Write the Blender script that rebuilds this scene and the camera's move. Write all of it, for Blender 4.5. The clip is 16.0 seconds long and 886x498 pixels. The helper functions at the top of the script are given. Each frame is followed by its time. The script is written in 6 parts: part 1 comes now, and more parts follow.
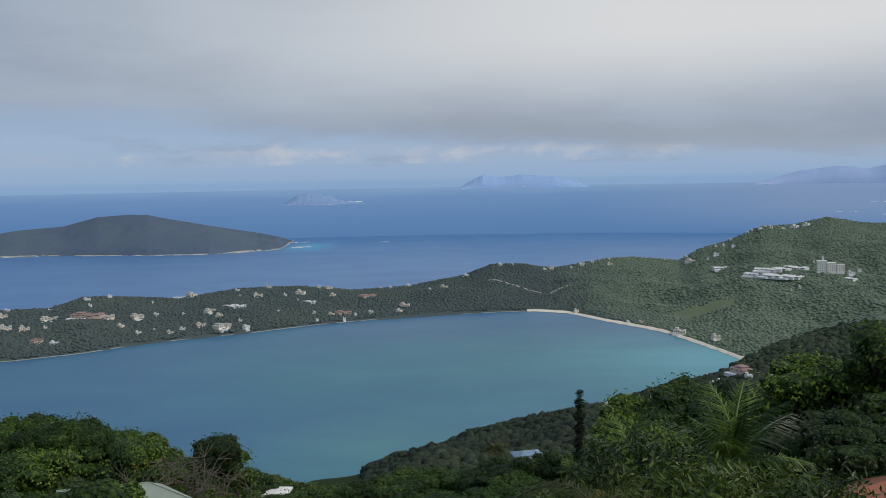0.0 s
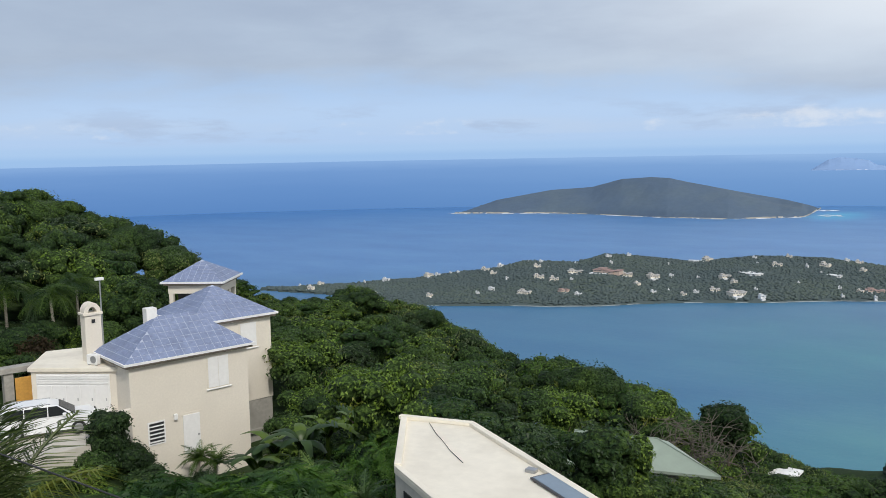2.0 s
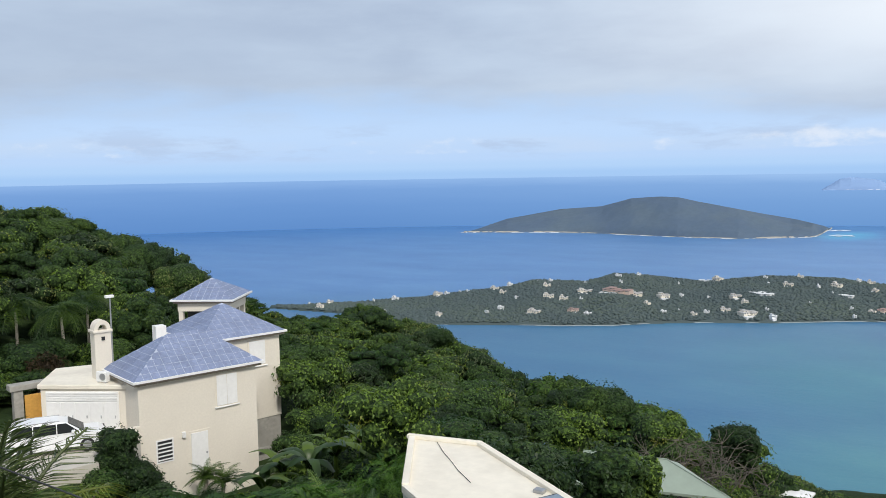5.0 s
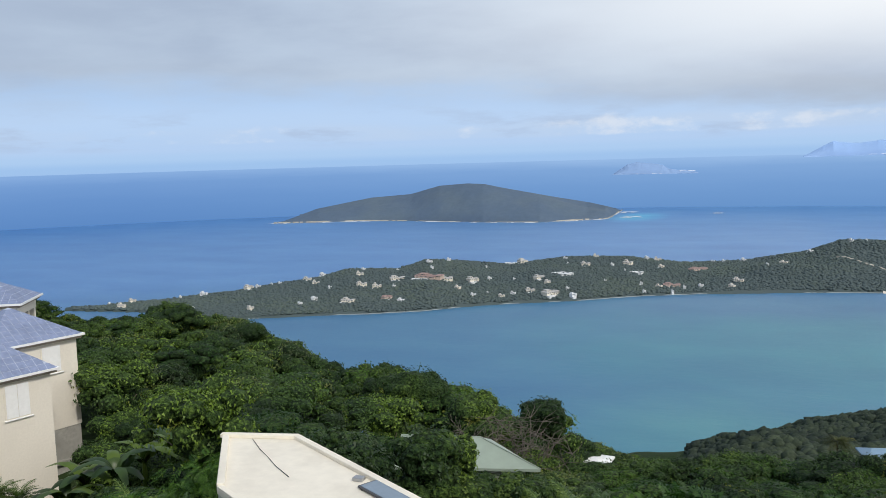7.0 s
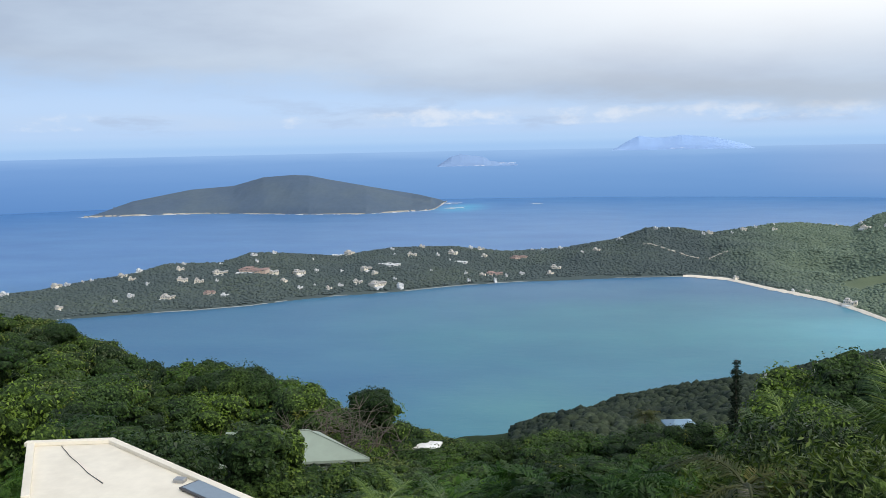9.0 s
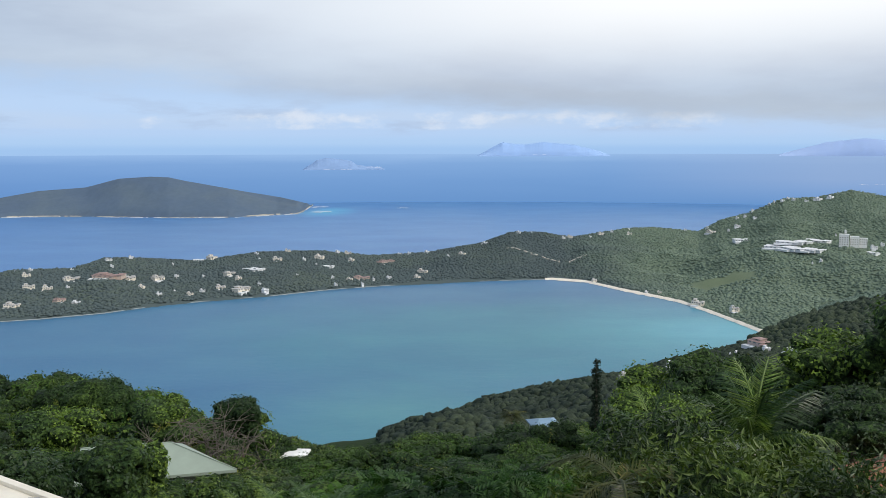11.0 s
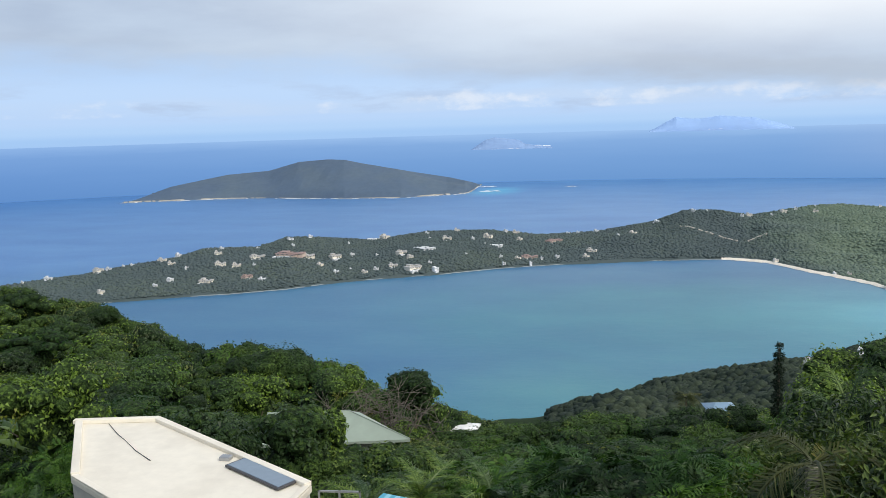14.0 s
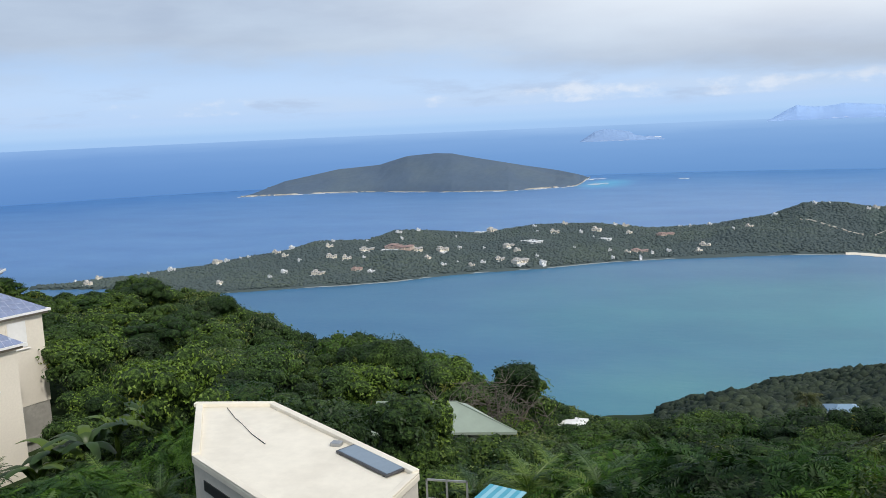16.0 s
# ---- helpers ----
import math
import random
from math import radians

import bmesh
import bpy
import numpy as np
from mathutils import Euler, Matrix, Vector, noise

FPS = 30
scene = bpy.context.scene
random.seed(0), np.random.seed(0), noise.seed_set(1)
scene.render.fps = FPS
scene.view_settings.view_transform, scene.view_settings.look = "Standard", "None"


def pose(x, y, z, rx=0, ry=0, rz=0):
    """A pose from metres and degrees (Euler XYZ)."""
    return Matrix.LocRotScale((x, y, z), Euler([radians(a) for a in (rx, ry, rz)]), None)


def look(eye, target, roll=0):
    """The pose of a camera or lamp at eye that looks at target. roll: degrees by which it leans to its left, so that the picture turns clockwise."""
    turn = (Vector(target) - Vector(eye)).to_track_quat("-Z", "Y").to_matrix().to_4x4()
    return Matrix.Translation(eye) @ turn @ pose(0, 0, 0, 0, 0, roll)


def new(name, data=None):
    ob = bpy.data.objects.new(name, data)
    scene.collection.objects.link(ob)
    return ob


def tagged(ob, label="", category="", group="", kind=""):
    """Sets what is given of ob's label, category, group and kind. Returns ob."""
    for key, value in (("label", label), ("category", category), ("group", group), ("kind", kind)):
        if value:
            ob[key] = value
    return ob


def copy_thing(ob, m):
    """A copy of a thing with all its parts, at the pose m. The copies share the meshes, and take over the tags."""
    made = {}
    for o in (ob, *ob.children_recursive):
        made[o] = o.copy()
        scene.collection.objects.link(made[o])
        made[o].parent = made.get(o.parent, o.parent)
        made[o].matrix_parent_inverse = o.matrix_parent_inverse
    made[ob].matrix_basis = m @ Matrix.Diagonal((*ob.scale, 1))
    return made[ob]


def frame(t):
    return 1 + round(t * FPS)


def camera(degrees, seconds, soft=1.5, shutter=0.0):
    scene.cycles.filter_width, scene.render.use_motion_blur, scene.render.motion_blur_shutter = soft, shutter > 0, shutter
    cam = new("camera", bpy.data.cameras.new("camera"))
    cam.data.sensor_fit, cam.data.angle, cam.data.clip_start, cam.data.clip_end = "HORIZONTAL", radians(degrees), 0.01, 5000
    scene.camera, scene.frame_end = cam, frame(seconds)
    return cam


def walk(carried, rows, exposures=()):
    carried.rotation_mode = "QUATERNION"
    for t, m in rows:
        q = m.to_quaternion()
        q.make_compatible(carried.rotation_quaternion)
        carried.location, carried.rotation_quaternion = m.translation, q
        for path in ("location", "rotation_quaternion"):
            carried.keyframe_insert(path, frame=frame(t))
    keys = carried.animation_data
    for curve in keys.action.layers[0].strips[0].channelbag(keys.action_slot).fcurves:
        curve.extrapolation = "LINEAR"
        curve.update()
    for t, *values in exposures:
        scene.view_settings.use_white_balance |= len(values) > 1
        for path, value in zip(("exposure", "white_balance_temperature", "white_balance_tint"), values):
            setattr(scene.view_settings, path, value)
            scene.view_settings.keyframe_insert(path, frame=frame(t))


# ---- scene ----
cam = camera(55.00, 16.0, soft=0.25)
# seconds, place, tilt, lean and turn
PATH = [
    (0, 0.08, -0.02, 299.99, 85.35, 0.98, 0.13),
    (0.5, 0.08, -0.01, 300.04, 83.71, 0.51, 9.59),
    (1, 0.08, -0.01, 300.07, 83.45, -0.55, 17.44),
    (1.5, 0.03, -0.04, 300.07, 83.53, 1.06, 24.03),
    (2, 0.03, -0.05, 300.08, 83.51, 1.03, 34.08),
    (2.5, 0.00, -0.11, 300.08, 83.37, 1.04, 40.52),
    (3, -0.02, -0.16, 300.08, 84.14, 0.20, 43.32),
    (3.5, -0.04, -0.18, 300.06, 84.34, 0.27, 47.67),
    (4, 0.03, -0.13, 300.08, 83.94, 0.51, 47.11),
    (4.5, 0.06, -0.11, 300.08, 84.10, 0.25, 39.03),
    (4.7, 0.07, -0.08, 300.09, 84.44, 0.46, 37.01),
    (7, 0.09, -0.06, 300.09, 83.78, 1.56, 21.99),
    (7.5, 0.13, -0.06, 300.07, 83.83, 0.89, 18.76),
    (8, 0.12, -0.07, 300.05, 84.14, 0.94, 14.85),
    (8.5, 0.13, -0.06, 300.04, 83.51, 1.04, 12.62),
    (9, 0.14, -0.02, 300.03, 82.95, 1.10, 10.36),
    (9.5, 0.12, 0.01, 300.05, 82.36, 0.56, 8.21),
    (10, 0.11, 0.04, 300.07, 83.05, -0.08, 5.63),
    (12.3, -0.19, 0.02, 299.97, 83.11, 1.03, -0.60),
    (12.5, -0.17, 0.04, 299.96, 82.40, 0.97, 1.17),
    (13, -0.14, 0.07, 299.88, 81.65, 1.55, 6.37),
    (13.5, -0.13, 0.12, 299.88, 81.67, 1.06, 9.68),
    (14, -0.12, 0.15, 299.87, 81.90, 1.62, 12.66),
    (14.5, -0.12, 0.18, 299.85, 82.20, 2.35, 15.99),
    (15, -0.12, 0.19, 299.82, 81.19, 2.15, 18.14),
    (15.5, -0.13, 0.20, 299.83, 81.54, 2.48, 18.47),
    (16, -0.15, 0.19, 299.81, 81.70, 2.45, 19.82),
]
EXPOSURES = [(0, -0.58), (0.5, -0.36), (1.0, -0.05), (2.0, -0.06), (2.6, 0.07), (3.5, 0.15), (4.0, 0.24), (4.5, 0.11), (4.7, 0.10), (7.0, -0.03), (8.0, 0.0), (10.0, 0.06), (12.3, -0.07), (13.0, 0.09), (16, 0.06)]
SKY, SUN_POWER, SEA_SPEC = 1.0, 2.3, 0.06
SEA_DEEP = ((0.086, 0.214, 0.438), (0.102, 0.240, 0.475))
SEA_BAY = ((0.056, 0.160, 0.300), (0.047, 0.203, 0.268), (0.13, 0.42, 0.50))
# glow colours of the far-sea backdrop, foot to horizon, haze included
FAR_SEA_GLOW = ((0.142, 0.300, 0.602), (0.178, 0.345, 0.655), (0.225, 0.40, 0.71), (0.315, 0.50, 0.80))
walk(cam, [(t, pose(*v)) for t, *v in PATH], EXPOSURES)

# ---- sky and sun ----
SUN_EL, SUN_FROM = 44.0, (0.80, -0.6)  # degrees up; the side that it shines from


def build_sky():
    world = bpy.data.worlds.new("sky")
    scene.world = world
    world.use_nodes = True
    nt = world.node_tree
    N, L = nt.nodes, nt.links
    N.clear()

    def math_node(op, a, b=None, c=None):
        n = N.new("ShaderNodeMath")
        n.operation = op
        for i, v in enumerate((a, b, c)):
            if v is None:
                continue
            if isinstance(v, (int, float)):
                n.inputs[i].default_value = v
            else:
                L.new(v, n.inputs[i])
        return n.outputs[0]

    def ramp(fac, stops, mode="EASE"):
        n = N.new("ShaderNodeValToRGB")
        n.color_ramp.interpolation = mode
        while len(n.color_ramp.elements) < len(stops):
            n.color_ramp.elements.new(0.5)
        for e, (p, c) in zip(n.color_ramp.elements, stops):
            e.position = p
            e.color = (*c, 1) if isinstance(c, tuple) else (c, c, c, 1)
        L.new(fac, n.inputs[0])
        return n.outputs[0]

    def mix(fac, a, b):
        n = N.new("ShaderNodeMix")
        n.data_type = "RGBA"
        if isinstance(fac, (int, float)):
            n.inputs[0].default_value = fac
        else:
            L.new(fac, n.inputs[0])
        for i, v in ((6, a), (7, b)):
            if isinstance(v, tuple):
                n.inputs[i].default_value = (*v, 1)
            else:
                L.new(v, n.inputs[i])
        return n.outputs[2]

    co = N.new("ShaderNodeTexCoord")
    sep = N.new("ShaderNodeSeparateXYZ")
    L.new(co.outputs["Generated"], sep.inputs[0])
    x, y, z = sep.outputs
    el = math_node("MULTIPLY", math_node("ARCSINE", z), 57.2958)
    az = math_node("MULTIPLY", math_node("ARCTAN2", math_node("MULTIPLY", x, -1.0), y), 57.2958)

    def cloud_noise(sx, sy, scale, detail, rough=0.55, shift=0.0):
        c = N.new("ShaderNodeCombineXYZ")
        L.new(math_node("MULTIPLY", az, sx), c.inputs[0])
        L.new(math_node("MULTIPLY", el, sy), c.inputs[1])
        c.inputs[2].default_value = shift
        n = N.new("ShaderNodeTexNoise")
        n.inputs["Scale"].default_value = scale
        n.inputs["Detail"].default_value = detail
        n.inputs["Roughness"].default_value = rough
        L.new(c.outputs[0], n.inputs["Vector"])
        return n.outputs[0]

    # clear strip over the horizon: hazy below, blue above
    low = ramp(math_node("MULTIPLY_ADD", el, 1 / 12, 1 / 12),
               [(0.0, (0.34, 0.53, 0.84)), (0.065, (0.36, 0.56, 0.86)), (0.11, (0.43, 0.62, 0.89)), (0.16, (0.47, 0.64, 0.90)), (0.30, (0.50, 0.67, 0.92)),
                (0.50, (0.43, 0.62, 0.91)), (1.0, (0.42, 0.60, 0.88))])
    # far cumulus heads in the strip, gathered in groups, with thin veils and grey shreds between
    group = ramp(cloud_noise(0.06, 0.0, 1.0, 2.0, 0.5, 2.2), [(0.36, 0.72), (0.62, 1.08)])
    puffs = math_node("MULTIPLY", cloud_noise(0.33, 0.62, 1.0, 7.0, 0.6, 3.6), group)
    band = ramp(math_node("MULTIPLY_ADD", el, 1 / 8, 0.0), [(0.07, 0.0), (0.16, 0.9), (0.24, 1.0), (0.34, 0.62), (0.46, 0.0)])
    puff_mask = ramp(math_node("MULTIPLY", puffs, band), [(0.44, 0.0), (0.68, 0.68)])
    puff_veil = ramp(math_node("MULTIPLY", cloud_noise(0.08, 0.42, 1.0, 5.0, 0.55, 7.7), band), [(0.30, 0.0), (0.65, 0.6)])
    shreds = math_node("MULTIPLY", ramp(cloud_noise(0.16, 0.75, 1.0, 6.0, 0.6, 12.4), [(0.50, 0.0), (0.66, 0.6)]), band)
    strip = mix(puff_veil, low, (0.55, 0.67, 0.85))
    strip = mix(shreds, strip, (0.43, 0.54, 0.73))
    strip = mix(puff_mask, strip, (0.77, 0.825, 0.91))
    # the low grey deck above, whose edge hangs lower on the right
    rim = math_node("MULTIPLY", ramp(math_node("MULTIPLY_ADD", az, 1 / 100, 0.3), [(0.0, 0.13), (0.18, 0.15), (0.29, 0.27), (0.40, 0.45), (0.59, 0.56), (0.73, 0.64), (0.88, 0.56), (0.97, 0.36)], "LINEAR"), 6.0)
    edge = math_node("SUBTRACT", el, rim)
    edge = math_node("ADD", edge, math_node("MULTIPLY", math_node("SUBTRACT", cloud_noise(0.075, 0.30, 1.0, 6.0, 0.6, 1.3), 0.5), 4.5))
    deck_mask = ramp(math_node("MULTIPLY_ADD", edge, 1 / 6, 2 / 6), [(0.22, 0.0), (0.74, 1.0)])
    tone = cloud_noise(0.045, 0.16, 1.0, 5.0, 0.5, 5.0)
    fine = cloud_noise(0.11, 0.4, 1.0, 5.0, 0.6, 9.0)
    deck = mix(ramp(tone, [(0.36, 0.0), (0.66, 1.0)]), (0.41, 0.50, 0.65), (0.53, 0.64, 0.79))
    deck = mix(ramp(fine, [(0.35, 0.0), (0.75, 0.4)]), deck, (0.57, 0.68, 0.82))
    deck = mix(ramp(math_node("MULTIPLY_ADD", az, 1 / 100, 0.0), [(0.25, 0.0), (0.60, 0.45)]), deck, (0.42, 0.52, 0.67))
    # grey foot of the deck, where rain hangs
    foot = math_node("MULTIPLY", ramp(math_node("MULTIPLY_ADD", edge, 1 / 6, 2 / 6), [(0.3, 0.0), (0.5, 1.0), (0.95, 0.0)]),
                     ramp(math_node("MULTIPLY_ADD", az, -1 / 40, 0.55), [(0.2, 0.12), (0.75, 0.7)]))
    deck = mix(foot, deck, (0.44, 0.49, 0.56))
    # brighter cloud high up and towards the right, where the sun is behind it
    glow = math_node("MULTIPLY", ramp(math_node("MULTIPLY_ADD", el, 1 / 30, 0.0), [(0.08, 0.0), (0.32, 1.0)]),
                     ramp(math_node("MULTIPLY_ADD", az, -1 / 70, 0.55), [(0.05, 0.0), (0.78, 1.0)]))
    deck = mix(glow, deck, (1.0, 1.02, 1.04))
    cloudy = mix(deck_mask, strip, deck)
    bg = N.new("ShaderNodeBackground")
    L.new(cloudy, bg.inputs[0])
    bg.inputs[1].default_value = SKY
    # open sky through breaks high overhead
    sky = N.new("ShaderNodeTexSky")
    sky.sky_type = "NISHITA"
    sky.sun_disc = False
    sky.sun_elevation = radians(SUN_EL)
    sky.sun_rotation = math.atan2(SUN_FROM[0], SUN_FROM[1])
    blue = N.new("ShaderNodeBackground")
    L.new(sky.outputs[0], blue.inputs[0])
    blue.inputs[1].default_value = 0.12
    top = ramp(math_node("MULTIPLY_ADD", el, 1 / 90, 0.0), [(0.25, 0.0), (0.55, 0.5)])
    sh = N.new("ShaderNodeMixShader")
    L.new(top, sh.inputs[0])
    L.new(bg.outputs[0], sh.inputs[1])
    L.new(blue.outputs[0], sh.inputs[2])
    out = N.new("ShaderNodeOutputWorld")
    L.new(sh.outputs[0], out.inputs[0])


build_sky()
sun = bpy.data.lights.new("sun", "SUN")
sun.energy, sun.angle, sun.color = SUN_POWER, radians(6.0), (1.0, 0.95, 0.87)
sun_ob = new("sun", sun)
sx, sy = SUN_FROM
flat = math.hypot(sx, sy) * math.tan(radians(SUN_EL))
sun_ob.matrix_basis = look((sx * 100, sy * 100, 300 + flat * 100), (0, 0, 300))


# ---- materials ----
class Net:
    """A small wrapper round one material's node tree."""

    def __init__(self, name):
        self.mat = bpy.data.materials.new(name)
        self.mat.use_nodes = True
        self.N, self.L = self.mat.node_tree.nodes, self.mat.node_tree.links
        self.bsdf = self.N["Principled BSDF"]
        self.co = self.N.new("ShaderNodeTexCoord")

    def put(self, socket, v):
        if isinstance(v, (int, float)):
            socket.default_value = v
        elif isinstance(v, tuple):
            socket.default_value = (*v, 1) if len(v) == 3 else v
        else:
            self.L.new(v, socket)

    def noise(self, scale, detail=4.0, rough=0.55, space="Object", stretch=None):
        n = self.N.new("ShaderNodeTexNoise")
        n.inputs["Scale"].default_value = scale
        n.inputs["Detail"].default_value = detail
        n.inputs["Roughness"].default_value = rough
        src = self.co.outputs[space] if space != "World" else self.N.new("ShaderNodeNewGeometry").outputs["Position"]
        if stretch:
            m = self.N.new("ShaderNodeMapping")
            m.inputs["Scale"].default_value = stretch
            self.L.new(src, m.inputs[0])
            src = m.outputs[0]
        self.L.new(src, n.inputs["Vector"])
        return n.outputs[0]

    def ramp(self, fac, stops, mode="LINEAR"):
        n = self.N.new("ShaderNodeValToRGB")
        n.color_ramp.interpolation = mode
        while len(n.color_ramp.elements) < len(stops):
            n.color_ramp.elements.new(0.5)
        for e, (p, c) in zip(n.color_ramp.elements, stops):
            e.position = p
            e.color = (*c, 1) if isinstance(c, tuple) else (c, c, c, 1)
        self.L.new(fac, n.inputs[0])
        return n.outputs[0]

    def mix(self, fac, a, b, blend="MIX"):
        n = self.N.new("ShaderNodeMix")
        n.data_type, n.blend_type = "RGBA", blend
        self.put(n.inputs[0], fac)
        self.put(n.inputs[6], a)
        self.put(n.inputs[7], b)
        return n.outputs[2]

    def math(self, op, a, b=0.0, c=0.0):
        n = self.N.new("ShaderNodeMath")
        n.operation = op
        self.put(n.inputs[0], a)
        self.put(n.inputs[1], b)
        self.put(n.inputs[2], c)
        return n.outputs[0]

    def position(self):
        s = self.N.new("ShaderNodeSeparateXYZ")
        self.L.new(self.N.new("ShaderNodeNewGeometry").outputs["Position"], s.inputs[0])
        return s.outputs

    def bump(self, height, strength, distance):
        b = self.N.new("ShaderNodeBump")
        b.inputs["Strength"].default_value = strength
        b.inputs["Distance"].default_value = distance
        self.L.new(height, b.inputs["Height"])
        self.L.new(b.outputs[0], self.bsdf.inputs["Normal"])

    def done(self, color, rough=0.7, spec=0.4, metal=0.0):
        self.put(self.bsdf.inputs["Base Color"], color)
        self.put(self.bsdf.inputs["Roughness"], rough)
        self.bsdf.inputs["Specular IOR Level"].default_value = spec
        self.bsdf.inputs["Metallic"].default_value = metal
        return self.mat


def surface(name, color, rough=0.75, vary=0.12, grain=6.0, stain=0.6, bump=0.15, depth=0.01, spec=0.35, metal=0.0, dirt=None):
    """A plain surface with fine grain, broad stains and light relief."""
    n = Net(name)
    fine, broad = n.noise(grain, 6.0), n.noise(stain, 5.0, 0.6)
    dark = tuple(c * (1 - vary) for c in color)
    light = tuple(min(c * (1 + vary * 0.6), 1.0) for c in color)
    col = n.mix(n.ramp(fine, [(0.3, 0.0), (0.7, 1.0)]), dark, light)
    col = n.mix(n.ramp(broad, [(0.45, 0.0), (0.75, 0.75)]), col, dirt or tuple(c * (1 - 1.8 * vary) for c in color))
    n.bump(fine, bump, depth)
    return n.done(col, rough, spec, metal)


def leaf_surface(name, dark, light, odd=None, rough=0.55, odd_share=0.1, gloss=0.22):
    """Leaves: each leaf and each plant with a tone of its own, some light let through."""
    n = Net(name)
    geo = n.N.new("ShaderNodeNewGeometry")
    ob = n.N.new("ShaderNodeObjectInfo")
    col = n.mix(geo.outputs["Random Per Island"], dark, light)
    tone = n.math("ADD", n.math("MULTIPLY", n.noise(0.16, 2.0, 0.5, "World"), 1.5), n.math("MULTIPLY_ADD", ob.outputs["Random"], 0.62, -0.16))
    whole = n.ramp(tone, [(0.50, (0.34, 0.42, 0.40)), (0.8, (0.80, 0.86, 0.85)), (1.0, (1.10, 1.10, 0.94)), (1.2, (1.9, 1.7, 1.0))])
    col = n.mix(1.0, col, whole, "MULTIPLY")
    if odd:
        col = n.mix(n.math("MULTIPLY", n.math("GREATER_THAN", n.noise(0.55, 2.0, 0.5), 1 - odd_share - 0.32), 0.7), col, odd)
    mat = n.done(col, rough, gloss)
    trans = n.N.new("ShaderNodeBsdfTranslucent")
    n.L.new(n.mix(1.0, col, (1.3, 1.45, 0.5), "MULTIPLY"), trans.inputs[0])
    m = n.N.new("ShaderNodeMixShader")
    m.inputs[0].default_value = 0.22
    n.L.new(n.bsdf.outputs[0], m.inputs[1])
    n.L.new(trans.outputs[0], m.inputs[2])
    n.L.new(m.outputs[0], n.N["Material Output"].inputs[0])
    return mat


def inner_foliage():
    """The mass of leaves inside a crown, its shade and dark gaps put into the colour."""
    n = Net("inner_foliage")
    ob = n.N.new("ShaderNodeObjectInfo")
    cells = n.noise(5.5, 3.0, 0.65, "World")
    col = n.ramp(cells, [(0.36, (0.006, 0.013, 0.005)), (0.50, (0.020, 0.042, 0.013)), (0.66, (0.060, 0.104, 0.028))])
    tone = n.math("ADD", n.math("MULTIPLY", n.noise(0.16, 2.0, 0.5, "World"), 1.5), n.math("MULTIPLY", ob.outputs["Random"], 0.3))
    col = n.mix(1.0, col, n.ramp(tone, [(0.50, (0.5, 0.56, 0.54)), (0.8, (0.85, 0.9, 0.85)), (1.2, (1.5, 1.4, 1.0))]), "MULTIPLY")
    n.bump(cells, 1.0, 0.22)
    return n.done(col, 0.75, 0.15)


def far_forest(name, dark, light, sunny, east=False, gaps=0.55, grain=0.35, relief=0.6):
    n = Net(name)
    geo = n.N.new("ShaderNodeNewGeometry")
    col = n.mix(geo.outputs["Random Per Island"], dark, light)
    # broad patches of the sunny tone paint sunlit woods
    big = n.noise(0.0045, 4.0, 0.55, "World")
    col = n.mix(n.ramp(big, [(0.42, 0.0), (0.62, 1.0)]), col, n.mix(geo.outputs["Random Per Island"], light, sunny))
    # sunlight on the eastern hills, painted in by position
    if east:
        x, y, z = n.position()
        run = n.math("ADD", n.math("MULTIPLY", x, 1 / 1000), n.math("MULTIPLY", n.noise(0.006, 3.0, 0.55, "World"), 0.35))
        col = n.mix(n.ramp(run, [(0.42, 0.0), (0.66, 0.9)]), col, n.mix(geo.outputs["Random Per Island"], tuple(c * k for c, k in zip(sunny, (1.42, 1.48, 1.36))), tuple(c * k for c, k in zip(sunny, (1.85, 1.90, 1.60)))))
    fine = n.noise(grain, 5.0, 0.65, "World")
    # dark specks painted in for shade between crowns
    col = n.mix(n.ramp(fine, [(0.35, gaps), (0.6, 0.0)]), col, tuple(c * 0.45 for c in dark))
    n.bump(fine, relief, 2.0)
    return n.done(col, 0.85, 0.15)


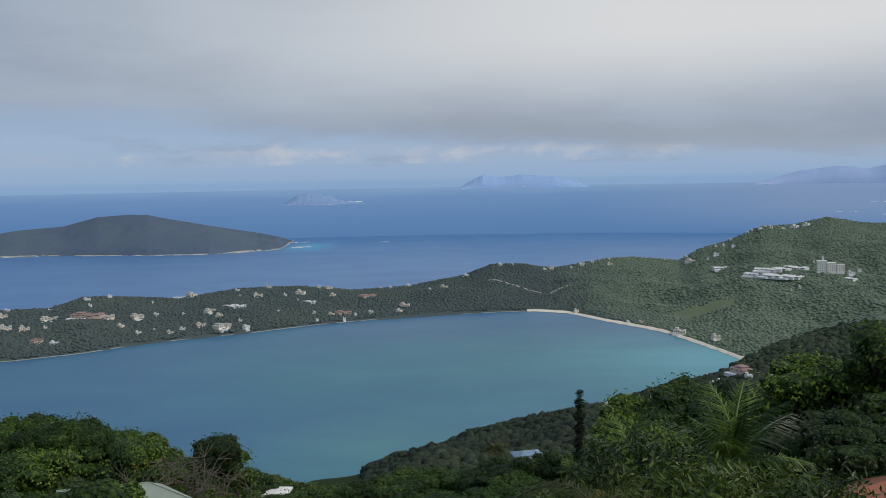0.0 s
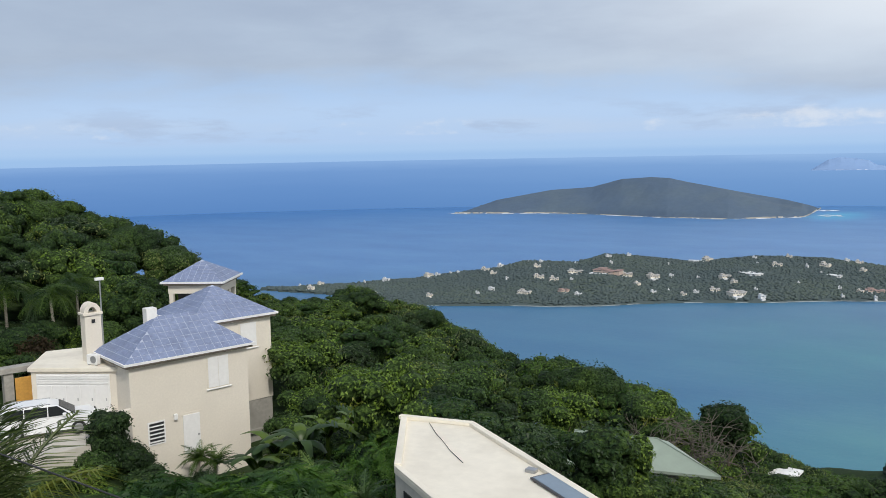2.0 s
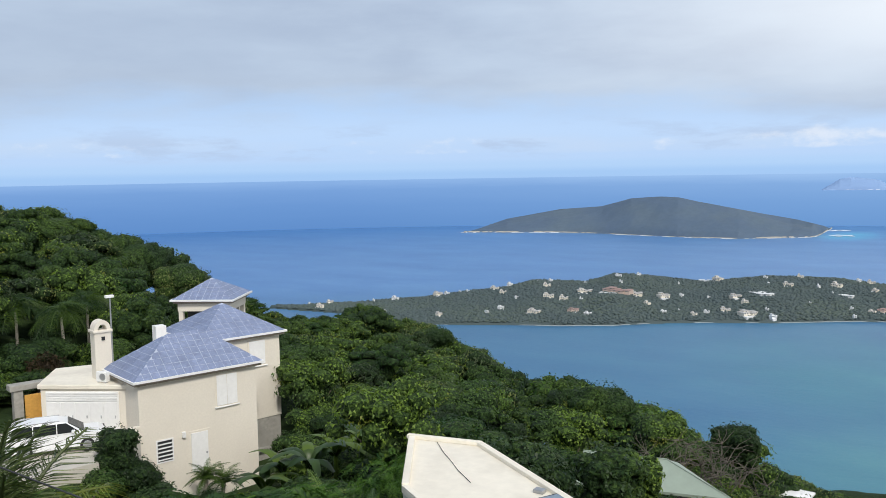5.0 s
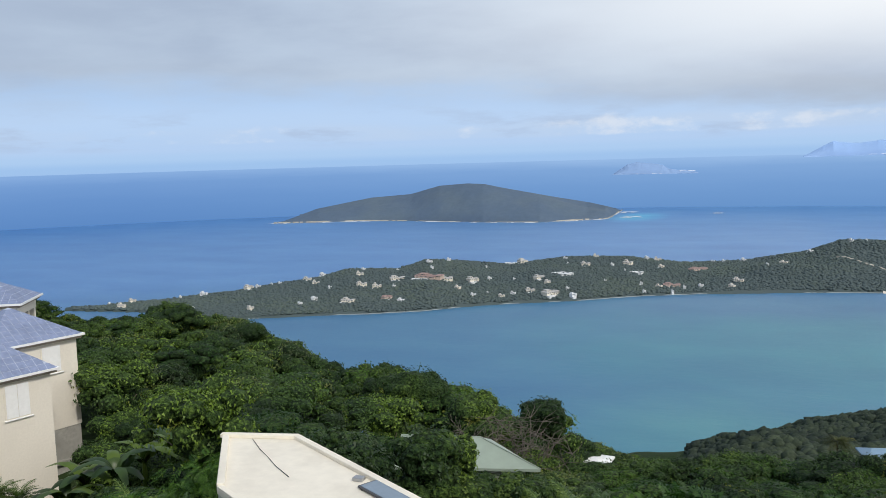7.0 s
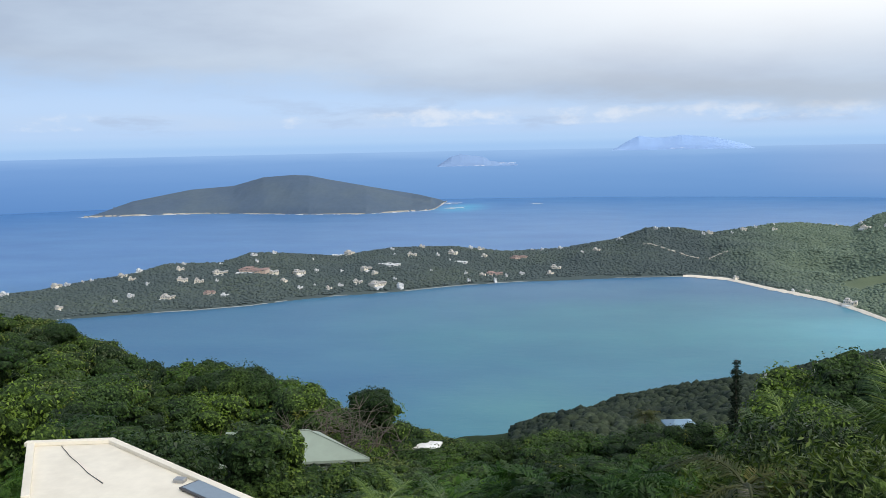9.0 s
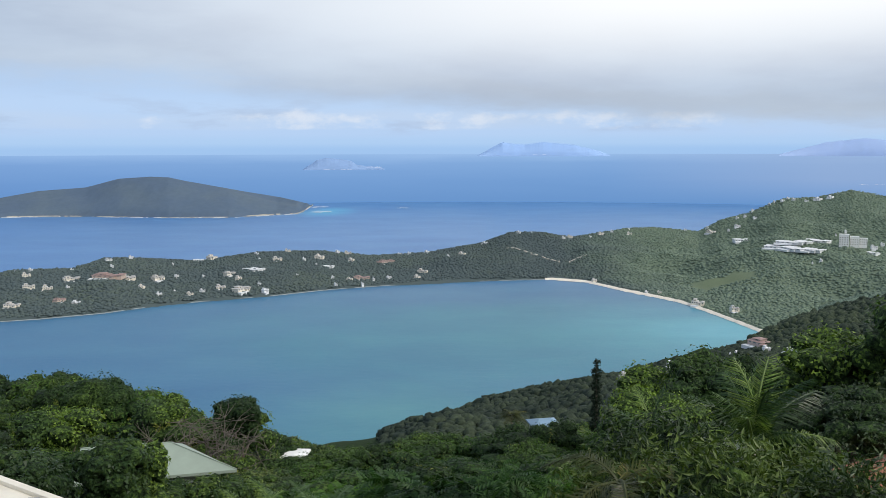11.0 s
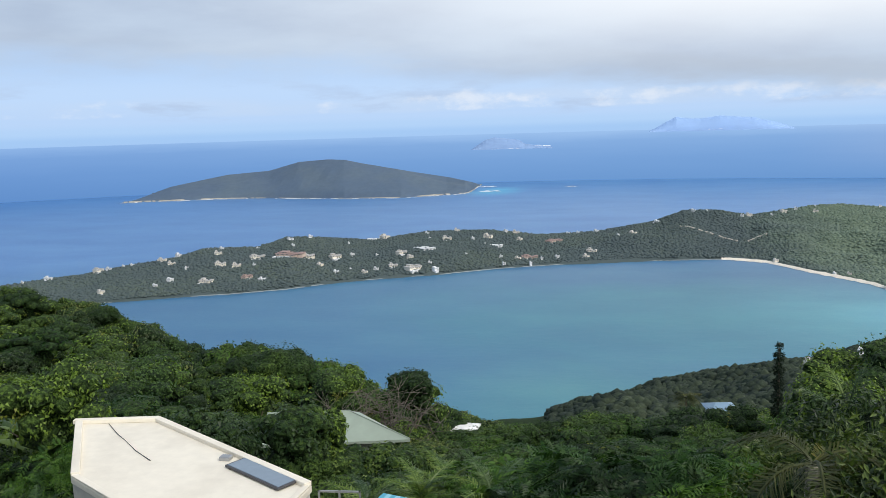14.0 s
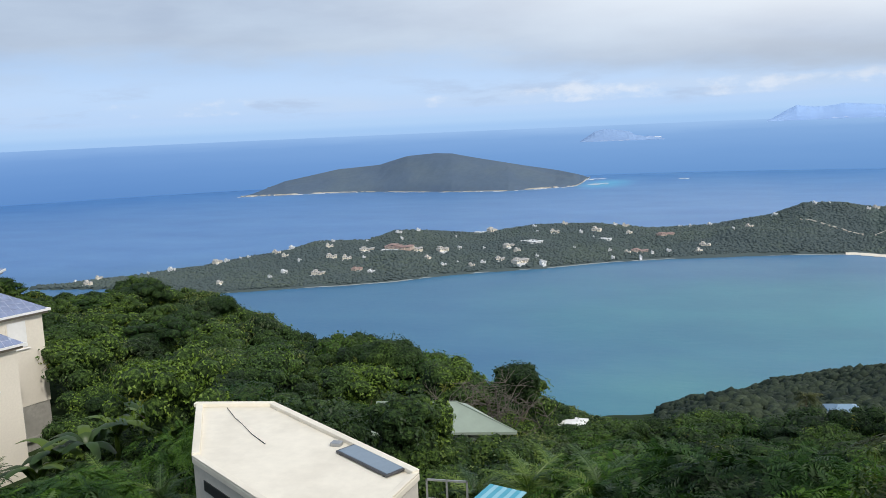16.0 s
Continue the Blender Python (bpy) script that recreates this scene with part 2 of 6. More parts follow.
def sea_surface():
    n = Net("sea_water")
    x, y, z = n.position()
    # shallow sandy bay, bluer outside, that blue lightened for distance haze
    dx, dy = n.math("SUBTRACT", x, 190.0), n.math("SUBTRACT", y, 1330.0)
    run = n.math("ADD", n.math("MULTIPLY", dx, 0.45), n.math("MULTIPLY", dy, 0.35))
    dist = n.math("SQRT", n.math("ADD", n.math("MULTIPLY", n.math("MULTIPLY", dx, dx), 0.28), n.math("MULTIPLY", dy, dy)))
    wob = n.math("ADD", dist, n.math("MULTIPLY", n.noise(0.0028, 4.0, 0.6, "World"), 340.0))
    shallow = n.ramp(n.math("MULTIPLY", wob, 1 / 1100), [(0.12, 1.0), (0.30, 0.80), (0.52, 0.22), (0.80, 0.0)], "EASE")
    deep = n.mix(n.ramp(n.noise(0.0011, 5.0, 0.6, "World", (1.0, 3.0, 1.0)), [(0.35, 0.0), (0.7, 1.0)]), SEA_DEEP[0], SEA_DEEP[1])
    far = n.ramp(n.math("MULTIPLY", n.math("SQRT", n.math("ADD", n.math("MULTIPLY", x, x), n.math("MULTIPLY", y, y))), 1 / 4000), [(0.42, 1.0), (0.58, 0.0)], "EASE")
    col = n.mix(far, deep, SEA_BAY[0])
    col = n.mix(shallow, col, SEA_BAY[1])
    # pale water over the sand close to the beach
    sand = n.math("SQRT", n.math("ADD", n.math("POWER", n.math("SUBTRACT", x, 440.0), 2.0), n.math("MULTIPLY", n.math("POWER", n.math("SUBTRACT", y, 1370.0), 2.0), 1.6)))
    col = n.mix(n.ramp(n.math("MULTIPLY", sand, 1 / 400), [(0.1, 0.75), (0.42, 0.28), (0.9, 0.0)]), col, SEA_BAY[2])
    wash = n.math("SQRT", n.math("ADD", n.math("POWER", n.math("SUBTRACT", x, -640.0), 2.0), n.math("MULTIPLY", n.math("POWER", n.math("SUBTRACT", y, 3930.0), 2.0), 0.22)))
    col = n.mix(n.ramp(n.math("MULTIPLY", n.math("ADD", wash, n.math("MULTIPLY", n.noise(0.02, 4.0, 0.6, "World"), 90.0)), 1 / 260), [(0.28, 0.8), (0.75, 0.0)]), col, (0.10, 0.42, 0.62))
    # darker to the west, where less haze goes into the colour
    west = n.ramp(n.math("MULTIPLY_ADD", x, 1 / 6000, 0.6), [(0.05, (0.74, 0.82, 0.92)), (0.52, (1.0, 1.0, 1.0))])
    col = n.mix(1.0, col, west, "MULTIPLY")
    near_sand = n.math("SQRT", n.math("ADD", n.math("POWER", n.math("ADD", x, 40.0), 2.0), n.math("MULTIPLY", n.math("POWER", n.math("SUBTRACT", y, 880.0), 2.0), 1.4)))
    col = n.mix(n.ramp(n.math("MULTIPLY", n.math("ADD", near_sand, n.math("MULTIPLY", n.noise(0.006, 4.0, 0.6, "World"), 160.0)), 1 / 500), [(0.2, 0.55), (0.85, 0.0)], "EASE"), col, (0.085, 0.265, 0.265))
    # darker and paler patches of some hundred metres, spread by noise
    patch = n.noise(0.0042, 5.0, 0.62, "World", (1.0, 1.7, 1.0))
    col = n.mix(1.0, col, n.ramp(patch, [(0.34, (0.86, 0.90, 0.95)), (0.52, (1.0, 1.0, 1.0)), (0.68, (1.16, 1.10, 1.04))]), "MULTIPLY")
    waves = n.noise(0.045, 6.0, 0.7, "World", (1.0, 2.2, 1.0))
    n.bump(waves, 0.22, 1.2)
    return n.done(col, 0.32, SEA_SPEC)


M_SEA = sea_surface()


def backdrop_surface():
    """Far open sea, standing for some fifty kilometres of water; it glows, with horizon haze in its colour."""
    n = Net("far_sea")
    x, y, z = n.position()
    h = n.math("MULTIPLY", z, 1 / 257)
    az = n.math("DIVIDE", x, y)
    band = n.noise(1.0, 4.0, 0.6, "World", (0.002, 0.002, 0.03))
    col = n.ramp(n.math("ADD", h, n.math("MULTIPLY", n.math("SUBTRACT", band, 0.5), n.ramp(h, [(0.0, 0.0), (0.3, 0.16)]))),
                 [(0.0, FAR_SEA_GLOW[0]), (0.45, FAR_SEA_GLOW[1]), (0.8, FAR_SEA_GLOW[2]), (1.0, FAR_SEA_GLOW[3])])
    # less haze painted in on the left: darker, bluer
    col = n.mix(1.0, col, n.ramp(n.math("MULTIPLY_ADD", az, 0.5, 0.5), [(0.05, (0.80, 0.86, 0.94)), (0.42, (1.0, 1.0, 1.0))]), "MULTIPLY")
    # a paler haze veil painted in on the right
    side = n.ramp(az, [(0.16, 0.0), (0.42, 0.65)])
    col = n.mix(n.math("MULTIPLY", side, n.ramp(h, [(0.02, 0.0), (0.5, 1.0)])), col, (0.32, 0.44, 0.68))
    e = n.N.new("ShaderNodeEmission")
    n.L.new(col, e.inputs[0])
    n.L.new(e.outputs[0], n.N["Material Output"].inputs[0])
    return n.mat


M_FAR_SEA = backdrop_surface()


def ground_surface():
    n = Net("hillside_soil")
    x, y, z = n.position()
    fine, broad = n.noise(0.6, 6.0, 0.6, "World"), n.noise(0.02, 5.0, 0.6, "World")
    col = n.mix(n.ramp(fine, [(0.35, 0.0), (0.7, 1.0)]), (0.014, 0.026, 0.010), (0.040, 0.066, 0.022))
    # across the bay the soil colour is lifted and blued for haze
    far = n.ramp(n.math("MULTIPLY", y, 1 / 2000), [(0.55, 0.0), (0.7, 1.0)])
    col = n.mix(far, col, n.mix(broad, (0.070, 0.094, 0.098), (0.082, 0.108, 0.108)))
    # the sunlit east is lightened in the colour as well
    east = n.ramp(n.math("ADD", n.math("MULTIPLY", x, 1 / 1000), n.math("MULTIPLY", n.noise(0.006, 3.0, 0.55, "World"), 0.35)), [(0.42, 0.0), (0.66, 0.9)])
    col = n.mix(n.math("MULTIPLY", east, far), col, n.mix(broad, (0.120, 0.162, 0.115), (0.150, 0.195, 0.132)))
    meadow = n.math("SQRT", n.math("ADD", n.math("POWER", n.math("SUBTRACT", x, 548.0), 2.0), n.math("MULTIPLY", n.math("POWER", n.math("SUBTRACT", y, 1795.0), 2.0), 2.0)))
    grass = n.mix(broad, (0.125, 0.162, 0.098), (0.145, 0.182, 0.112))
    col = n.mix(n.ramp(n.math("MULTIPLY", n.math("ADD", meadow, n.math("MULTIPLY", broad, 120.0)), 1 / 260), [(0.35, 1.0), (0.75, 0.0)]), col, grass)
    n.bump(fine, 0.6, 0.4)
    return n.done(col, 0.9, 0.1)


M_GROUND = ground_surface()
# haze is mixed into these greens: paler and bluer with distance
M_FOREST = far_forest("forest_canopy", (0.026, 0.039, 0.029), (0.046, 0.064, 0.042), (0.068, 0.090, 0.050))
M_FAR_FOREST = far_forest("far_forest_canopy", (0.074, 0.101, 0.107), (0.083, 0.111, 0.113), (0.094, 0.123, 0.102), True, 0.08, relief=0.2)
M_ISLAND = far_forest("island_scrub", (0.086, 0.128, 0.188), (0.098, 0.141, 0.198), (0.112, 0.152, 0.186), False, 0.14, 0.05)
M_ROCK = surface("shore_rock", (0.42, 0.40, 0.35), 0.9, 0.35, 0.4, 0.05, 0.8, 1.0)
# rock across the bay, tinted blue-grey for the haze in between
M_HAZED_SHORE = surface("pale_shore_stone", (0.31, 0.35, 0.36), 0.9, 0.3, 0.4, 0.05, 0.6, 0.5)
M_SAND = surface("beach_sand", (0.76, 0.70, 0.60), 0.95, 0.10, 0.3, 0.03, 0.2, 0.1)
M_FOAM = surface("surf", (0.85, 0.88, 0.90), 0.8, 0.08, 0.2, 0.05, 0.5, 0.5)
# horizon islands: base colours painted pale blue to hold the haze before them
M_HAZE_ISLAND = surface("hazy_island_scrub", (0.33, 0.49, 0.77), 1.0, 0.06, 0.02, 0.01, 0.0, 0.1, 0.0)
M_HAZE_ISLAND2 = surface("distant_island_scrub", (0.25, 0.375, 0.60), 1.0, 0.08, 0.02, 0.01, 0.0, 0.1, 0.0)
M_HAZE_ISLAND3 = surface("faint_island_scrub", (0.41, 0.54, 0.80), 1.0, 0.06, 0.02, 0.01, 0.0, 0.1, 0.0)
M_STUCCO = surface("cream_stucco", (0.74, 0.69, 0.60), 0.9, 0.05, 9.0, 0.35, 0.15, 0.01)
M_ROOF_PAINT = surface("cream_roof_coating", (0.80, 0.75, 0.64), 0.7, 0.05, 3.0, 0.5, 0.1, 0.01, dirt=(0.60, 0.55, 0.46))
M_WHITE = surface("white_paint", (0.80, 0.80, 0.79), 0.6, 0.05, 5.0, 0.5, 0.05, 0.004)
M_TILE = surface("slate_blue_roof_tile", (0.215, 0.262, 0.40), 0.5, 0.2, 5.0, 0.9, 0.1, 0.004)
M_TILE_JOINT = surface("pale_tile_joint", (0.44, 0.49, 0.60), 0.8, 0.08)
M_CONCRETE = surface("weathered_concrete", (0.34, 0.33, 0.30), 0.9, 0.18, 4.0, 0.5, 0.3, 0.01, dirt=(0.14, 0.14, 0.12))
M_DARK = surface("dark_opening", (0.03, 0.032, 0.035), 0.5, 0.1)
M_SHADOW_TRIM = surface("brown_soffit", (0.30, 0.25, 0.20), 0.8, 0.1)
M_GREEN_METAL = surface("pale_green_metal_roof", (0.30, 0.36, 0.30), 0.6, 0.07, 2.0, 0.4, 0.05, 0.01, spec=0.2)
M_GREY = surface("grey_metal", (0.42, 0.43, 0.44), 0.4, 0.08, metal=0.6)
M_OCHRE = surface("ochre_wood", (0.62, 0.34, 0.08), 0.55, 0.15, 8.0, 1.5)
M_BARK = surface("bark", (0.16, 0.13, 0.10), 0.9, 0.3, 12.0, 2.0, 0.7, 0.02)
M_PALE_BARK = surface("pale_bark", (0.34, 0.31, 0.26), 0.9, 0.3, 10.0, 2.0, 0.6, 0.02)
M_TWIG = surface("dry_twig", (0.135, 0.120, 0.100), 0.9, 0.25, 12.0, 2.0)


# ---- building helpers ----
def mesh_of(name, verts, faces, smooth=False):
    me = bpy.data.meshes.new(name)
    me.from_pydata([tuple(v) for v in verts], [], [tuple(f) for f in faces])
    me.update()
    if smooth:
        me.polygons.foreach_set("use_smooth", [True] * len(me.polygons))
    return me


def grid_mesh(name, pts, closed=False):
    """A quad mesh from an array of rows x columns x 3."""
    a, b = pts.shape[:2]
    i = np.arange(a * b).reshape(a, b)
    if closed:
        i = np.concatenate([i, i[:1]], 0)
    quads = np.stack([i[:-1, :-1], i[1:, :-1], i[1:, 1:], i[:-1, 1:]], -1).reshape(-1, 4)
    me = bpy.data.meshes.new(name)
    me.vertices.add(a * b)
    me.vertices.foreach_set("co", pts.reshape(-1).astype(np.float32))
    me.loops.add(quads.size)
    me.loops.foreach_set("vertex_index", quads.reshape(-1).astype(np.int32))
    me.polygons.add(len(quads))
    me.polygons.foreach_set("loop_start", np.arange(0, quads.size, 4, dtype=np.int32))
    me.update(calc_edges=True)
    me.polygons.foreach_set("use_smooth", np.ones(len(quads), bool))
    me.validate()
    return me


def tri_mesh(name, verts, faces, smooth=False):
    """A mesh from numpy arrays of points and equal-sided faces."""
    k = faces.shape[1]
    me = bpy.data.meshes.new(name)
    me.vertices.add(len(verts))
    me.vertices.foreach_set("co", verts.reshape(-1).astype(np.float32))
    me.loops.add(faces.size)
    me.loops.foreach_set("vertex_index", faces.reshape(-1).astype(np.int32))
    me.polygons.add(len(faces))
    me.polygons.foreach_set("loop_start", np.arange(0, faces.size, k, dtype=np.int32))
    me.update(calc_edges=True)
    if smooth:
        me.polygons.foreach_set("use_smooth", np.ones(len(faces), bool))
    return me


def part(name, data, material, parent=None, label="", at=None):
    """One mesh object, from a bmesh or a mesh, under a thing or a part."""
    if isinstance(data, bmesh.types.BMesh):
        me = bpy.data.meshes.new(name)
        data.to_mesh(me)
        data.free()
        data = me
    if not data.materials:
        data.materials.append(material)
    ob = new(name, data)
    if parent:
        ob.parent = parent
    if at is not None:
        ob.matrix_basis = at
    if label:
        tagged(ob, label)
    return ob


def thing(name, label, category, at=None, group="", kind=""):
    ob = new(name)
    ob.empty_display_size = 0.2
    if at is not None:
        ob.matrix_basis = at
    return tagged(ob, label, category, group, kind)


def box(x0, y0, z0, x1, y1, z1, bevel=0.0):
    bm = bmesh.new()
    bmesh.ops.create_cube(bm, size=1.0)
    bmesh.ops.scale(bm, vec=(x1 - x0, y1 - y0, z1 - z0), verts=bm.verts)
    bmesh.ops.translate(bm, vec=((x0 + x1) / 2, (y0 + y1) / 2, (z0 + z1) / 2), verts=bm.verts)
    if bevel:
        bmesh.ops.bevel(bm, geom=bm.edges[:], offset=bevel, segments=2, affect="EDGES", profile=0.5)
    return bm


def prism(points, z0, z1, bevel=0.0):
    """An upright prism over a polygon that runs anticlockwise."""
    bm = bmesh.new()
    lo = [bm.verts.new((x, y, z0)) for x, y in points]
    hi = [bm.verts.new((x, y, z1)) for x, y in points]
    k = len(points)
    bm.faces.new(list(reversed(lo)))
    bm.faces.new(hi)
    for i in range(k):
        bm.faces.new((lo[i], lo[(i + 1) % k], hi[(i + 1) % k], hi[i]))
    if bevel:
        bmesh.ops.bevel(bm, geom=bm.edges[:], offset=bevel, segments=2, affect="EDGES", profile=0.5)
    return bm


def tube(points, radii, sides=6, cap=True):
    """A tapered tube along points; returns points and quads."""
    pts = [Vector(p) for p in points]
    verts, faces = [], []
    for i, p in enumerate(pts):
        d = (pts[min(i + 1, len(pts) - 1)] - pts[max(i - 1, 0)]).normalized()
        s = d.cross(Vector((0.31, 0.17, 0.93))).normalized()
        t = d.cross(s)
        for k in range(sides):
            a = 2 * math.pi * k / sides
            verts.append(p + (s * math.cos(a) + t * math.sin(a)) * radii[i])
    for i in range(len(pts) - 1):
        for k in range(sides):
            a, b = i * sides + k, i * sides + (k + 1) % sides
            faces.append((a, b, b + sides, a + sides))
    if cap:
        faces.append(tuple(range((len(pts) - 1) * sides, len(pts) * sides)))
        faces.append(tuple(reversed(range(sides))))
    return verts, faces


def join(pieces):
    """Several (points, faces) as one."""
    verts, faces = [], []
    for v, f in pieces:
        k = len(verts)
        verts += list(v)
        faces += [tuple(i + k for i in q) for q in f]
    return verts, faces


# ---- lie of the land, in turns (degrees to the left of straight ahead) and distances from the lookout ----
EYE = 300.0
NEAR_R = np.array([0, 25, 50, 80, 110, 200, 400, 700.0])
NEAR_AZ = np.array([-30, -12, 0, 15, 28, 40, 50, 60, 70, 90.0])
NEAR_Z = np.array([
    (-7, -11, -17, -25, -33, -60, -115, -165),
    (-7, -13, -20, -30, -40, -75, -130, -198),
    (-7, -14, -22, -33, -45, -90, -140, -222),
    (-7, -14.5, -22, -32, -44, -90, -190, -275),
    (-7, -14.5, -20, -27, -36, -75, -165, -265),
    (-7, -13.5, -17, -20, -23, -60, -150, -260),
    (-7, -15.5, -17.9, -16.5, -17, -55, -140, -250),
    (-7, -14.2, -14.2, -12, -9, -40, -120, -240),
    (-7, -13, -14, -8, -3.5, -20, -90, -200),
    (-7, -12, -13, -5, 0, -5, -60, -170)])
HOME_SHORE = np.array([(-60, 2600), (-30, 2300), (-20.7, 1440), (-20.2, 1405), (-18.6, 1300), (-16.5, 1220), (-14.4, 1165), (-12.9, 1120), (-10.4, 1055), (-7.9, 1010), (-4.6, 974),
                       (-1.9, 938), (-0.3, 905), (1.25, 858), (2.8, 812), (4.2, 780), (8, 750), (20, 780), (45, 800), (90, 900)])
OUT_SHORE = np.array([(-60, 1700), (-25, 1330), (-20.6, 1421), (-19.3, 1449), (-17.2, 1543), (-14.3, 1682), (-10.7, 1790), (-8.1, 1894), (-5.8, 1922), (0.7, 1873),
                      (5.1, 1832), (8.9, 1793), (13, 1735), (17.3, 1706), (20, 1688), (23.6, 1642), (27.3, 1632), (31, 1645), (37, 1660), (41, 1800), (45, 1890), (47, 1940)])
CREST = np.array([(-60, -3.0, 2900), (-40, -3.0, 2800), (-26.2, -2.95, 2700), (-24.1, -2.6, 2680), (-22.3, -3.05, 2640), (-20.3, -3.2, 2600), (-18.4, -4.1, 2560),
                  (-16.7, -4.6, 2520), (-15.3, -5.4, 2480), (-12.4, -5.2, 2450), (-10.8, -5.3, 2400), (-7.1, -5.95, 2300), (-5, -5.62, 2260), (-3.1, -5.65, 2250),
                  (-1, -6.4, 2230), (2.5, -7.0, 2200), (6.2, -7.2, 2170), (9.9, -6.8, 2150), (13.8, -6.8, 2120), (17.6, -7.25, 2080), (21.4, -6.9, 2060),
                  (23.3, -6.8, 2050), (25.2, -7.35, 2030), (28.6, -7.25, 2010), (30.8, -7.75, 1990), (33.3, -7.97, 1970), (36, -8.30, 1960), (38.2, -8.40, 1960), (41.1, -8.58, 1950), (42.4, -8.52, 1950), (44.3, -8.66, 1930), (47, -8.85, 1965)])


def ripple(x, y, size, seed=0, octaves=3):
    """Smooth unevenness of about -1 to 1, by crossing waves."""
    rng = np.random.RandomState(seed)
    out = np.zeros_like(x, dtype=float)
    amp, total = 1.0, 0.0
    for o in range(octaves):
        for _ in range(4):
            a, ph = rng.rand(2) * 2 * np.pi
            k = 2 * np.pi / size * (2 ** o) * (0.7 + 0.6 * rng.rand())
            out += amp * np.sin((x * np.cos(a) + y * np.sin(a)) * k + ph) / 4
        total += amp
        amp *= 0.5
    return out / total * 1.6


def land(az, r):
    """Height of the ground over the sea at turns az and distances r."""
    az, r = np.asarray(az, float), np.asarray(r, float)
    x, y = -np.sin(np.radians(az)) * r, np.cos(np.radians(az)) * r
    a = np.where((az < -100) | (az > 150), 90.0, np.clip(az, -60, 95))
    ac = np.clip(a, NEAR_AZ[0], NEAR_AZ[-1] - 1e-6)
    i = np.clip(np.searchsorted(NEAR_AZ, ac, side="right") - 1, 0, len(NEAR_AZ) - 2)
    w = (ac - NEAR_AZ[i]) / (NEAR_AZ[i + 1] - NEAR_AZ[i])
    w = w * w * (3 - 2 * w)
    rc = np.clip(r, 0, 699.999)
    j = np.clip(np.searchsorted(NEAR_R, rc, side="right") - 1, 0, len(NEAR_R) - 2)
    s = (rc - NEAR_R[j]) / (NEAR_R[j + 1] - NEAR_R[j])
    row = lambda k: NEAR_Z[k, j] * (1 - s) + NEAR_Z[k, j + 1] * s
    near = row(i) * (1 - w) + row(i + 1) * w
    near = near + 5.4 * np.exp(-(r / 5.0) ** 2)
    shore = np.interp(a, HOME_SHORE[:, 0], HOME_SHORE[:, 1])
    t = np.clip((r - 700) / np.maximum(shore - 700, 1), 0, 1)
    low = -EYE + 14
    near = np.where(r > 700, near * (1 - t) + low * t, near)
    near = near + ripple(x, y, 260, 1) * np.clip((r - 120) / 500, 0, 1) * 13 * (1 - t * 0.7)
    near = np.where(r > shore - 6, np.maximum(low - (r - shore + 6) * 1.6, -EYE - 15), near)
    # the far side of the bay
    o = np.interp(a, OUT_SHORE[:, 0], OUT_SHORE[:, 1]) + ripple(x, y, 300, 2) * np.interp(a, [-6.6, -5.2], [0, 6])
    c = np.interp(a, CREST[:, 0], CREST[:, 2])
    e = np.interp(a, CREST[:, 0], CREST[:, 1])
    top = c * np.tan(np.radians(e)) + EYE - 3.0
    q = np.clip((r - o) / (c - o), -0.2, 1)
    power = np.interp(a, [-20, -12, -7, -3], [1.55, 1.6, 1.15, 0.75])
    foot = np.interp(a, [-6.6, -5.2], [1.6, 3.5])
    up = foot + (top - foot) * np.clip(q, 0, 1) ** power
    up = up + ripple(x, y, 330, 3) * np.interp(a, [-30, -8, -4, 26, 33], [26, 20, 9, 9, 2.5]) * np.sin(np.pi * np.clip(q, 0, 1)) ** 1.2
    up = np.where((r > o) & (r < c), np.maximum(up, foot + 0.6), up)
    back = np.clip((r - c) / np.clip(top * 4 + 12, 20, 330), 0, 1.3)
    up = np.where(r > c, np.where(back < 1, np.maximum(top, 0) * (1 - np.minimum(back, 1) ** 1.3) - 2, -15), up)
    up = np.where(r < o, np.maximum(foot - (o - r) * 0.9, -15), up)
    up = np.where((a > 46.5) | (r < 1200), -15, up)
    return np.maximum(near + EYE, up)


def plan(az, r):
    return -math.sin(radians(az)) * r, math.cos(radians(az)) * r


def ground_at(x, y):
    return float(land(math.degrees(math.atan2(-x, y)), math.hypot(x, y)))


def build_ground():
    az = np.concatenate([np.arange(-58, 80, 0.4), np.arange(80, 302, 3.0)])
    r = np.concatenate([np.linspace(0.02, 130, 66), np.geomspace(134, 860, 70), np.arange(868, 2960, 18.0), [3000, 3100]])
    A, Rr = np.meshgrid(az, r, indexing="ij")
    wrapped = np.where(A > 180, A - 360, A)
    z = land(wrapped, Rr)
    pts = np.stack([-np.sin(np.radians(A)) * Rr, np.cos(np.radians(A)) * Rr, z], -1)
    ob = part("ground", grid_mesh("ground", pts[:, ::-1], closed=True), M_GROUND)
    tagged(ob, "steep green hillside running down to a bay", "ground", kind="structure")


build_ground()


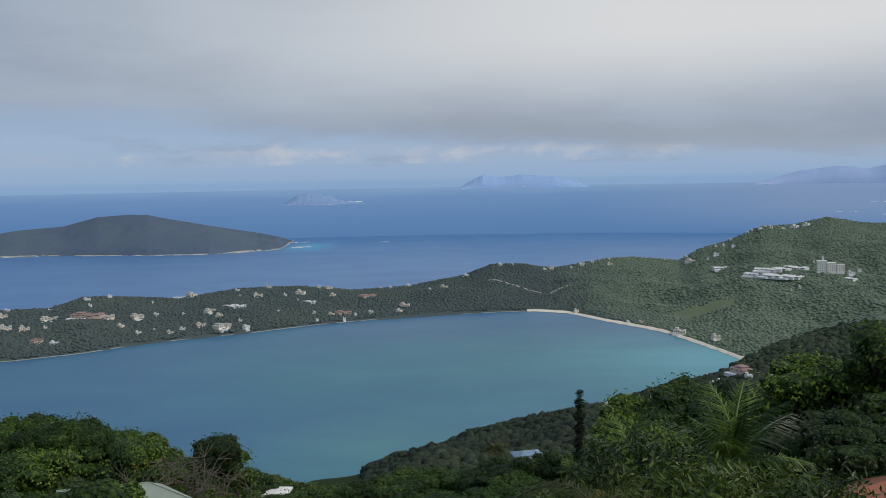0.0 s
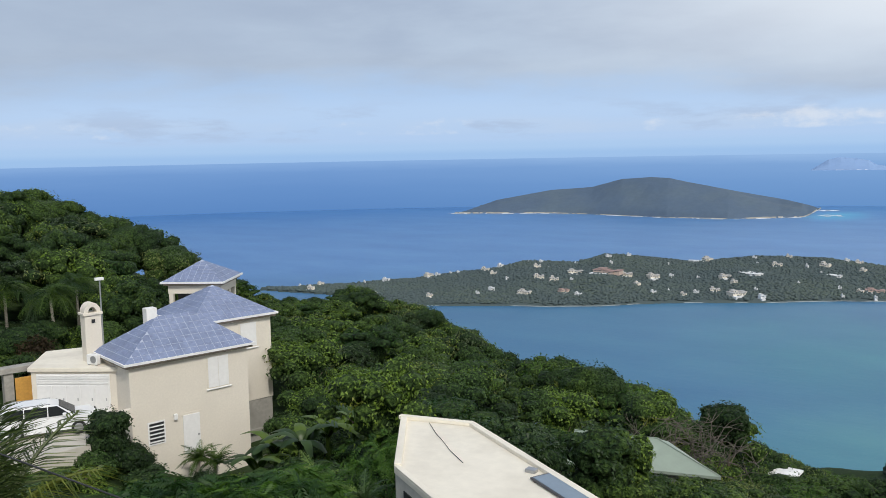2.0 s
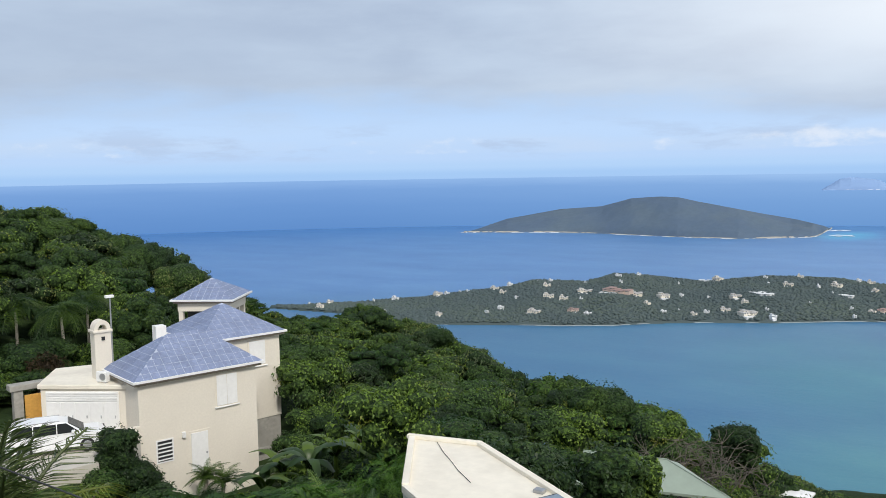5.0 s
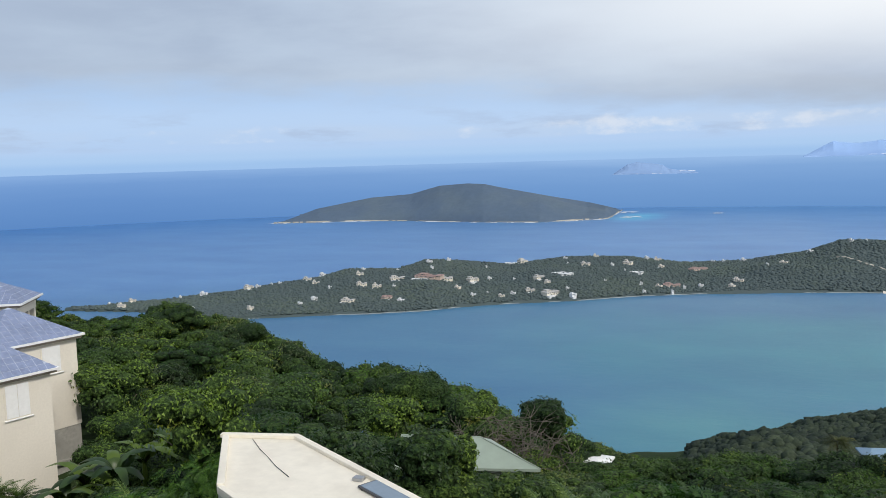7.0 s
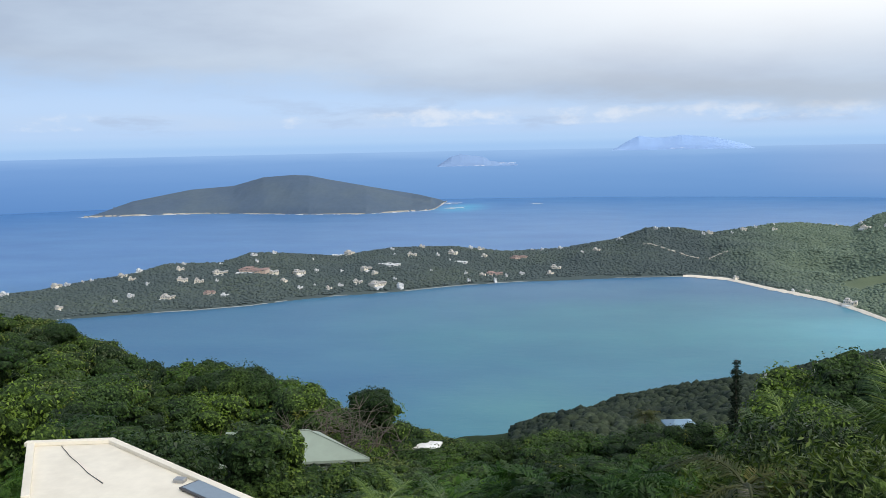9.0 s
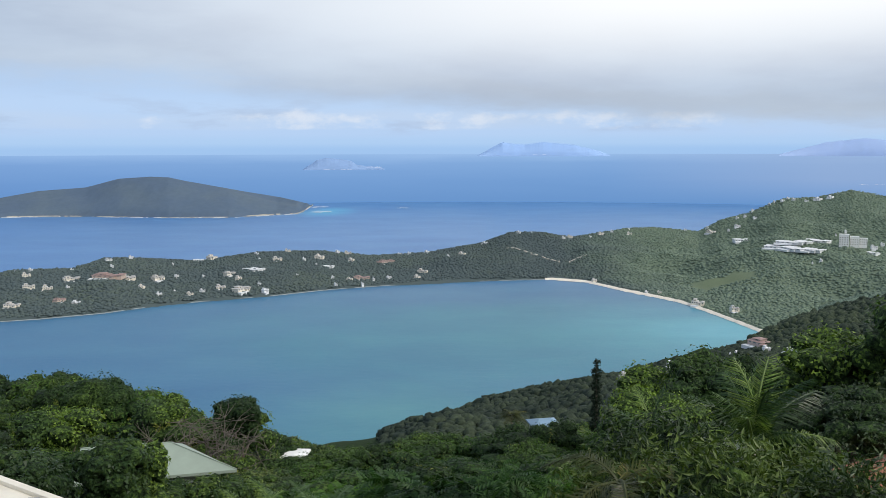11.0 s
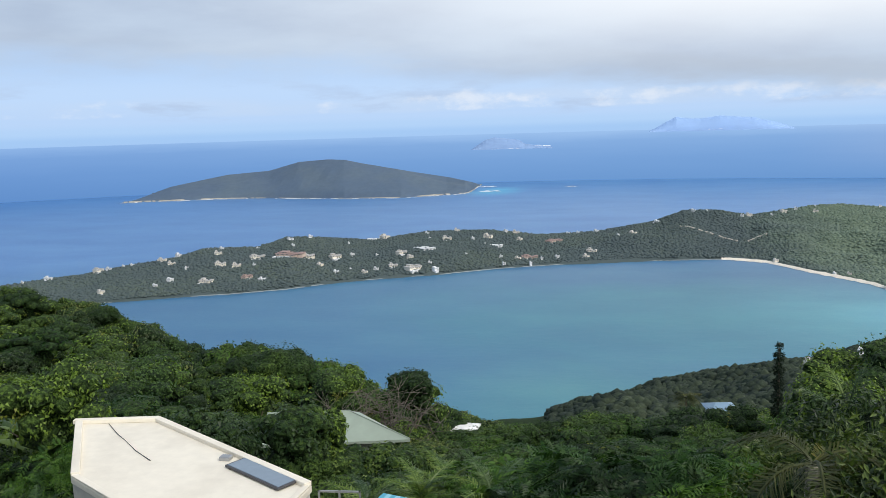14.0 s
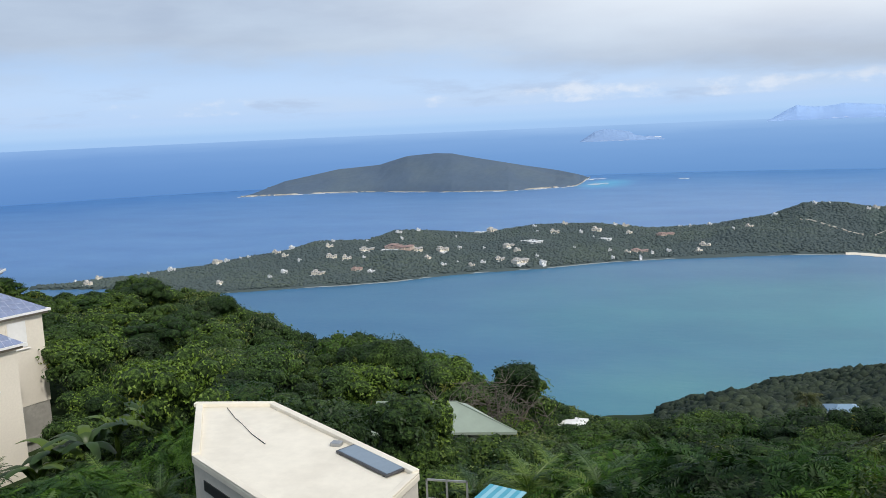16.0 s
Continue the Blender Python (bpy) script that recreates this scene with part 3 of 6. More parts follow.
def build_sea():
    az = np.radians(np.arange(0, 360, 1.5))
    r = np.concatenate([[1.0], np.linspace(300, 4650, 40)])
    A, Rr = np.meshgrid(az, r, indexing="ij")
    pts = np.stack([-np.sin(A) * Rr, np.cos(A) * Rr, Rr * 0], -1)
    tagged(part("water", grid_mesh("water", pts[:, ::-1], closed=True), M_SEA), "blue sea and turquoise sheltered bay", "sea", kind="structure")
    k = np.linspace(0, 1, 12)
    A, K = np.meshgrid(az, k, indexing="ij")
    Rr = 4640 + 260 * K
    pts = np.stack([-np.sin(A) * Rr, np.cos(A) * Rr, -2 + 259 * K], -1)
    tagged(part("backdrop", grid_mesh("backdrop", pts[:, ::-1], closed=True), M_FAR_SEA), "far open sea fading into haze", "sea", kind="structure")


build_sea()


# ---- the islands ----
def island(name, label, az0, az1, near, crest, depth, material, rough_size, floor_z=0.0, back=300.0, amp=6.0):
    """An island seen from afar: near shore and crest as functions of the turn."""
    az = np.linspace(az0, az1, 240)
    s = np.linspace(0, 1, 40)
    A, S = np.meshgrid(az, s, indexing="ij")
    o = np.interp(A, near[:, 0], near[:, 1])
    e = np.interp(A, crest[:, 0], crest[:, 1])
    d = np.minimum(depth, 20 + (az1 - A) * 130)
    d = np.minimum(d, 20 + (A - az0) * 130)
    back = back * np.clip(d / depth, 0.15, 1)
    Rr = o + (d + back) * S
    top = np.maximum((o + d) * np.tan(np.radians(e)) + EYE, 3.0)
    q = np.clip((Rr - o) / d, 0, 1)
    z = floor_z - 4 + np.where(Rr < o + d, (top - floor_z + 4) * (0.12 * np.clip(q * 14, 0, 1) + 0.88 * q ** 0.8), (top - floor_z + 4) * (1 - np.clip((Rr - o - d) / back, 0, 1) ** 1.4))
    x, y = -np.sin(np.radians(A)) * Rr, np.cos(np.radians(A)) * Rr
    z = z + ripple(x, y, rough_size, 5, 4) * amp * np.sin(np.pi * np.clip(q, 0.02, 0.98)) * np.clip((top - 8) / 40, 0, 1)
    ob = part(name, grid_mesh(name, np.stack([x, y, z], -1)[:, ::-1]), material)
    return tagged(ob, label, "island", kind="structure")


LOLL_SHORE = np.array([(10.15, 4460), (10.5, 4230), (10.85, 3990), (11.2, 3890), (12, 3850), (15.6, 3740), (19.4, 3812), (22.5, 3930), (24.6, 4020), (26.4, 4080), (28, 4110), (30.5, 4120), (33.4, 4160)])
LOLL_CREST = np.array([(10.15, -3.90), (10.6, -3.72), (11.2, -3.55), (12.2, -3.32), (15.0, -2.80), (18.0, -2.2), (19.3, -1.9), (20.4, -1.84), (22.3, -1.95), (24.2, -2.46), (26.9, -2.62), (28.8, -2.95), (30.5, -3.24), (31.6, -3.62), (32.6, -3.95), (33.4, -4.1)])
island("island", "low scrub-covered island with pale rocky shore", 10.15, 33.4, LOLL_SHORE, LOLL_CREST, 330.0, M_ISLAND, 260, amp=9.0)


def shore_strip(name, label, category, az0, az1, radius, inner, outer, z0, z1, material, seed, gaps=0.0, step=0.12):
    """A narrow strip of sand, rock or surf along a shore; in pieces where gaps > 0."""
    rng = np.random.RandomState(seed)
    az = np.arange(az0, az1, step)
    mid = radius(az)
    wob = ripple(az * 30, az * 0, 20, seed) * 0.5 + 0.5
    keep = np.ones(len(az), bool)
    if gaps:
        keep = ripple(az * 60, az * 0, 70, seed + 9, 3) > (gaps * 2 - 1)
    verts, faces = [], []
    for i, a in enumerate(az):
        rr = mid[i]
        w = 0.35 + 0.65 * wob[i]
        for k, (dr, z) in enumerate(((-inner * w, z0), (0.0, (z0 + z1) / 2 + 0.4), (outer * w, z1))):
            x, y = plan(a, rr + dr)
            verts.append((x, y, z))
        if i and keep[i] and keep[i - 1]:
            for k in range(2):
                faces.append(((i - 1) * 3 + k, i * 3 + k, i * 3 + k + 1, (i - 1) * 3 + k + 1))
    ob = part(name, mesh_of(name, verts, faces, True), material)
    return tagged(ob, label, category, kind="structure")


loll = lambda a: np.interp(a, LOLL_SHORE[:, 0], LOLL_SHORE[:, 1])
shore_strip("surf_line", "white surf along a rocky island shore", "surf", 10.15, 33.5, lambda a: loll(a) - 8, 12, 8, 0.5, 1.0, M_FOAM, 4, 0.5, 0.04)
shore_strip("rocky_shore", "pale rock ledge at an island's foot", "rocks", 10.15, 33.4, lambda a: loll(a) + 6, 8, 12, 0.5, 6.0, M_ROCK, 6, 0.35, 0.03)
outer = lambda a: np.interp(a, OUT_SHORE[:, 0], OUT_SHORE[:, 1])
shore_strip("rocky_shore", "pale rocks along a wooded shore", "rocks", -5.4, 41.0, lambda a: outer(a) - 1, 3, 3, 0.4, 1.3, M_HAZED_SHORE, 7, 0.08, 0.06)
shore_strip("beach", "curved pale sand beach along the bay", "beach", -20.9, -5.4, lambda a: outer(a) + 1, 12, 11, 0.5, 3.6, M_SAND, 8, 0.0, 0.06)


def hazy_island(label, az0, az1, base_el, profile, r, material):
    az = np.linspace(az0, az1, 160)
    e = np.interp(az, profile[:, 0], profile[:, 1]) + ripple(az * 40, az * 0, 30, 11, 4) * 0.035
    s = np.linspace(0, 1, 10)
    A, S = np.meshgrid(az, s, indexing="ij")
    E, _ = np.meshgrid(e, s, indexing="ij")
    Rr = r + 60 * S
    lo, hi = EYE + r * math.tan(radians(base_el)) - 2, EYE + (r + 60) * np.tan(np.radians(E))
    z = lo + np.maximum(hi - lo, 0.0) * S ** 0.7
    pts = np.stack([-np.sin(np.radians(A)) * Rr, np.cos(np.radians(A)) * Rr, z], -1)
    ob = part("distant_island", grid_mesh("distant_island", pts[:, ::-1]), material)
    tagged(ob, label, "island", kind="structure")


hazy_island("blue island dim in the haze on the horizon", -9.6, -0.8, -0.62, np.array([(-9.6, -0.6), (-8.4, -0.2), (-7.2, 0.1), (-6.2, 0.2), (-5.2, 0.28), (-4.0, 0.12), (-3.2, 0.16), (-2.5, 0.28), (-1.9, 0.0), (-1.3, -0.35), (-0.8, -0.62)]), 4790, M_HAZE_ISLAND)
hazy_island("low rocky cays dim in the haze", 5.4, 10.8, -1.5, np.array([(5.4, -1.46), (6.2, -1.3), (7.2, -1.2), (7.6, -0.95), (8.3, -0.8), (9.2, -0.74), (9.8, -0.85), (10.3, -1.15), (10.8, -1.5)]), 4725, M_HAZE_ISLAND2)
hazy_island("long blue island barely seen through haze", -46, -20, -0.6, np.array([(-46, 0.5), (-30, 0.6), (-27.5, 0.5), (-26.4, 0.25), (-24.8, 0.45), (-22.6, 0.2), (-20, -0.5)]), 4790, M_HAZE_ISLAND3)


def rock_stack(az, r, wide, high):
    """A low dark sea rock off the island's end."""
    bm = bmesh.new()
    bmesh.ops.create_icosphere(bm, subdivisions=3, radius=1.0)
    for q in bm.verts:
        k = 1 + 0.25 * math.sin(q.co.x * 5 + 1) * math.sin(q.co.y * 4) + 0.15 * math.sin(q.co.z * 9 + q.co.x * 7)
        q.co = Vector((q.co.x * wide * k, q.co.y * wide * 0.5 * k, max(q.co.z, -0.2) * high * k))
    x, y = plan(az, r)
    tagged(part("sea_rock", bm, M_ISLAND, at=pose(x, y, 0, 0, 0, az)), "low dark rock standing off an island", "rock", kind="structure")


rock_stack(31.2, 4440, 42, 26)
rock_stack(30.6, 4460, 60, 20)


def far_surf(az0, az1, el, seed):
    """A broken line of surf far out, at the foot of what stands in the haze."""
    rng = random.Random(seed)
    v, f, az, r = [], [], az0, 4712.0
    z = EYE + r * math.tan(radians(el))
    while az < az1:
        w, tall = rng.uniform(0.2, 0.6), rng.uniform(0.6, 2.0)
        k = len(v)
        v += [plan(az, r) + (z,), plan(az + w, r) + (z + rng.uniform(-1, 1),), plan(az + w * 0.8, r + 4) + (z + tall,), plan(az + w * 0.2, r + 4) + (z + tall * 0.7,)]
        f.append((k, k + 1, k + 2, k + 3))
        az += w + rng.uniform(-0.02, 0.35)
    tagged(part("surf", mesh_of("surf", v, f), M_FOAM), "thin broken line of far surf", "surf", kind="structure")


far_surf(7.6, 9.5, -1.5, 1)
far_surf(5.5, 6.4, -1.36, 2)
far_surf(-5.4, -4.2, -0.56, 3)
far_surf(-25.9, -24.9, -2.34, 4)
far_surf(-28.4, -27.2, -2.5, 5)
far_surf(-28.6, -26.6, -1.76, 6)


def surf_patch(label, az, r, half, deep, seed):
    """White water over a reef: an uneven, broken patch."""
    rng = np.random.RandomState(seed)
    cx, cy = plan(az, r)
    verts, faces = [], []
    for _ in range(9):
        ox, oy = rng.uniform(-0.75, 0.75) * half, rng.uniform(-0.8, 0.8) * deep
        k = len(verts)
        n = 9
        rx, ry = half * rng.uniform(0.15, 0.4), deep * rng.uniform(0.2, 0.45)
        for i in range(n):
            a = 2 * math.pi * i / n
            w = rng.uniform(0.6, 1.2)
            verts.append((cx + ox + math.cos(a) * rx * w, cy + oy + math.sin(a) * ry * w, 0.7 + rng.uniform(0, 0.6)))
        faces.append(tuple(range(k, k + n)))
    tagged(part("surf", mesh_of("surf", verts, faces), M_FOAM), label, "surf", kind="structure")


surf_patch("white surf breaking over a reef", 4.1, 4185, 40, 26, 1)
surf_patch("white surf off an island's point", 9.6, 3990, 60, 45, 2)
surf_patch("white surf off an island's point", 9.95, 4300, 60, 40, 3)
surf_patch("white surf behind an island's low end", 31.6, 4420, 40, 20, 4)
surf_patch("white surf at an island's end", 33.3, 4150, 36, 14, 5)


# ---- the cream house below, local x to its right, y away from the lookout ----
def clip_poly(poly, region):
    """Sutherland and Hodgman: poly cut to the convex region, both anticlockwise."""
    out = poly
    for i in range(len(region)):
        a, b = region[i], region[(i + 1) % len(region)]
        src, out = out, []
        side = lambda p: (b[0] - a[0]) * (p[1] - a[1]) - (b[1] - a[1]) * (p[0] - a[0])
        for k in range(len(src)):
            p, q = src[k], src[(k + 1) % len(src)]
            sp, sq = side(p), side(q)
            if sp >= 0:
                out.append(p)
            if sp * sq < 0:
                t = sp / (sp - sq)
                out.append((p[0] + (q[0] - p[0]) * t, p[1] + (q[1] - p[1]) * t))
        if not out:
            return []
    return out


def tile_face(corners, roof, size=0.45, gap=0.03):
    """Square tiles over one sloping roof face, each its own piece."""
    c = [Vector(p) for p in corners]
    ex = (c[1] - c[0]).normalized()
    nz = ex.cross(c[-1] - c[0]).normalized()
    ey = nz.cross(ex)
    flat_pts = [((p - c[0]).dot(ex), (p - c[0]).dot(ey)) for p in c]
    xs, ys = [p[0] for p in flat_pts], [p[1] for p in flat_pts]
    nx, ny = int((max(xs) - min(xs)) / size) + 1, int((max(ys) - min(ys)) / size) + 1
    mid = ((min(xs) + max(xs)) / 2, 0)
    for i in range(-nx, nx + 1):
        for j in range(ny):
            x0, y0 = mid[0] + i * size + gap / 2, j * size + gap / 2
            x1, y1 = x0 + size - gap, y0 + size - gap
            cell = clip_poly([(x0, y0), (x1, y0), (x1, y1), (x0, y1)], flat_pts)
            if len(cell) < 3:
                continue
            area = abs(sum(cell[k][0] * cell[(k + 1) % len(cell)][1] - cell[(k + 1) % len(cell)][0] * cell[k][1] for k in range(len(cell)))) / 2
            if area < 0.02:
                continue
            lift = 0.007 + 0.003 * ((i * 7 + j * 3) % 3)
            lo = [c[0] + ex * p[0] + ey * p[1] + nz * 0.004 for p in cell]
            hi = [p + nz * lift for p in lo]
            k = len(cell)
            faces = [tuple(range(k, 2 * k))] + [(a, (a + 1) % k, (a + 1) % k + k, a + k) for a in range(k)]
            part("tile", mesh_of("tile", lo + hi, faces), M_TILE, roof)


def hip_roof(house, x0, y0, x1, y1, z, rise, ridge, over=0.32, label="", at=None):
    """A tiled hip roof with its fascia: eaves rectangle, ridge as (xa, xb) or one point."""
    X0, Y0, X1, Y1 = x0 - over, y0 - over, x1 + over, y1 + over
    ym = (y0 + y1) / 2
    xa, xb = ridge
    base = [(X0, Y0, z), (X1, Y0, z), (X1, Y1, z), (X0, Y1, z)]
    ra, rb = (xa, ym, z + rise), (xb, ym, z + rise)
    if abs(xa - xb) < 1e-6:
        verts, faces = base + [ra], [(0, 1, 4), (1, 2, 4), (2, 3, 4), (3, 0, 4), (3, 2, 1, 0)]
        slopes = [(base[0], base[1], ra), (base[1], base[2], ra), (base[3], base[0], ra)]
    else:
        verts, faces = base + [ra, rb], [(0, 1, 5, 4), (1, 2, 5), (2, 3, 4, 5), (3, 0, 4), (3, 2, 1, 0)]
        slopes = [(base[0], base[1], rb, ra), (base[1], base[2], rb), (base[3], base[0], ra)]
    roof = part("roof", mesh_of("roof", verts, faces), M_TILE_JOINT, house, label or "slate-blue tiled hip roof", at)
    for s in slopes:
        TILES.append((s, roof))
    t = 0.09
    fascia = bmesh.new()
    lo, hi = z - t, z + 0.03
    for a, b in ((0.06, 0.0),):
        o = [(X0 - a, Y0 - a), (X1 + a, Y0 - a), (X1 + a, Y1 + a), (X0 - a, Y1 + a)]
        i = [(X0 + 0.08, Y0 + 0.08), (X1 - 0.08, Y0 + 0.08), (X1 - 0.08, Y1 - 0.08), (X0 + 0.08, Y1 - 0.08)]
        rings = [[fascia.verts.new((x, y, zz)) for x, y in ring] for ring, zz in ((o, lo), (o, hi), (i, hi), (i, lo))]
        for k in range(4):
            for m in range(4):
                A, B = rings[m], rings[(m + 1) % 4]
                fascia.faces.new((A[k], A[(k + 1) % 4], B[(k + 1) % 4], B[k]))
    part("fascia", fascia, M_WHITE, house, "white eaves board", at)
    part("soffit", box(x0 - 0.25, y0 - 0.25, z - t - 0.15, x1 + 0.25, y1 + 0.25, z - t - 0.004), M_SHADOW_TRIM, house, "brown moulding under the eaves", at)
    return roof


TILES = []


def shuttered_window(house, x0, x1, y, z0, z1, leaves=2):
    """A recessed window with closed white shutters and a sill."""
    w = part("window", box(x0 - 0.07, y - 0.025, z0 - 0.07, x1 + 0.07, y + 0.05, z1 + 0.07, 0.01), M_STUCCO, house)
    step = (x1 - x0) / leaves
    for i in range(leaves):
        part("shutter", box(x0 + i * step + 0.012, y - 0.055, z0, x0 + (i + 1) * step - 0.012, y - 0.02, z1, 0.008), M_WHITE, w, "closed white shutter")
    part("window_sill", box(x0 - 0.12, y - 0.10, z0 - 0.13, x1 + 0.12, y + 0.02, z0 - 0.07, 0.01), M_WHITE, w)


HOUSE_AT = pose(-36.02, 32.93, 282.4, 0, 0, 75.91)


def cream_house():
    h = thing("house", "cream stucco house with slate-blue hip roofs on a wooded slope", "house", HOUSE_AT)
    part("wall", box(-6.8, 0, -1.5, 0, 4.0, 6.88), M_STUCCO, h, "cream front wing")
    part("wall", box(-5.0, 4.0, -1.5, -1.55, 7.0, 6.5), M_STUCCO, h, "low cream link behind the front wing")
    part("wall", box(-1.55, 3.4, 2.6, 3.55, 8.4, 7.78), M_STUCCO, h, "cream rear wing")
    part("foundation", box(-1.5, 3.45, -2.5, 3.50, 8.35, 2.6), M_CONCRETE, h, "stained grey concrete footing")
    part("ledge", box(-1.5, 3.18, 0.55, 3.55, 3.44, 0.75), M_CONCRETE, h, "grey concrete ledge")
    hip_roof(h, -6.8, 0, 0, 4.0, 7.12, 1.85, (-4.3, -2.2))
    hip_roof(h, -1.55, 3.4, 3.55, 8.4, 7.96, 1.75, (1.0, 1.0))
    turn = pose(3.0, 11.3, 0, 0, 0, 45)
    tw = part("tower", box(-1.75, -1.75, -1, 1.75, 1.75, 7.2), M_STUCCO, h, "cream lookout tower", turn)
    for sx in (-1, 1):
        for sy in (-1, 1):
            part("column", box(sx * 1.6 - 0.15, sy * 1.6 - 0.15, 7.2, sx * 1.6 + 0.15, sy * 1.6 + 0.15, 8.7, 0.02), M_STUCCO, tw)
        part("column", box(sx * 0.5 - 0.12, -1.72, 7.2, sx * 0.5 + 0.12, -1.48, 8.7, 0.02), M_STUCCO, tw)
        part("column", box(1.48, sx * 0.5 - 0.12, 7.2, 1.72, sx * 0.5 + 0.12, 8.7, 0.02), M_STUCCO, tw)
    part("beam", box(-1.78, -1.78, 8.6, 1.78, 1.78, 9.2), M_STUCCO, tw)
    # solid dark block between the columns in place of the inner shade
    part("screen", box(-1.3, -1.3, 7.2, 1.3, 1.3, 8.6), M_DARK, tw, "dark shaded inside")
    hip_roof(h, -1.75, -1.75, 1.75, 1.75, 9.40, 1.25, (0.0, 0.0), 0.36, at=turn)
    shuttered_window(h, -2.44, -1.2, 0, 4.97, 6.66, 2)
    yb = 3.4
    shuttered_window(h, 1.43, 2.52, yb, 6.02, 7.5, 1)
    # lower storey: louvred window and a white door
    lw = part("window", box(-5.98, -0.03, 2.5, -5.02, 0.05, 3.76), M_WHITE, h, "dark louvred window")
    part("pane", box(-5.9, -0.04, 2.58, -5.1, -0.028, 3.68), M_DARK, lw)
    for i in range(5):
        part("louvre", box(-5.9, -0.075, 2.64 + i * 0.21, -5.1, -0.042, 2.71 + i * 0.21), M_WHITE, lw)
    d = part("door", box(-4.02, -0.05, 1.6, -3.06, 0.04, 3.74, 0.01), M_WHITE, h, "white panelled door")
    part("door_frame", box(-4.12, -0.03, 3.74, -2.96, 0.04, 3.86), M_STUCCO, d)
    part("door_handle", box(-3.2, -0.11, 2.5, -3.12, -0.05, 2.58), M_GREY, d)
    part("wall_lamp", box(-4.55, -0.16, 3.62, -4.35, 0.0, 3.95, 0.03), M_WHITE, h)
    # low garage block set across the corner
    ring = [(-10.1, 5.1), (-6.7, 1.7), (-5.2, 3.2), (-5.2, 7.6), (-8.2, 8.4)]
    part("garage_wall", prism(ring, 2.6, 6.38), M_STUCCO, h, "cream garage block")
    cx, cy = sum(p[0] for p in ring) / 5, sum(p[1] for p in ring) / 5
    part("garage_roof", prism([(cx + (x - cx) * 1.06, cy + (y - cy) * 1.06) for x, y in ring], 6.38, 6.62, 0.04), M_ROOF_PAINT, h, "flat cream roof slab")
    face = pose(-10.1, 5.1, 0, 0, 0, -45)
    width = 3.4 * math.sqrt(2)
    g = part("garage_front", box(0.28, -0.03, 4.12, width - 0.5, 0.05, 6.25), M_WHITE, h, "white louvred cupboard doors", face)
    for i in range(5):
        x0 = 0.33 + i * (width - 0.88) / 5
        leaf = part("cupboard_door", box(x0 + 0.015, -0.06, 4.16, x0 + (width - 0.88) / 5 - 0.015, -0.03, 5.65, 0.008), M_WHITE, g)
        part("handle", box(x0 + 0.62, -0.10, 4.8, x0 + 0.66, -0.06, 4.95), M_GREY, leaf)
    for i in range(4):
        part("louvre", box(0.32, -0.07, 5.72 + i * 0.13, width - 0.55, -0.03, 5.80 + i * 0.13), M_WHITE, g)
    # bell-gable chimney on the garage roof
    ch = part("chimney", box(-7.5, 4.0, 6.5, -6.6, 4.7, 9.2, 0.03), M_STUCCO, h, "cream chimney with an arched bell-gable top")
    arch = []
    for k in range(13):
        a = math.pi * k / 12
        arch.append((0.45 * math.cos(a), 0.45 * math.sin(a)))
    bm = bmesh.new()
    outer_f = [bm.verts.new((-7.05 + x, 4.0, 9.3 + z * 1.25)) for x, z in arch]
    inner_f = [bm.verts.new((-7.05 + x * 0.52, 4.0, 9.3 + z * 0.72)) for x, z in arch]
    outer_b = [bm.verts.new((-7.05 + x, 4.7, 9.3 + z * 1.25)) for x, z in arch]
    inner_b = [bm.verts.new((-7.05 + x * 0.52, 4.7, 9.3 + z * 0.72)) for x, z in arch]
    for k in range(12):
        bm.faces.new((inner_f[k], inner_f[k + 1], outer_f[k + 1], outer_f[k]))
        bm.faces.new((outer_b[k], outer_b[k + 1], inner_b[k + 1], inner_b[k]))
        bm.faces.new((outer_f[k], outer_f[k + 1], outer_b[k + 1], outer_b[k]))
        bm.faces.new((inner_b[k], inner_b[k + 1], inner_f[k + 1], inner_f[k]))
    part("arch", bm, M_STUCCO, ch)
    part("cap", box(-7.58, 3.92, 9.18, -6.52, 4.78, 9.32, 0.02), M_STUCCO, ch)
    part("vent", box(-7.13, 3.96, 8.75, -6.95, 4.02, 8.95), M_DARK, ch)
    part("stair_wall", box(-8.0, -0.1, 2.4, -6.82, 0.15, 4.75, 0.02), M_STUCCO, h, "cream stub wall")
    # gateway behind
    gw = part("gateway", box(-11.0, 6.9, 2.8, -10.5, 7.4, 6.2, 0.03), M_CONCRETE, h, "weathered gate pillar")
    part("gate_lintel", box(-11.2, 6.8, 6.05, -8.3, 7.5, 6.38, 0.03), M_CONCRETE, gw)
    part("gate_door", box(-10.45, 6.85, 3.6, -9.4, 6.95, 5.75, 0.02), M_OCHRE, gw, "ochre wooden gate")
    part("roof_box", box(-3.2, 6.1, 6.4, -2.55, 6.7, 8.72, 0.02), M_WHITE, h, "small white flue box")


cream_house()


def air_unit():
    a = thing("air_conditioner", "white outdoor air-conditioning unit on a flat roof", "air conditioner", HOUSE_AT @ pose(-7.45, 3.15, 6.62, 0, 0, -62) @ Matrix.Scale(0.82, 4))
    part("case", box(-0.42, -0.17, 0.06, 0.42, 0.17, 0.72, 0.03), M_WHITE, a)
    v, f = tube([(0.12, -0.165, 0.4), (0.12, -0.19, 0.4)], [0.24, 0.24], 16)
    part("fan_grille", mesh_of("fan_grille", v, f), M_GREY, a)
    for x in (-0.3, 0.3):
        part("foot", box(x - 0.04, -0.15, 0, x + 0.04, 0.15, 0.06), M_GREY, a)


air_unit()


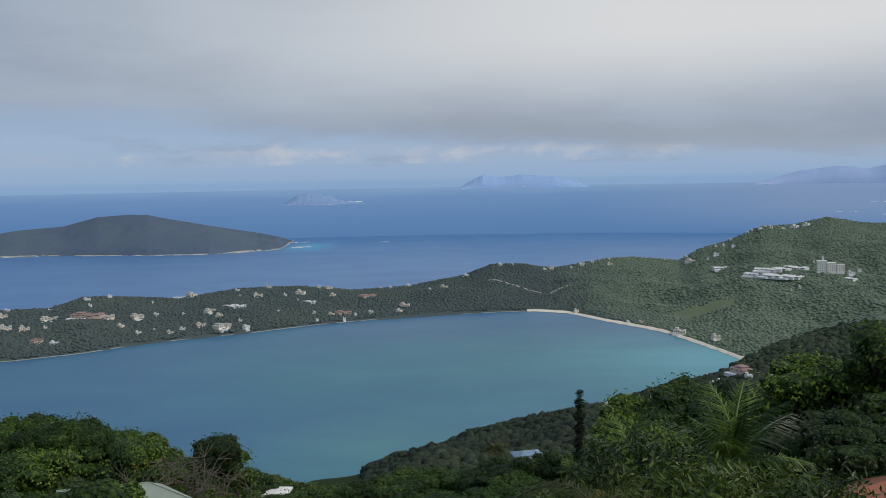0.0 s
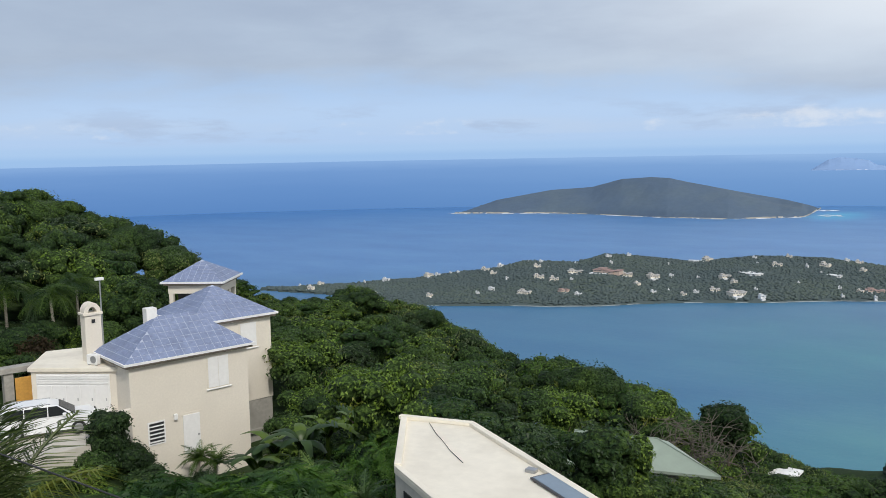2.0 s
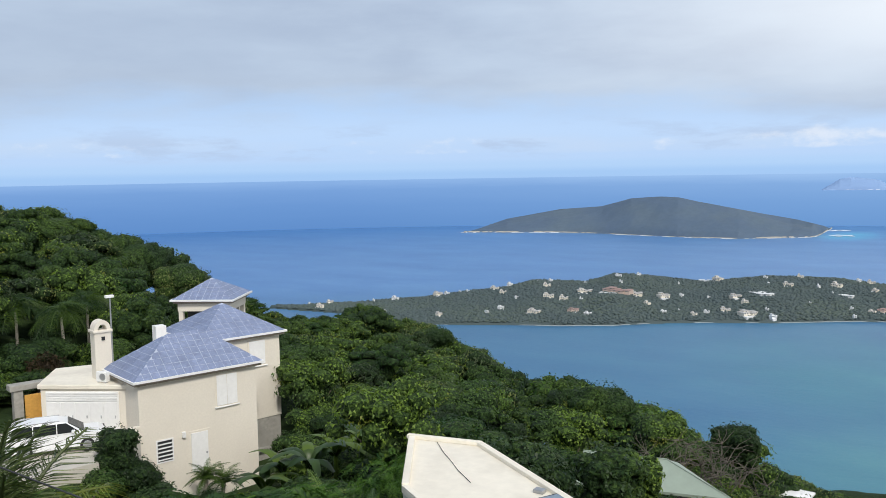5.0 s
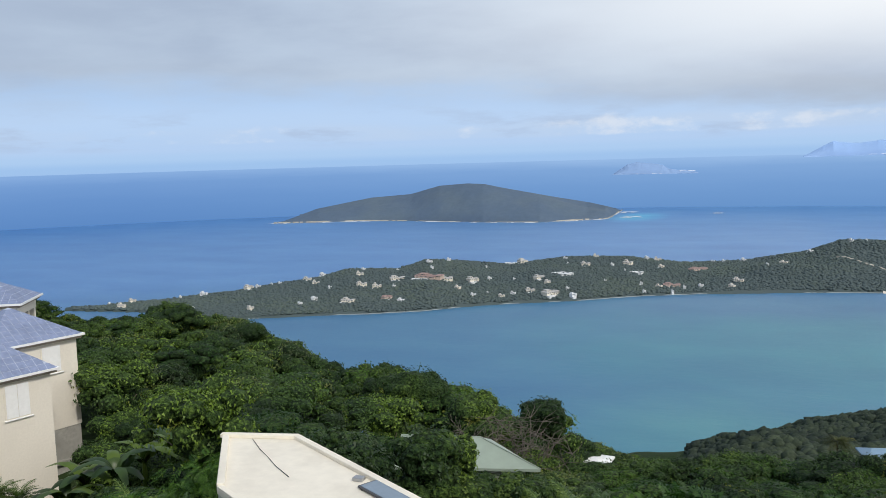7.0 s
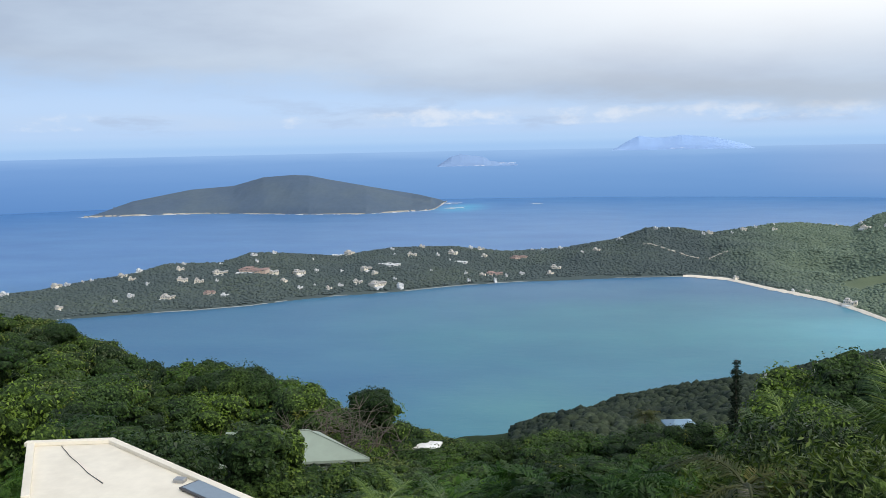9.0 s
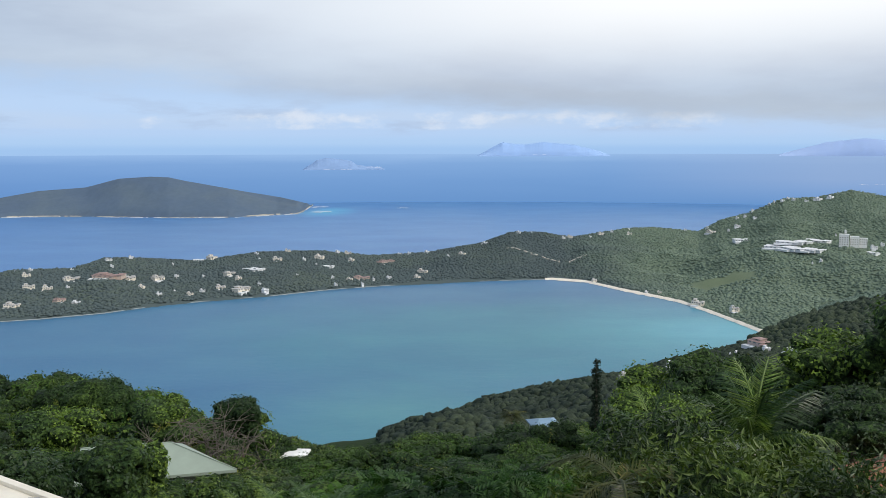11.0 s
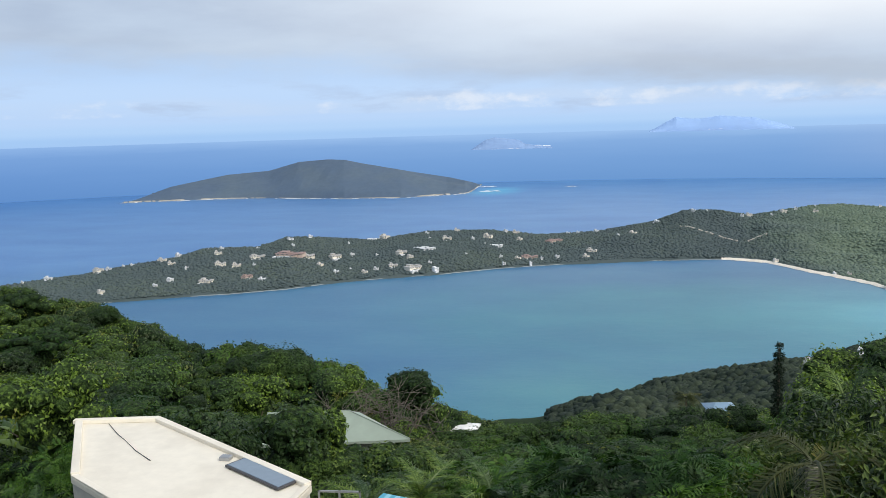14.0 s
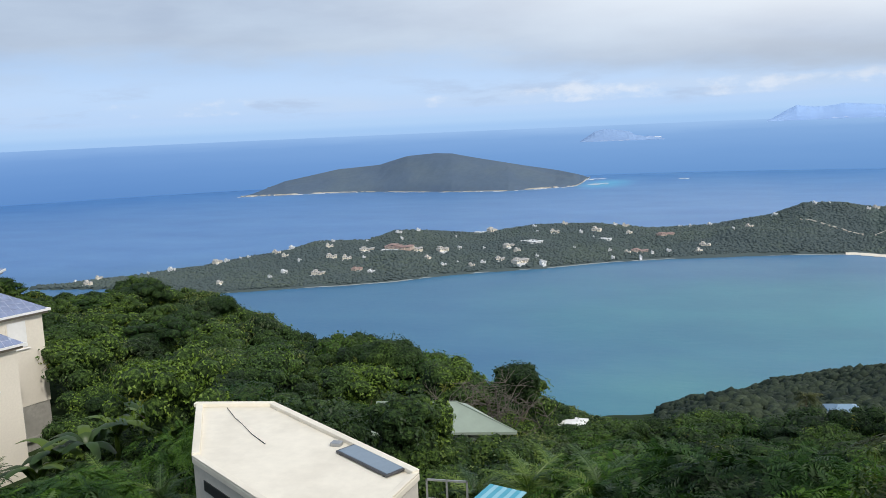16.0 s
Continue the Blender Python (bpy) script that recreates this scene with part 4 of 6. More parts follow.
def mast():
    a = thing("lamp_post", "slim grey pole with a small lamp head", "lamp post", HOUSE_AT @ pose(-5.4, 7.3, 6.5))
    v, f = tube([(0, 0, 0), (0, 0, 4.1)], [0.05, 0.04], 8)
    part("pole", mesh_of("pole", v, f), M_GREY, a)
    part("head", box(-0.28, -0.12, 4.08, 0.22, 0.12, 4.25, 0.03), M_WHITE, a)


mast()


def driveway():
    pts = [(-16.5, -2.4), (-9.0, -2.2), (-6.95, -0.4), (-6.75, 1.6), (-10.2, 5.2), (-12.8, 6.8), (-17, 6)]
    d = part("driveway", prism(pts, 1.2, 4.08), surface("pale_concrete_paving", (0.55, 0.52, 0.46), 0.9, 0.10, 2.0, 0.4), None, at=HOUSE_AT)
    tagged(d, "pale concrete drive in front of a garage", "driveway", kind="structure")


driveway()


def car():
    paint = surface("white_car_paint", (0.82, 0.83, 0.84), 0.22, 0.02, 2.0, 0.5, 0.0, 0.001, 0.6)
    glass = surface("dark_car_glass", (0.015, 0.018, 0.02), 0.2, 0.05, spec=0.15)
    rubber = surface("tyre_rubber", (0.025, 0.025, 0.026), 0.8, 0.1)
    c = thing("car", "white estate-style crossover parked on a drive", "car", HOUSE_AT @ pose(-10.6, 1.1, 4.085, 0, 0, -17))
    # side outline, front towards +x, extruded with rounded flanks
    low = [(-2.28, 0.42), (-2.32, 0.75), (-2.25, 1.02), (2.0, 0.98), (2.28, 0.80), (2.33, 0.52), (2.2, 0.28), (-2.15, 0.28)]
    cab = [(-2.24, 1.0), (-1.95, 1.48), (-1.5, 1.60), (0.1, 1.60), (0.55, 1.50), (1.28, 1.02)]

    def shell(outline, half, top_in, z_in):
        bm = bmesh.new()
        rings = []
        for y, s in ((-half, 1), (-half + 0.1, 0), (half - 0.1, 0), (half, 1)):
            ring = []
            for x, z in outline:
                inset = 0.0 if s == 0 else 1.0
                tilt = top_in * max(0.0, (z - z_in))
                yy = y - math.copysign(tilt, y)
                ring.append(bm.verts.new((x * (1 - 0.02 * inset), yy, z - (0.03 * inset if z > 0.9 else 0))))
            rings.append(ring)
        k = len(outline)
        for a, b in zip(rings, rings[1:]):
            for i in range(k):
                bm.faces.new((a[i], a[(i + 1) % k], b[(i + 1) % k], b[i]))
        bm.faces.new(rings[0])
        bm.faces.new(list(reversed(rings[-1])))
        bmesh.ops.recalc_face_normals(bm, faces=bm.faces)
        return bm

    body = part("body", shell(low, 0.90, 0.12, 0.6), paint, c)
    part("cabin", shell(cab, 0.86, 0.28, 1.0), paint, body)
    for side in (-1, 1):
        for x0, x1, x2, x3 in ((-2.0, -1.02, -1.02, -1.82), (-0.97, 0.04, 0.04, -0.97), (0.09, 1.08, 0.50, 0.09)):
            y0, y1 = side * 0.872, side * 0.735
            v = [(x0, y0, 1.05), (x1, y0, 1.05), (x2, y1, 1.50), (x3, y1, 1.50)]
            v += [(x, y - side * 0.03, z) for x, y, z in v]
            part("side_window", mesh_of("side_window", v, [(0, 1, 2, 3), (7, 6, 5, 4), (0, 4, 5, 1), (1, 5, 6, 2), (2, 6, 7, 3), (3, 7, 4, 0)]), glass, body)
        part("mirror", box(0.72, side * 0.92 - 0.09, 1.02, 0.90, side * 0.92 + 0.09, 1.17, 0.03), paint, body)
        part("roof_rail", box(-1.7, side * 0.62 - 0.015, 1.58, 0.2, side * 0.62 + 0.015, 1.63, 0.008), M_GREY, body)
        part("headlight", box(1.98, side * 0.66 - 0.2, 0.70, 2.30, side * 0.66 + 0.2, 0.84, 0.03), glass, body)
        for wx in (-1.38, 1.42):
            v, f = tube([(wx, side * 0.68, 0.34), (wx, side * 0.91, 0.34)], [0.34, 0.34], 20)
            wheel = part("wheel", mesh_of("wheel", v, f), rubber, c)
            v, f = tube([(wx, side * 0.90, 0.34), (wx, side * 0.925, 0.34)], [0.23, 0.20], 14)
            part("rim", mesh_of("rim", v, f), M_GREY, wheel)
    v = [(0.60, -0.62, 1.50), (0.60, 0.62, 1.50), (1.30, 0.74, 1.05), (1.30, -0.74, 1.05)]
    v += [(x - 0.05, y, z - 0.05) for x, y, z in v]
    part("windscreen", mesh_of("windscreen", v, [(0, 3, 2, 1), (4, 5, 6, 7), (0, 1, 5, 4), (1, 2, 6, 5), (2, 3, 7, 6), (3, 0, 4, 7)]), glass, body)


car()


# ---- flat-roofed building just below ----
def flat_building():
    ring = [(-15.4, 20.2), (-13.05, 16.76), (-7.4, 13.45), (-7.2, 17.2), (-13.1, 20.75)]
    z = 292.0
    b = thing("house", "cream flat-roofed house with slot windows", "house")
    cx, cy = -11.2, 17.6
    shrink = lambda k: [(cx + (x - cx) * k, cy + (y - cy) * k) for x, y in ring]
    part("wall", prism(shrink(0.985), z - 6.5, z - 0.16), surface("grey_cream_wall", (0.60, 0.57, 0.51), 0.9, 0.08, 6.0, 0.5), b)
    roof = part("roof", prism(shrink(1.0), z - 0.16, z, 0.02), M_ROOF_PAINT, b, "cream coated flat roof with a crack line")
    k = len(ring)
    for i in range(k):
        (x0, y0), (x1, y1) = ring[i], ring[(i + 1) % k]
        L = math.hypot(x1 - x0, y1 - y0)
        wide, high = (0.16, 0.05 + i * 0.004) if i in (1, 2) else (0.2, 0.10 + i * 0.005)
        part("parapet", box(0.0, 0.0, 0.002, L, wide, high, 0.02), M_ROOF_PAINT, roof, at=pose(x0, y0, z, 0, 0, math.degrees(math.atan2(y1 - y0, x1 - x0))))
    # dark crack with sealant
    crack = [(-14.35, 20.2), (-13.62, 19.5), (-13.1, 19.08), (-12.45, 18.5), (-11.7, 17.95)]
    v, f = tube([(x, y, z + 0.012) for x, y in crack], [0.009, 0.011, 0.008, 0.010, 0.014], 5)
    part("crack", mesh_of("crack", v, f), M_DARK, roof)
    part("roof_outlet", box(-10.0, 18.2, z, -9.72, 18.42, z + 0.10, 0.02), M_GREY, roof)
    for x0 in (0.6, 3.0):
        v = pose(-13.05, 16.76, z - 0.68, 0, 0, -30.4)
        w = part("window", box(x0, -0.0, 0.0, x0 + 1.6, 0.10, 0.26), M_DARK, b, "narrow dark slot window", v)
    v, f = tube([(0, 0, 0), (0, -0.12, 0.0)], [0.08, 0.12], 10)
    part("spotlight", mesh_of("spotlight", v, f), M_WHITE, b, "white wall spotlight", pose(-12.3, 16.25, z - 1.35, 0, 0, -30))
    # solar water panel
    p = thing("solar_panel", "blue-grey solar water panel lying on a flat roof", "solar panel", pose(-8.57, 17.55, z + 0.04, 2, 0, -30.5))
    frame_m = surface("aluminium_frame", (0.10, 0.10, 0.105), 0.45, 0.1, metal=0.5)
    part("panel_frame", box(-1.06, -0.31, 0, 1.06, 0.31, 0.05, 0.01), frame_m, p)
    part("glass", box(-1.0, -0.26, 0.04, 1.0, 0.26, 0.056), surface("panel_glass", (0.20, 0.26, 0.32), 0.12, 0.05, spec=0.6), p)
    for x in (-0.9, 0.9):
        part("bracket", box(x - 0.03, -0.3, -0.05, x + 0.03, 0.33, 0.0), frame_m, p)


flat_building()


def terrace_rail():
    r = thing("railing", "thin grey metal railing beside a terrace", "railing", pose(-7.1, 17.3, 290.85, 0, 0, 6))
    for i in range(3):
        part("post", box(i * 0.47, -0.02, -1.0, i * 0.47 + 0.04, 0.02, 1.0), M_GREY, r)
    for z in (0.5, 0.96):
        part("rail", box(0, -0.02, z, 0.98, 0.02, z + 0.04), M_GREY, r)
    pool = thing("awning", "turquoise awning with paler stripes below the terrace", "awning", pose(-5.15, 15.6, 292.12, 4, 0, -14))
    for i in range(8):
        m = AWNING[i % 2]
        part("stripe", box(-0.44 + i * 0.11, -1.0, 0, -0.44 + (i + 1) * 0.11 - 0.004, 0.95, 0.02), m, pool)
    part("support", box(-0.05, -0.05, -3.0, 0.05, 0.05, 0.0), M_GREY, pool)


AWNING = (surface("turquoise_canvas", (0.09, 0.36, 0.48), 0.7, 0.06), surface("pale_turquoise_canvas", (0.26, 0.52, 0.62), 0.7, 0.05))
terrace_rail()


# ---- other roofs on the slope ----
def green_house():
    h = thing("house", "pale green metal-roofed house among trees", "house", pose(-12.32, 33.6, 281.0, 0, 0, 13.9))
    part("wall", prism([(-3.3, 0.35), (2.1, 0.35), (-0.1, 3.4), (-3.3, 3.4)], -3, 5.4), surface("grey_wall", (0.42, 0.42, 0.40), 0.9, 0.1), h)
    v = [(-3.7, 0.0, 5.5), (2.77, 0.0, 5.55), (0.3, 3.8, 5.55), (-3.7, 3.8, 5.5), (0.0, 1.85, 6.3), (-3.7, 1.9, 6.3)]
    v = v + [(x, y, z - 0.12) for x, y, z in v[:4]]
    f = [(0, 1, 4, 5), (1, 2, 4), (2, 3, 5, 4), (3, 0, 5), (0, 6, 7, 1), (1, 7, 8, 2), (2, 8, 9, 3), (3, 9, 6, 0), (9, 8, 7, 6)]
    roof = part("roof", mesh_of("roof", v, f), M_GREEN_METAL, h, "pale green sheet metal roof")
    for k in (1, 5):
        tv, tf = tube([Vector(v[k]) + Vector((0, 0, 0.02)), Vector(v[4]) + Vector((0, 0, 0.02))], [0.03, 0.03], 5)
        part("ridge_cap", mesh_of("ridge_cap", tv, tf), M_GREEN_METAL, roof)


green_house()


def slope_house(label, x, y, z, yaw, w, d, hgt, wall_m, roof_m, rise):
    h = thing("house", label, "house", pose(x, y, z, 0, 0, yaw))
    part("wall", box(-w / 2, -d / 2, -2.5, w / 2, d / 2, hgt), wall_m, h)
    e = 0.35
    v = [(-w / 2 - e, -d / 2 - e, hgt), (w / 2 + e, -d / 2 - e, hgt), (w / 2 + e, d / 2 + e, hgt), (-w / 2 - e, d / 2 + e, hgt), (-w / 4, 0, hgt + rise), (w / 4, 0, hgt + rise)]
    v += [(a, b, c - 0.15) for a, b, c in v[:4]]
    f = [(0, 1, 5, 4), (1, 2, 5), (2, 3, 4, 5), (3, 0, 4), (0, 6, 7, 1), (1, 7, 8, 2), (2, 8, 9, 3), (3, 9, 6, 0), (9, 8, 7, 6)]
    part("roof", mesh_of("roof", v, f), roof_m, h)
    n = max(2, int(w / 2.2))
    for i in range(n):
        x0 = -w / 2 + (i + 0.5) * w / n - 0.45
        part("window", box(x0, -d / 2 - 0.03, hgt - 2.0, x0 + 0.9, -d / 2 + 0.02, hgt - 0.7), M_DARK, h)
    return h


M_BLUE_ROOF = surface("pale_blue_metal_roof", (0.20, 0.31, 0.42), 0.45, 0.06, 2.0, 0.4)
M_ORANGE = surface("terracotta_roof", (0.25, 0.10, 0.06), 0.8, 0.15, 4.0, 0.6)
x, y = plan(-5.5, 92)
slope_house("pale blue-roofed house half hidden by trees", x, y, EYE - 33.65, 12, 2.6, 3.0, 3.2, M_STUCCO, M_BLUE_ROOF, 0.6)
x, y = plan(12.3, 66)
slope_house("white villa roof showing between bushes", x, y, EYE - 27.45, -4, 2.2, 3.0, 3.2, M_WHITE, M_WHITE, 0.25)
x, y = plan(14.6, 66)
slope_house("white villa roof showing between bushes", x, y, EYE - 28.1, -14, 1.7, 2.4, 3.4, M_WHITE, M_WHITE, 0.5)
x, y = plan(6.7, 75)
slope_house("white villa roof showing between bushes", x, y, EYE - 31.0, -10, 1.2, 2.0, 3.2, M_WHITE, M_WHITE, 0.3)
x, y = plan(-18.9, 60)
slope_house("blue-roofed house beyond a palm", x, y, EYE - 21.5, 20, 2.4, 2.4, 3.0, M_STUCCO, M_BLUE_ROOF, 1.0)

x, y = plan(-27.6, 30)
slope_house("house with a weathered terracotta roof behind bushes", x, y, EYE - 14.5, 30, 6.0, 5.0, 3.2, M_STUCCO, M_ORANGE, 1.4)

# ---- villas across the bay ----
# turn, distance, width in metres, kind
FAR_A = [(42.50, 1938, 23, 2), (43.85, 1938, 15, 1), (43.17, 1880, 20, 2), (39.56, 1943, 12, 0), (38.11, 1948, 31, 1), (38.81, 1792, 17, 0), (35.21, 1954, 26, 2), (34.60, 1952, 31, 0), (33.71, 1957, 18, 0), (33.18, 1958, 16, 1), (31.35, 1972, 21, 2), (31.91, 1724, 21, 1), (35.17, 1716, 18, 2), (30.33, 1992, 32, 1), (29.88, 1840, 20, 0), (30.80, 1912, 18, 2), (28.41, 1992, 11, 0), (27.84, 1944, 18, 2), (27.58, 2003, 21, 1), (27.03, 1948, 13, 0), (27.75, 1832, 29, 2), (26.72, 1816, 24, 2), (25.26, 2000, 19, 0), (25.33, 1888, 38, 2), (25.56, 1812, 22, 0)]
FAR_B = [(30.95, 1756, 28, 1), (28.71, 1704, 34, 2), (26.09, 1724, 39, 3), (25.13, 1704, 27, 1), (23.12, 2008, 40, 0), (22.95, 1948, 23, 0), (23.18, 1868, 40, 3), (22.05, 1880, 42, 2), (21.78, 2046, 19, 1), (20.22, 1876, 32, 2), (19.06, 1900, 28, 0), (17.37, 1888, 18, 0), (19.25, 2016, 13, 0), (17.67, 2076, 39, 4), (16.82, 2088, 33, 2), (20.19, 1740, 23, 1), (21.24, 1804, 19, 2), (19.22, 1768, 14, 0), (18.28, 1736, 14, 2), (17.49, 1756, 37, 0), (16.33, 1776, 28, 2), (14.99, 1752, 42, 2), (13.82, 1784, 24, 0), (13.45, 1744, 30, 1)]
FAR_C = [(14.17, 1892, 33, 4), (15.72, 1868, 32, 2), (15.15, 1828, 17, 2), (13.94, 2088, 25, 0), (13.76, 2020, 13, 1), (12.61, 2016, 27, 2), (10.86, 2024, 24, 0), (9.83, 2060, 30, 2), (11.31, 1880, 15, 0), (10.03, 1992, 11, 0), (9.28, 1984, 21, 4), (11.91, 2122, 20, 2), (8.61, 2144, 23, 1), (7.93, 2148, 20, 2), (8.96, 1868, 20, 0), (8.78, 1808, 24, 0), (7.83, 1860, 15, 2), (7.04, 1876, 27, 3), (6.97, 1816, 22, 0), (6.21, 1856, 20, 0), (5.17, 1880, 35, 0), (5.38, 2056, 33, 3), (7.69, 2064, 16, 2), (3.26, 1880, 20, 2)]
FAR_D = [(4.45, 2172, 17, 1), (3.79, 2177, 14, 1), (2.59, 2187, 26, 1), (1.15, 2068, 19, 0), (0.19, 2104, 20, 2), (2.89, 1932, 26, 2), (-1.33, 2204, 26, 1), (-3.62, 2240, 20, 1), (-4.46, 2245, 16, 0), (-6.62, 2256, 30, 0), (-7.03, 2286, 21, 2), (-8.38, 2300, 15, 1), (-9.07, 2328, 19, 2), (-9.78, 2356, 22, 0), (-10.88, 2390, 16, 0), (-10.92, 2332, 15, 2)]
FAR_E = [(-14.48, 2460, 15, 0), (-15.82, 2472, 16, 0), (-16.07, 2404, 26, 2), (-17.14, 2380, 16, 0), (-17.65, 2396, 22, 1), (-17.91, 2232, 24, 4), (-17.63, 2500, 20, 0), (-18.10, 2500, 20, 0), (-18.71, 2460, 23, 0), (-18.53, 2550, 17, 0), (-19.52, 2571, 17, 0), (-19.79, 2580, 14, 0), (-20.28, 2568, 24, 0), (-20.57, 2593, 21, 0), (-20.90, 2584, 24, 0), (-21.65, 2576, 24, 0), (-22.29, 2600, 31, 1), (-22.98, 2604, 28, 1), (-20.11, 2088, 31, 4), (-20.76, 2108, 31, 4), (-21.10, 2060, 30, 4), (-21.57, 2136, 26, 4), (-22.14, 2052, 33, 4), (-22.28, 2196, 38, 4)]
FAR_F = [(-23.94, 2272, 12, 0), (-23.42, 2252, 9, 0), (-25.53, 2148, 23, 1), (-25.45, 2108, 20, 4), (-22.65, 1984, 13, 0), (-22.17, 1976, 8, 0), (-25.98, 2224, 21, 0), (-12.11, 1764, 12, 1), (-12.94, 1764, 12, 2), (-17.68, 1580, 17, 2), (-15.40, 1648, 22, 2), (-8.70, 1884, 15, 2)]
FAR_G = [(-19.60, 1036, 14, 3), (-19.71, 916, 9, 1), (-17.59, 940, 7, 0), (-17.94, 936, 5, 1), (-13.79, 1036, 10, 1), (-14.42, 912, 11, 4), (-15.32, 776, 11, 2), (-10.96, 744, 11, 2), (-21.99, 816, 11, 4), (-26.23, 972, 6, 0)]


# white villa walls; the grey in them is distance haze put into the colour
M_VILLA = surface("greyed_white_plaster", (0.72, 0.735, 0.75), 0.85, 0.14, 0.6, 0.15)
M_ROSE = surface("faded_rose_roof", (0.34, 0.24, 0.22), 0.85, 0.15, 0.8, 0.2)
# far window panes, their dark lifted to grey for distance haze
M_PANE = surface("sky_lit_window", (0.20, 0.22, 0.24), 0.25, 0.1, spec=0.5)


def far_house(kind):
    """Villas of about ten metres across, by kind: hip roof, flat roof, beige hip, terracotta, long flat."""
    wall_m = (M_VILLA, M_VILLA, M_STUCCO, surface("peach_wall", (0.58, 0.46, 0.40), 0.9, 0.1), M_VILLA)[kind]
    roof_m = (surface("grey_white_roof", (0.52, 0.53, 0.55), 0.6, 0.1), M_VILLA, surface("buff_roof", (0.46, 0.45, 0.44), 0.8, 0.1), M_ROSE, M_VILLA)[kind]
    label = ("white villa with a pale hip roof on a wooded slope", "white flat-roofed villa on a wooded slope", "beige villa with a buff hip roof on a wooded slope",
             "peach villa with a terracotta roof on a wooded slope", "long low white building on a wooded slope")[kind]
    h = thing("house", label, "house", group="villas across the bay")
    hgt = (4.2, 4.4, 4.0, 4.4, 2.6)[kind]
    blocks = [(-5.0, -2.6, 0.6, 2.6, hgt), (0.5, -3.6, 3.4, 1.8, hgt * 0.70), (3.3, -2.4, 5.4, 2.8, hgt * 0.92)]
    if kind != 4:
        blocks.append((-3.6, -1.4, -0.8, 2.2, hgt + 2.3))
    for k, (x0, y0, x1, y1, z) in enumerate(blocks):
        part("wall", box(x0, y0, -4, x1, y1, z), wall_m, h)
        if kind in (0, 2, 3) and k != 1:
            ym, e = (y0 + y1) / 2, 0.35
            c = min(1.6, (x1 - x0) / 2 - 0.2)
            v = [(x0 - e, y0 - e, z), (x1 + e, y0 - e, z), (x1 + e, y1 + e, z), (x0 - e, y1 + e, z), (x0 + c, ym, z + 1.1), (x1 - c, ym, z + 1.1)]
            part("roof", mesh_of("roof", v, [(0, 1, 5, 4), (1, 2, 5), (2, 3, 4, 5), (3, 0, 4), (3, 2, 1, 0)]), roof_m, h)
        else:
            part("roof", box(x0 - 0.3, y0 - 0.3, z, x1 + 0.3, y1 + 0.3, z + 0.25), roof_m, h)
        n = max(1, int((x1 - x0) / 1.5))
        for i in range(n):
            xm = x0 + (i + 0.5) * (x1 - x0) / n
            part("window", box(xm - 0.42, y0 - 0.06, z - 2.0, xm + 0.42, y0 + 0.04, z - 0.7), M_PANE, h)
    part("terrace", box(-5.6, -5.2, -4, 1.2, -2.6, -0.4), M_VILLA, h)
    return h


def far_houses():
    rng = random.Random(5)
    protos = {}
    for az, r, w, kind in FAR_A + FAR_B + FAR_C + FAR_D + FAR_E + FAR_F + FAR_G:
        x, y = plan(az, r)
        s = w / 10.0 * (0.56 if r > 1100 else 0.85) * (1.3 if az < -13 else 1.0)
        m = pose(x, y, float(land(az, r)) + rng.uniform(-0.2, 1.6) + (1.4 if az < -13 else 0.0), 0, 0, az + rng.uniform(-50, 50)) @ Matrix.Diagonal((s * rng.uniform(0.8, 1.15), s * rng.uniform(0.8, 1.2), min(s, 1.05) * rng.uniform(0.85, 1.25), 1))
        if kind not in protos:
            protos[kind] = far_house(kind)
            protos[kind].matrix_basis = m
        else:
            copy_thing(protos[kind], m)


far_houses()


def hotel_block():
    x, y = plan(-24.25, 2100)
    z = float(land(-24.25, 2100)) + 3
    for i, (dx, wd, hh) in enumerate(((-15, 20, 24), (8, 18, 19), (28, 16, 15))):
        h = thing("apartment_block", "white apartment block with rows of balconies", "apartment block", pose(x + dx, y, z, 0, 0, -24))
        part("wall", box(-wd / 2, -6, -6, wd / 2, 6, hh), M_WHITE, h)
        part("roof", box(-wd / 2 - 0.5, -6.5, hh, wd / 2 + 0.5, 6.5, hh + 1.0), M_WHITE, h)
        for fl in range(int(hh / 5)):
            for c in range(4):
                x0 = -wd / 2 + (c + 0.2) * wd / 4
                part("window", box(x0, -6.15, fl * 5 + 1.6, x0 + wd / 4 * 0.45, -5.95, fl * 5 + 3.8), M_CONCRETE, h)


hotel_block()


def hill_road(points, label):
    """A pale cut bank that runs along the wooded hill."""
    v, f = [], []
    for i, (az, r) in enumerate(points):
        z = float(land(az, r))
        v += [plan(az, r - 5) + (z + 1.0,), plan(az, r + 3) + (z + 2.4,), plan(az, r - 5) + (z - 3,), plan(az, r + 3) + (z - 3,)]
        if i:
            a, b = (i - 1) * 4, i * 4
            f += [(a, b, b + 1, a + 1), (a + 2, b + 2, b, a), (a + 1, b + 1, b + 3, a + 3)]
    tagged(part("road", mesh_of("road", v, f), M_ROCK), label, "road", kind="structure")


hill_road([(-2.8 - 0.3 * k, 2120 - 4.5 * k + 3 * math.sin(k)) for k in range(13)], "pale road cut along a wooded hillside")
hill_road([(-7.0 - 0.2 * k, 2065 + 5 * k) for k in range(7)], "pale road cut along a wooded hillside")


# ---- woods ----
def ico(sub):
    bm = bmesh.new()
    bmesh.ops.create_icosphere(bm, subdivisions=sub, radius=1.0)
    v = np.array([p.co[:] for p in bm.verts])
    f = np.array([[q.index for q in p.verts] for p in bm.faces])
    bm.free()
    return v, f


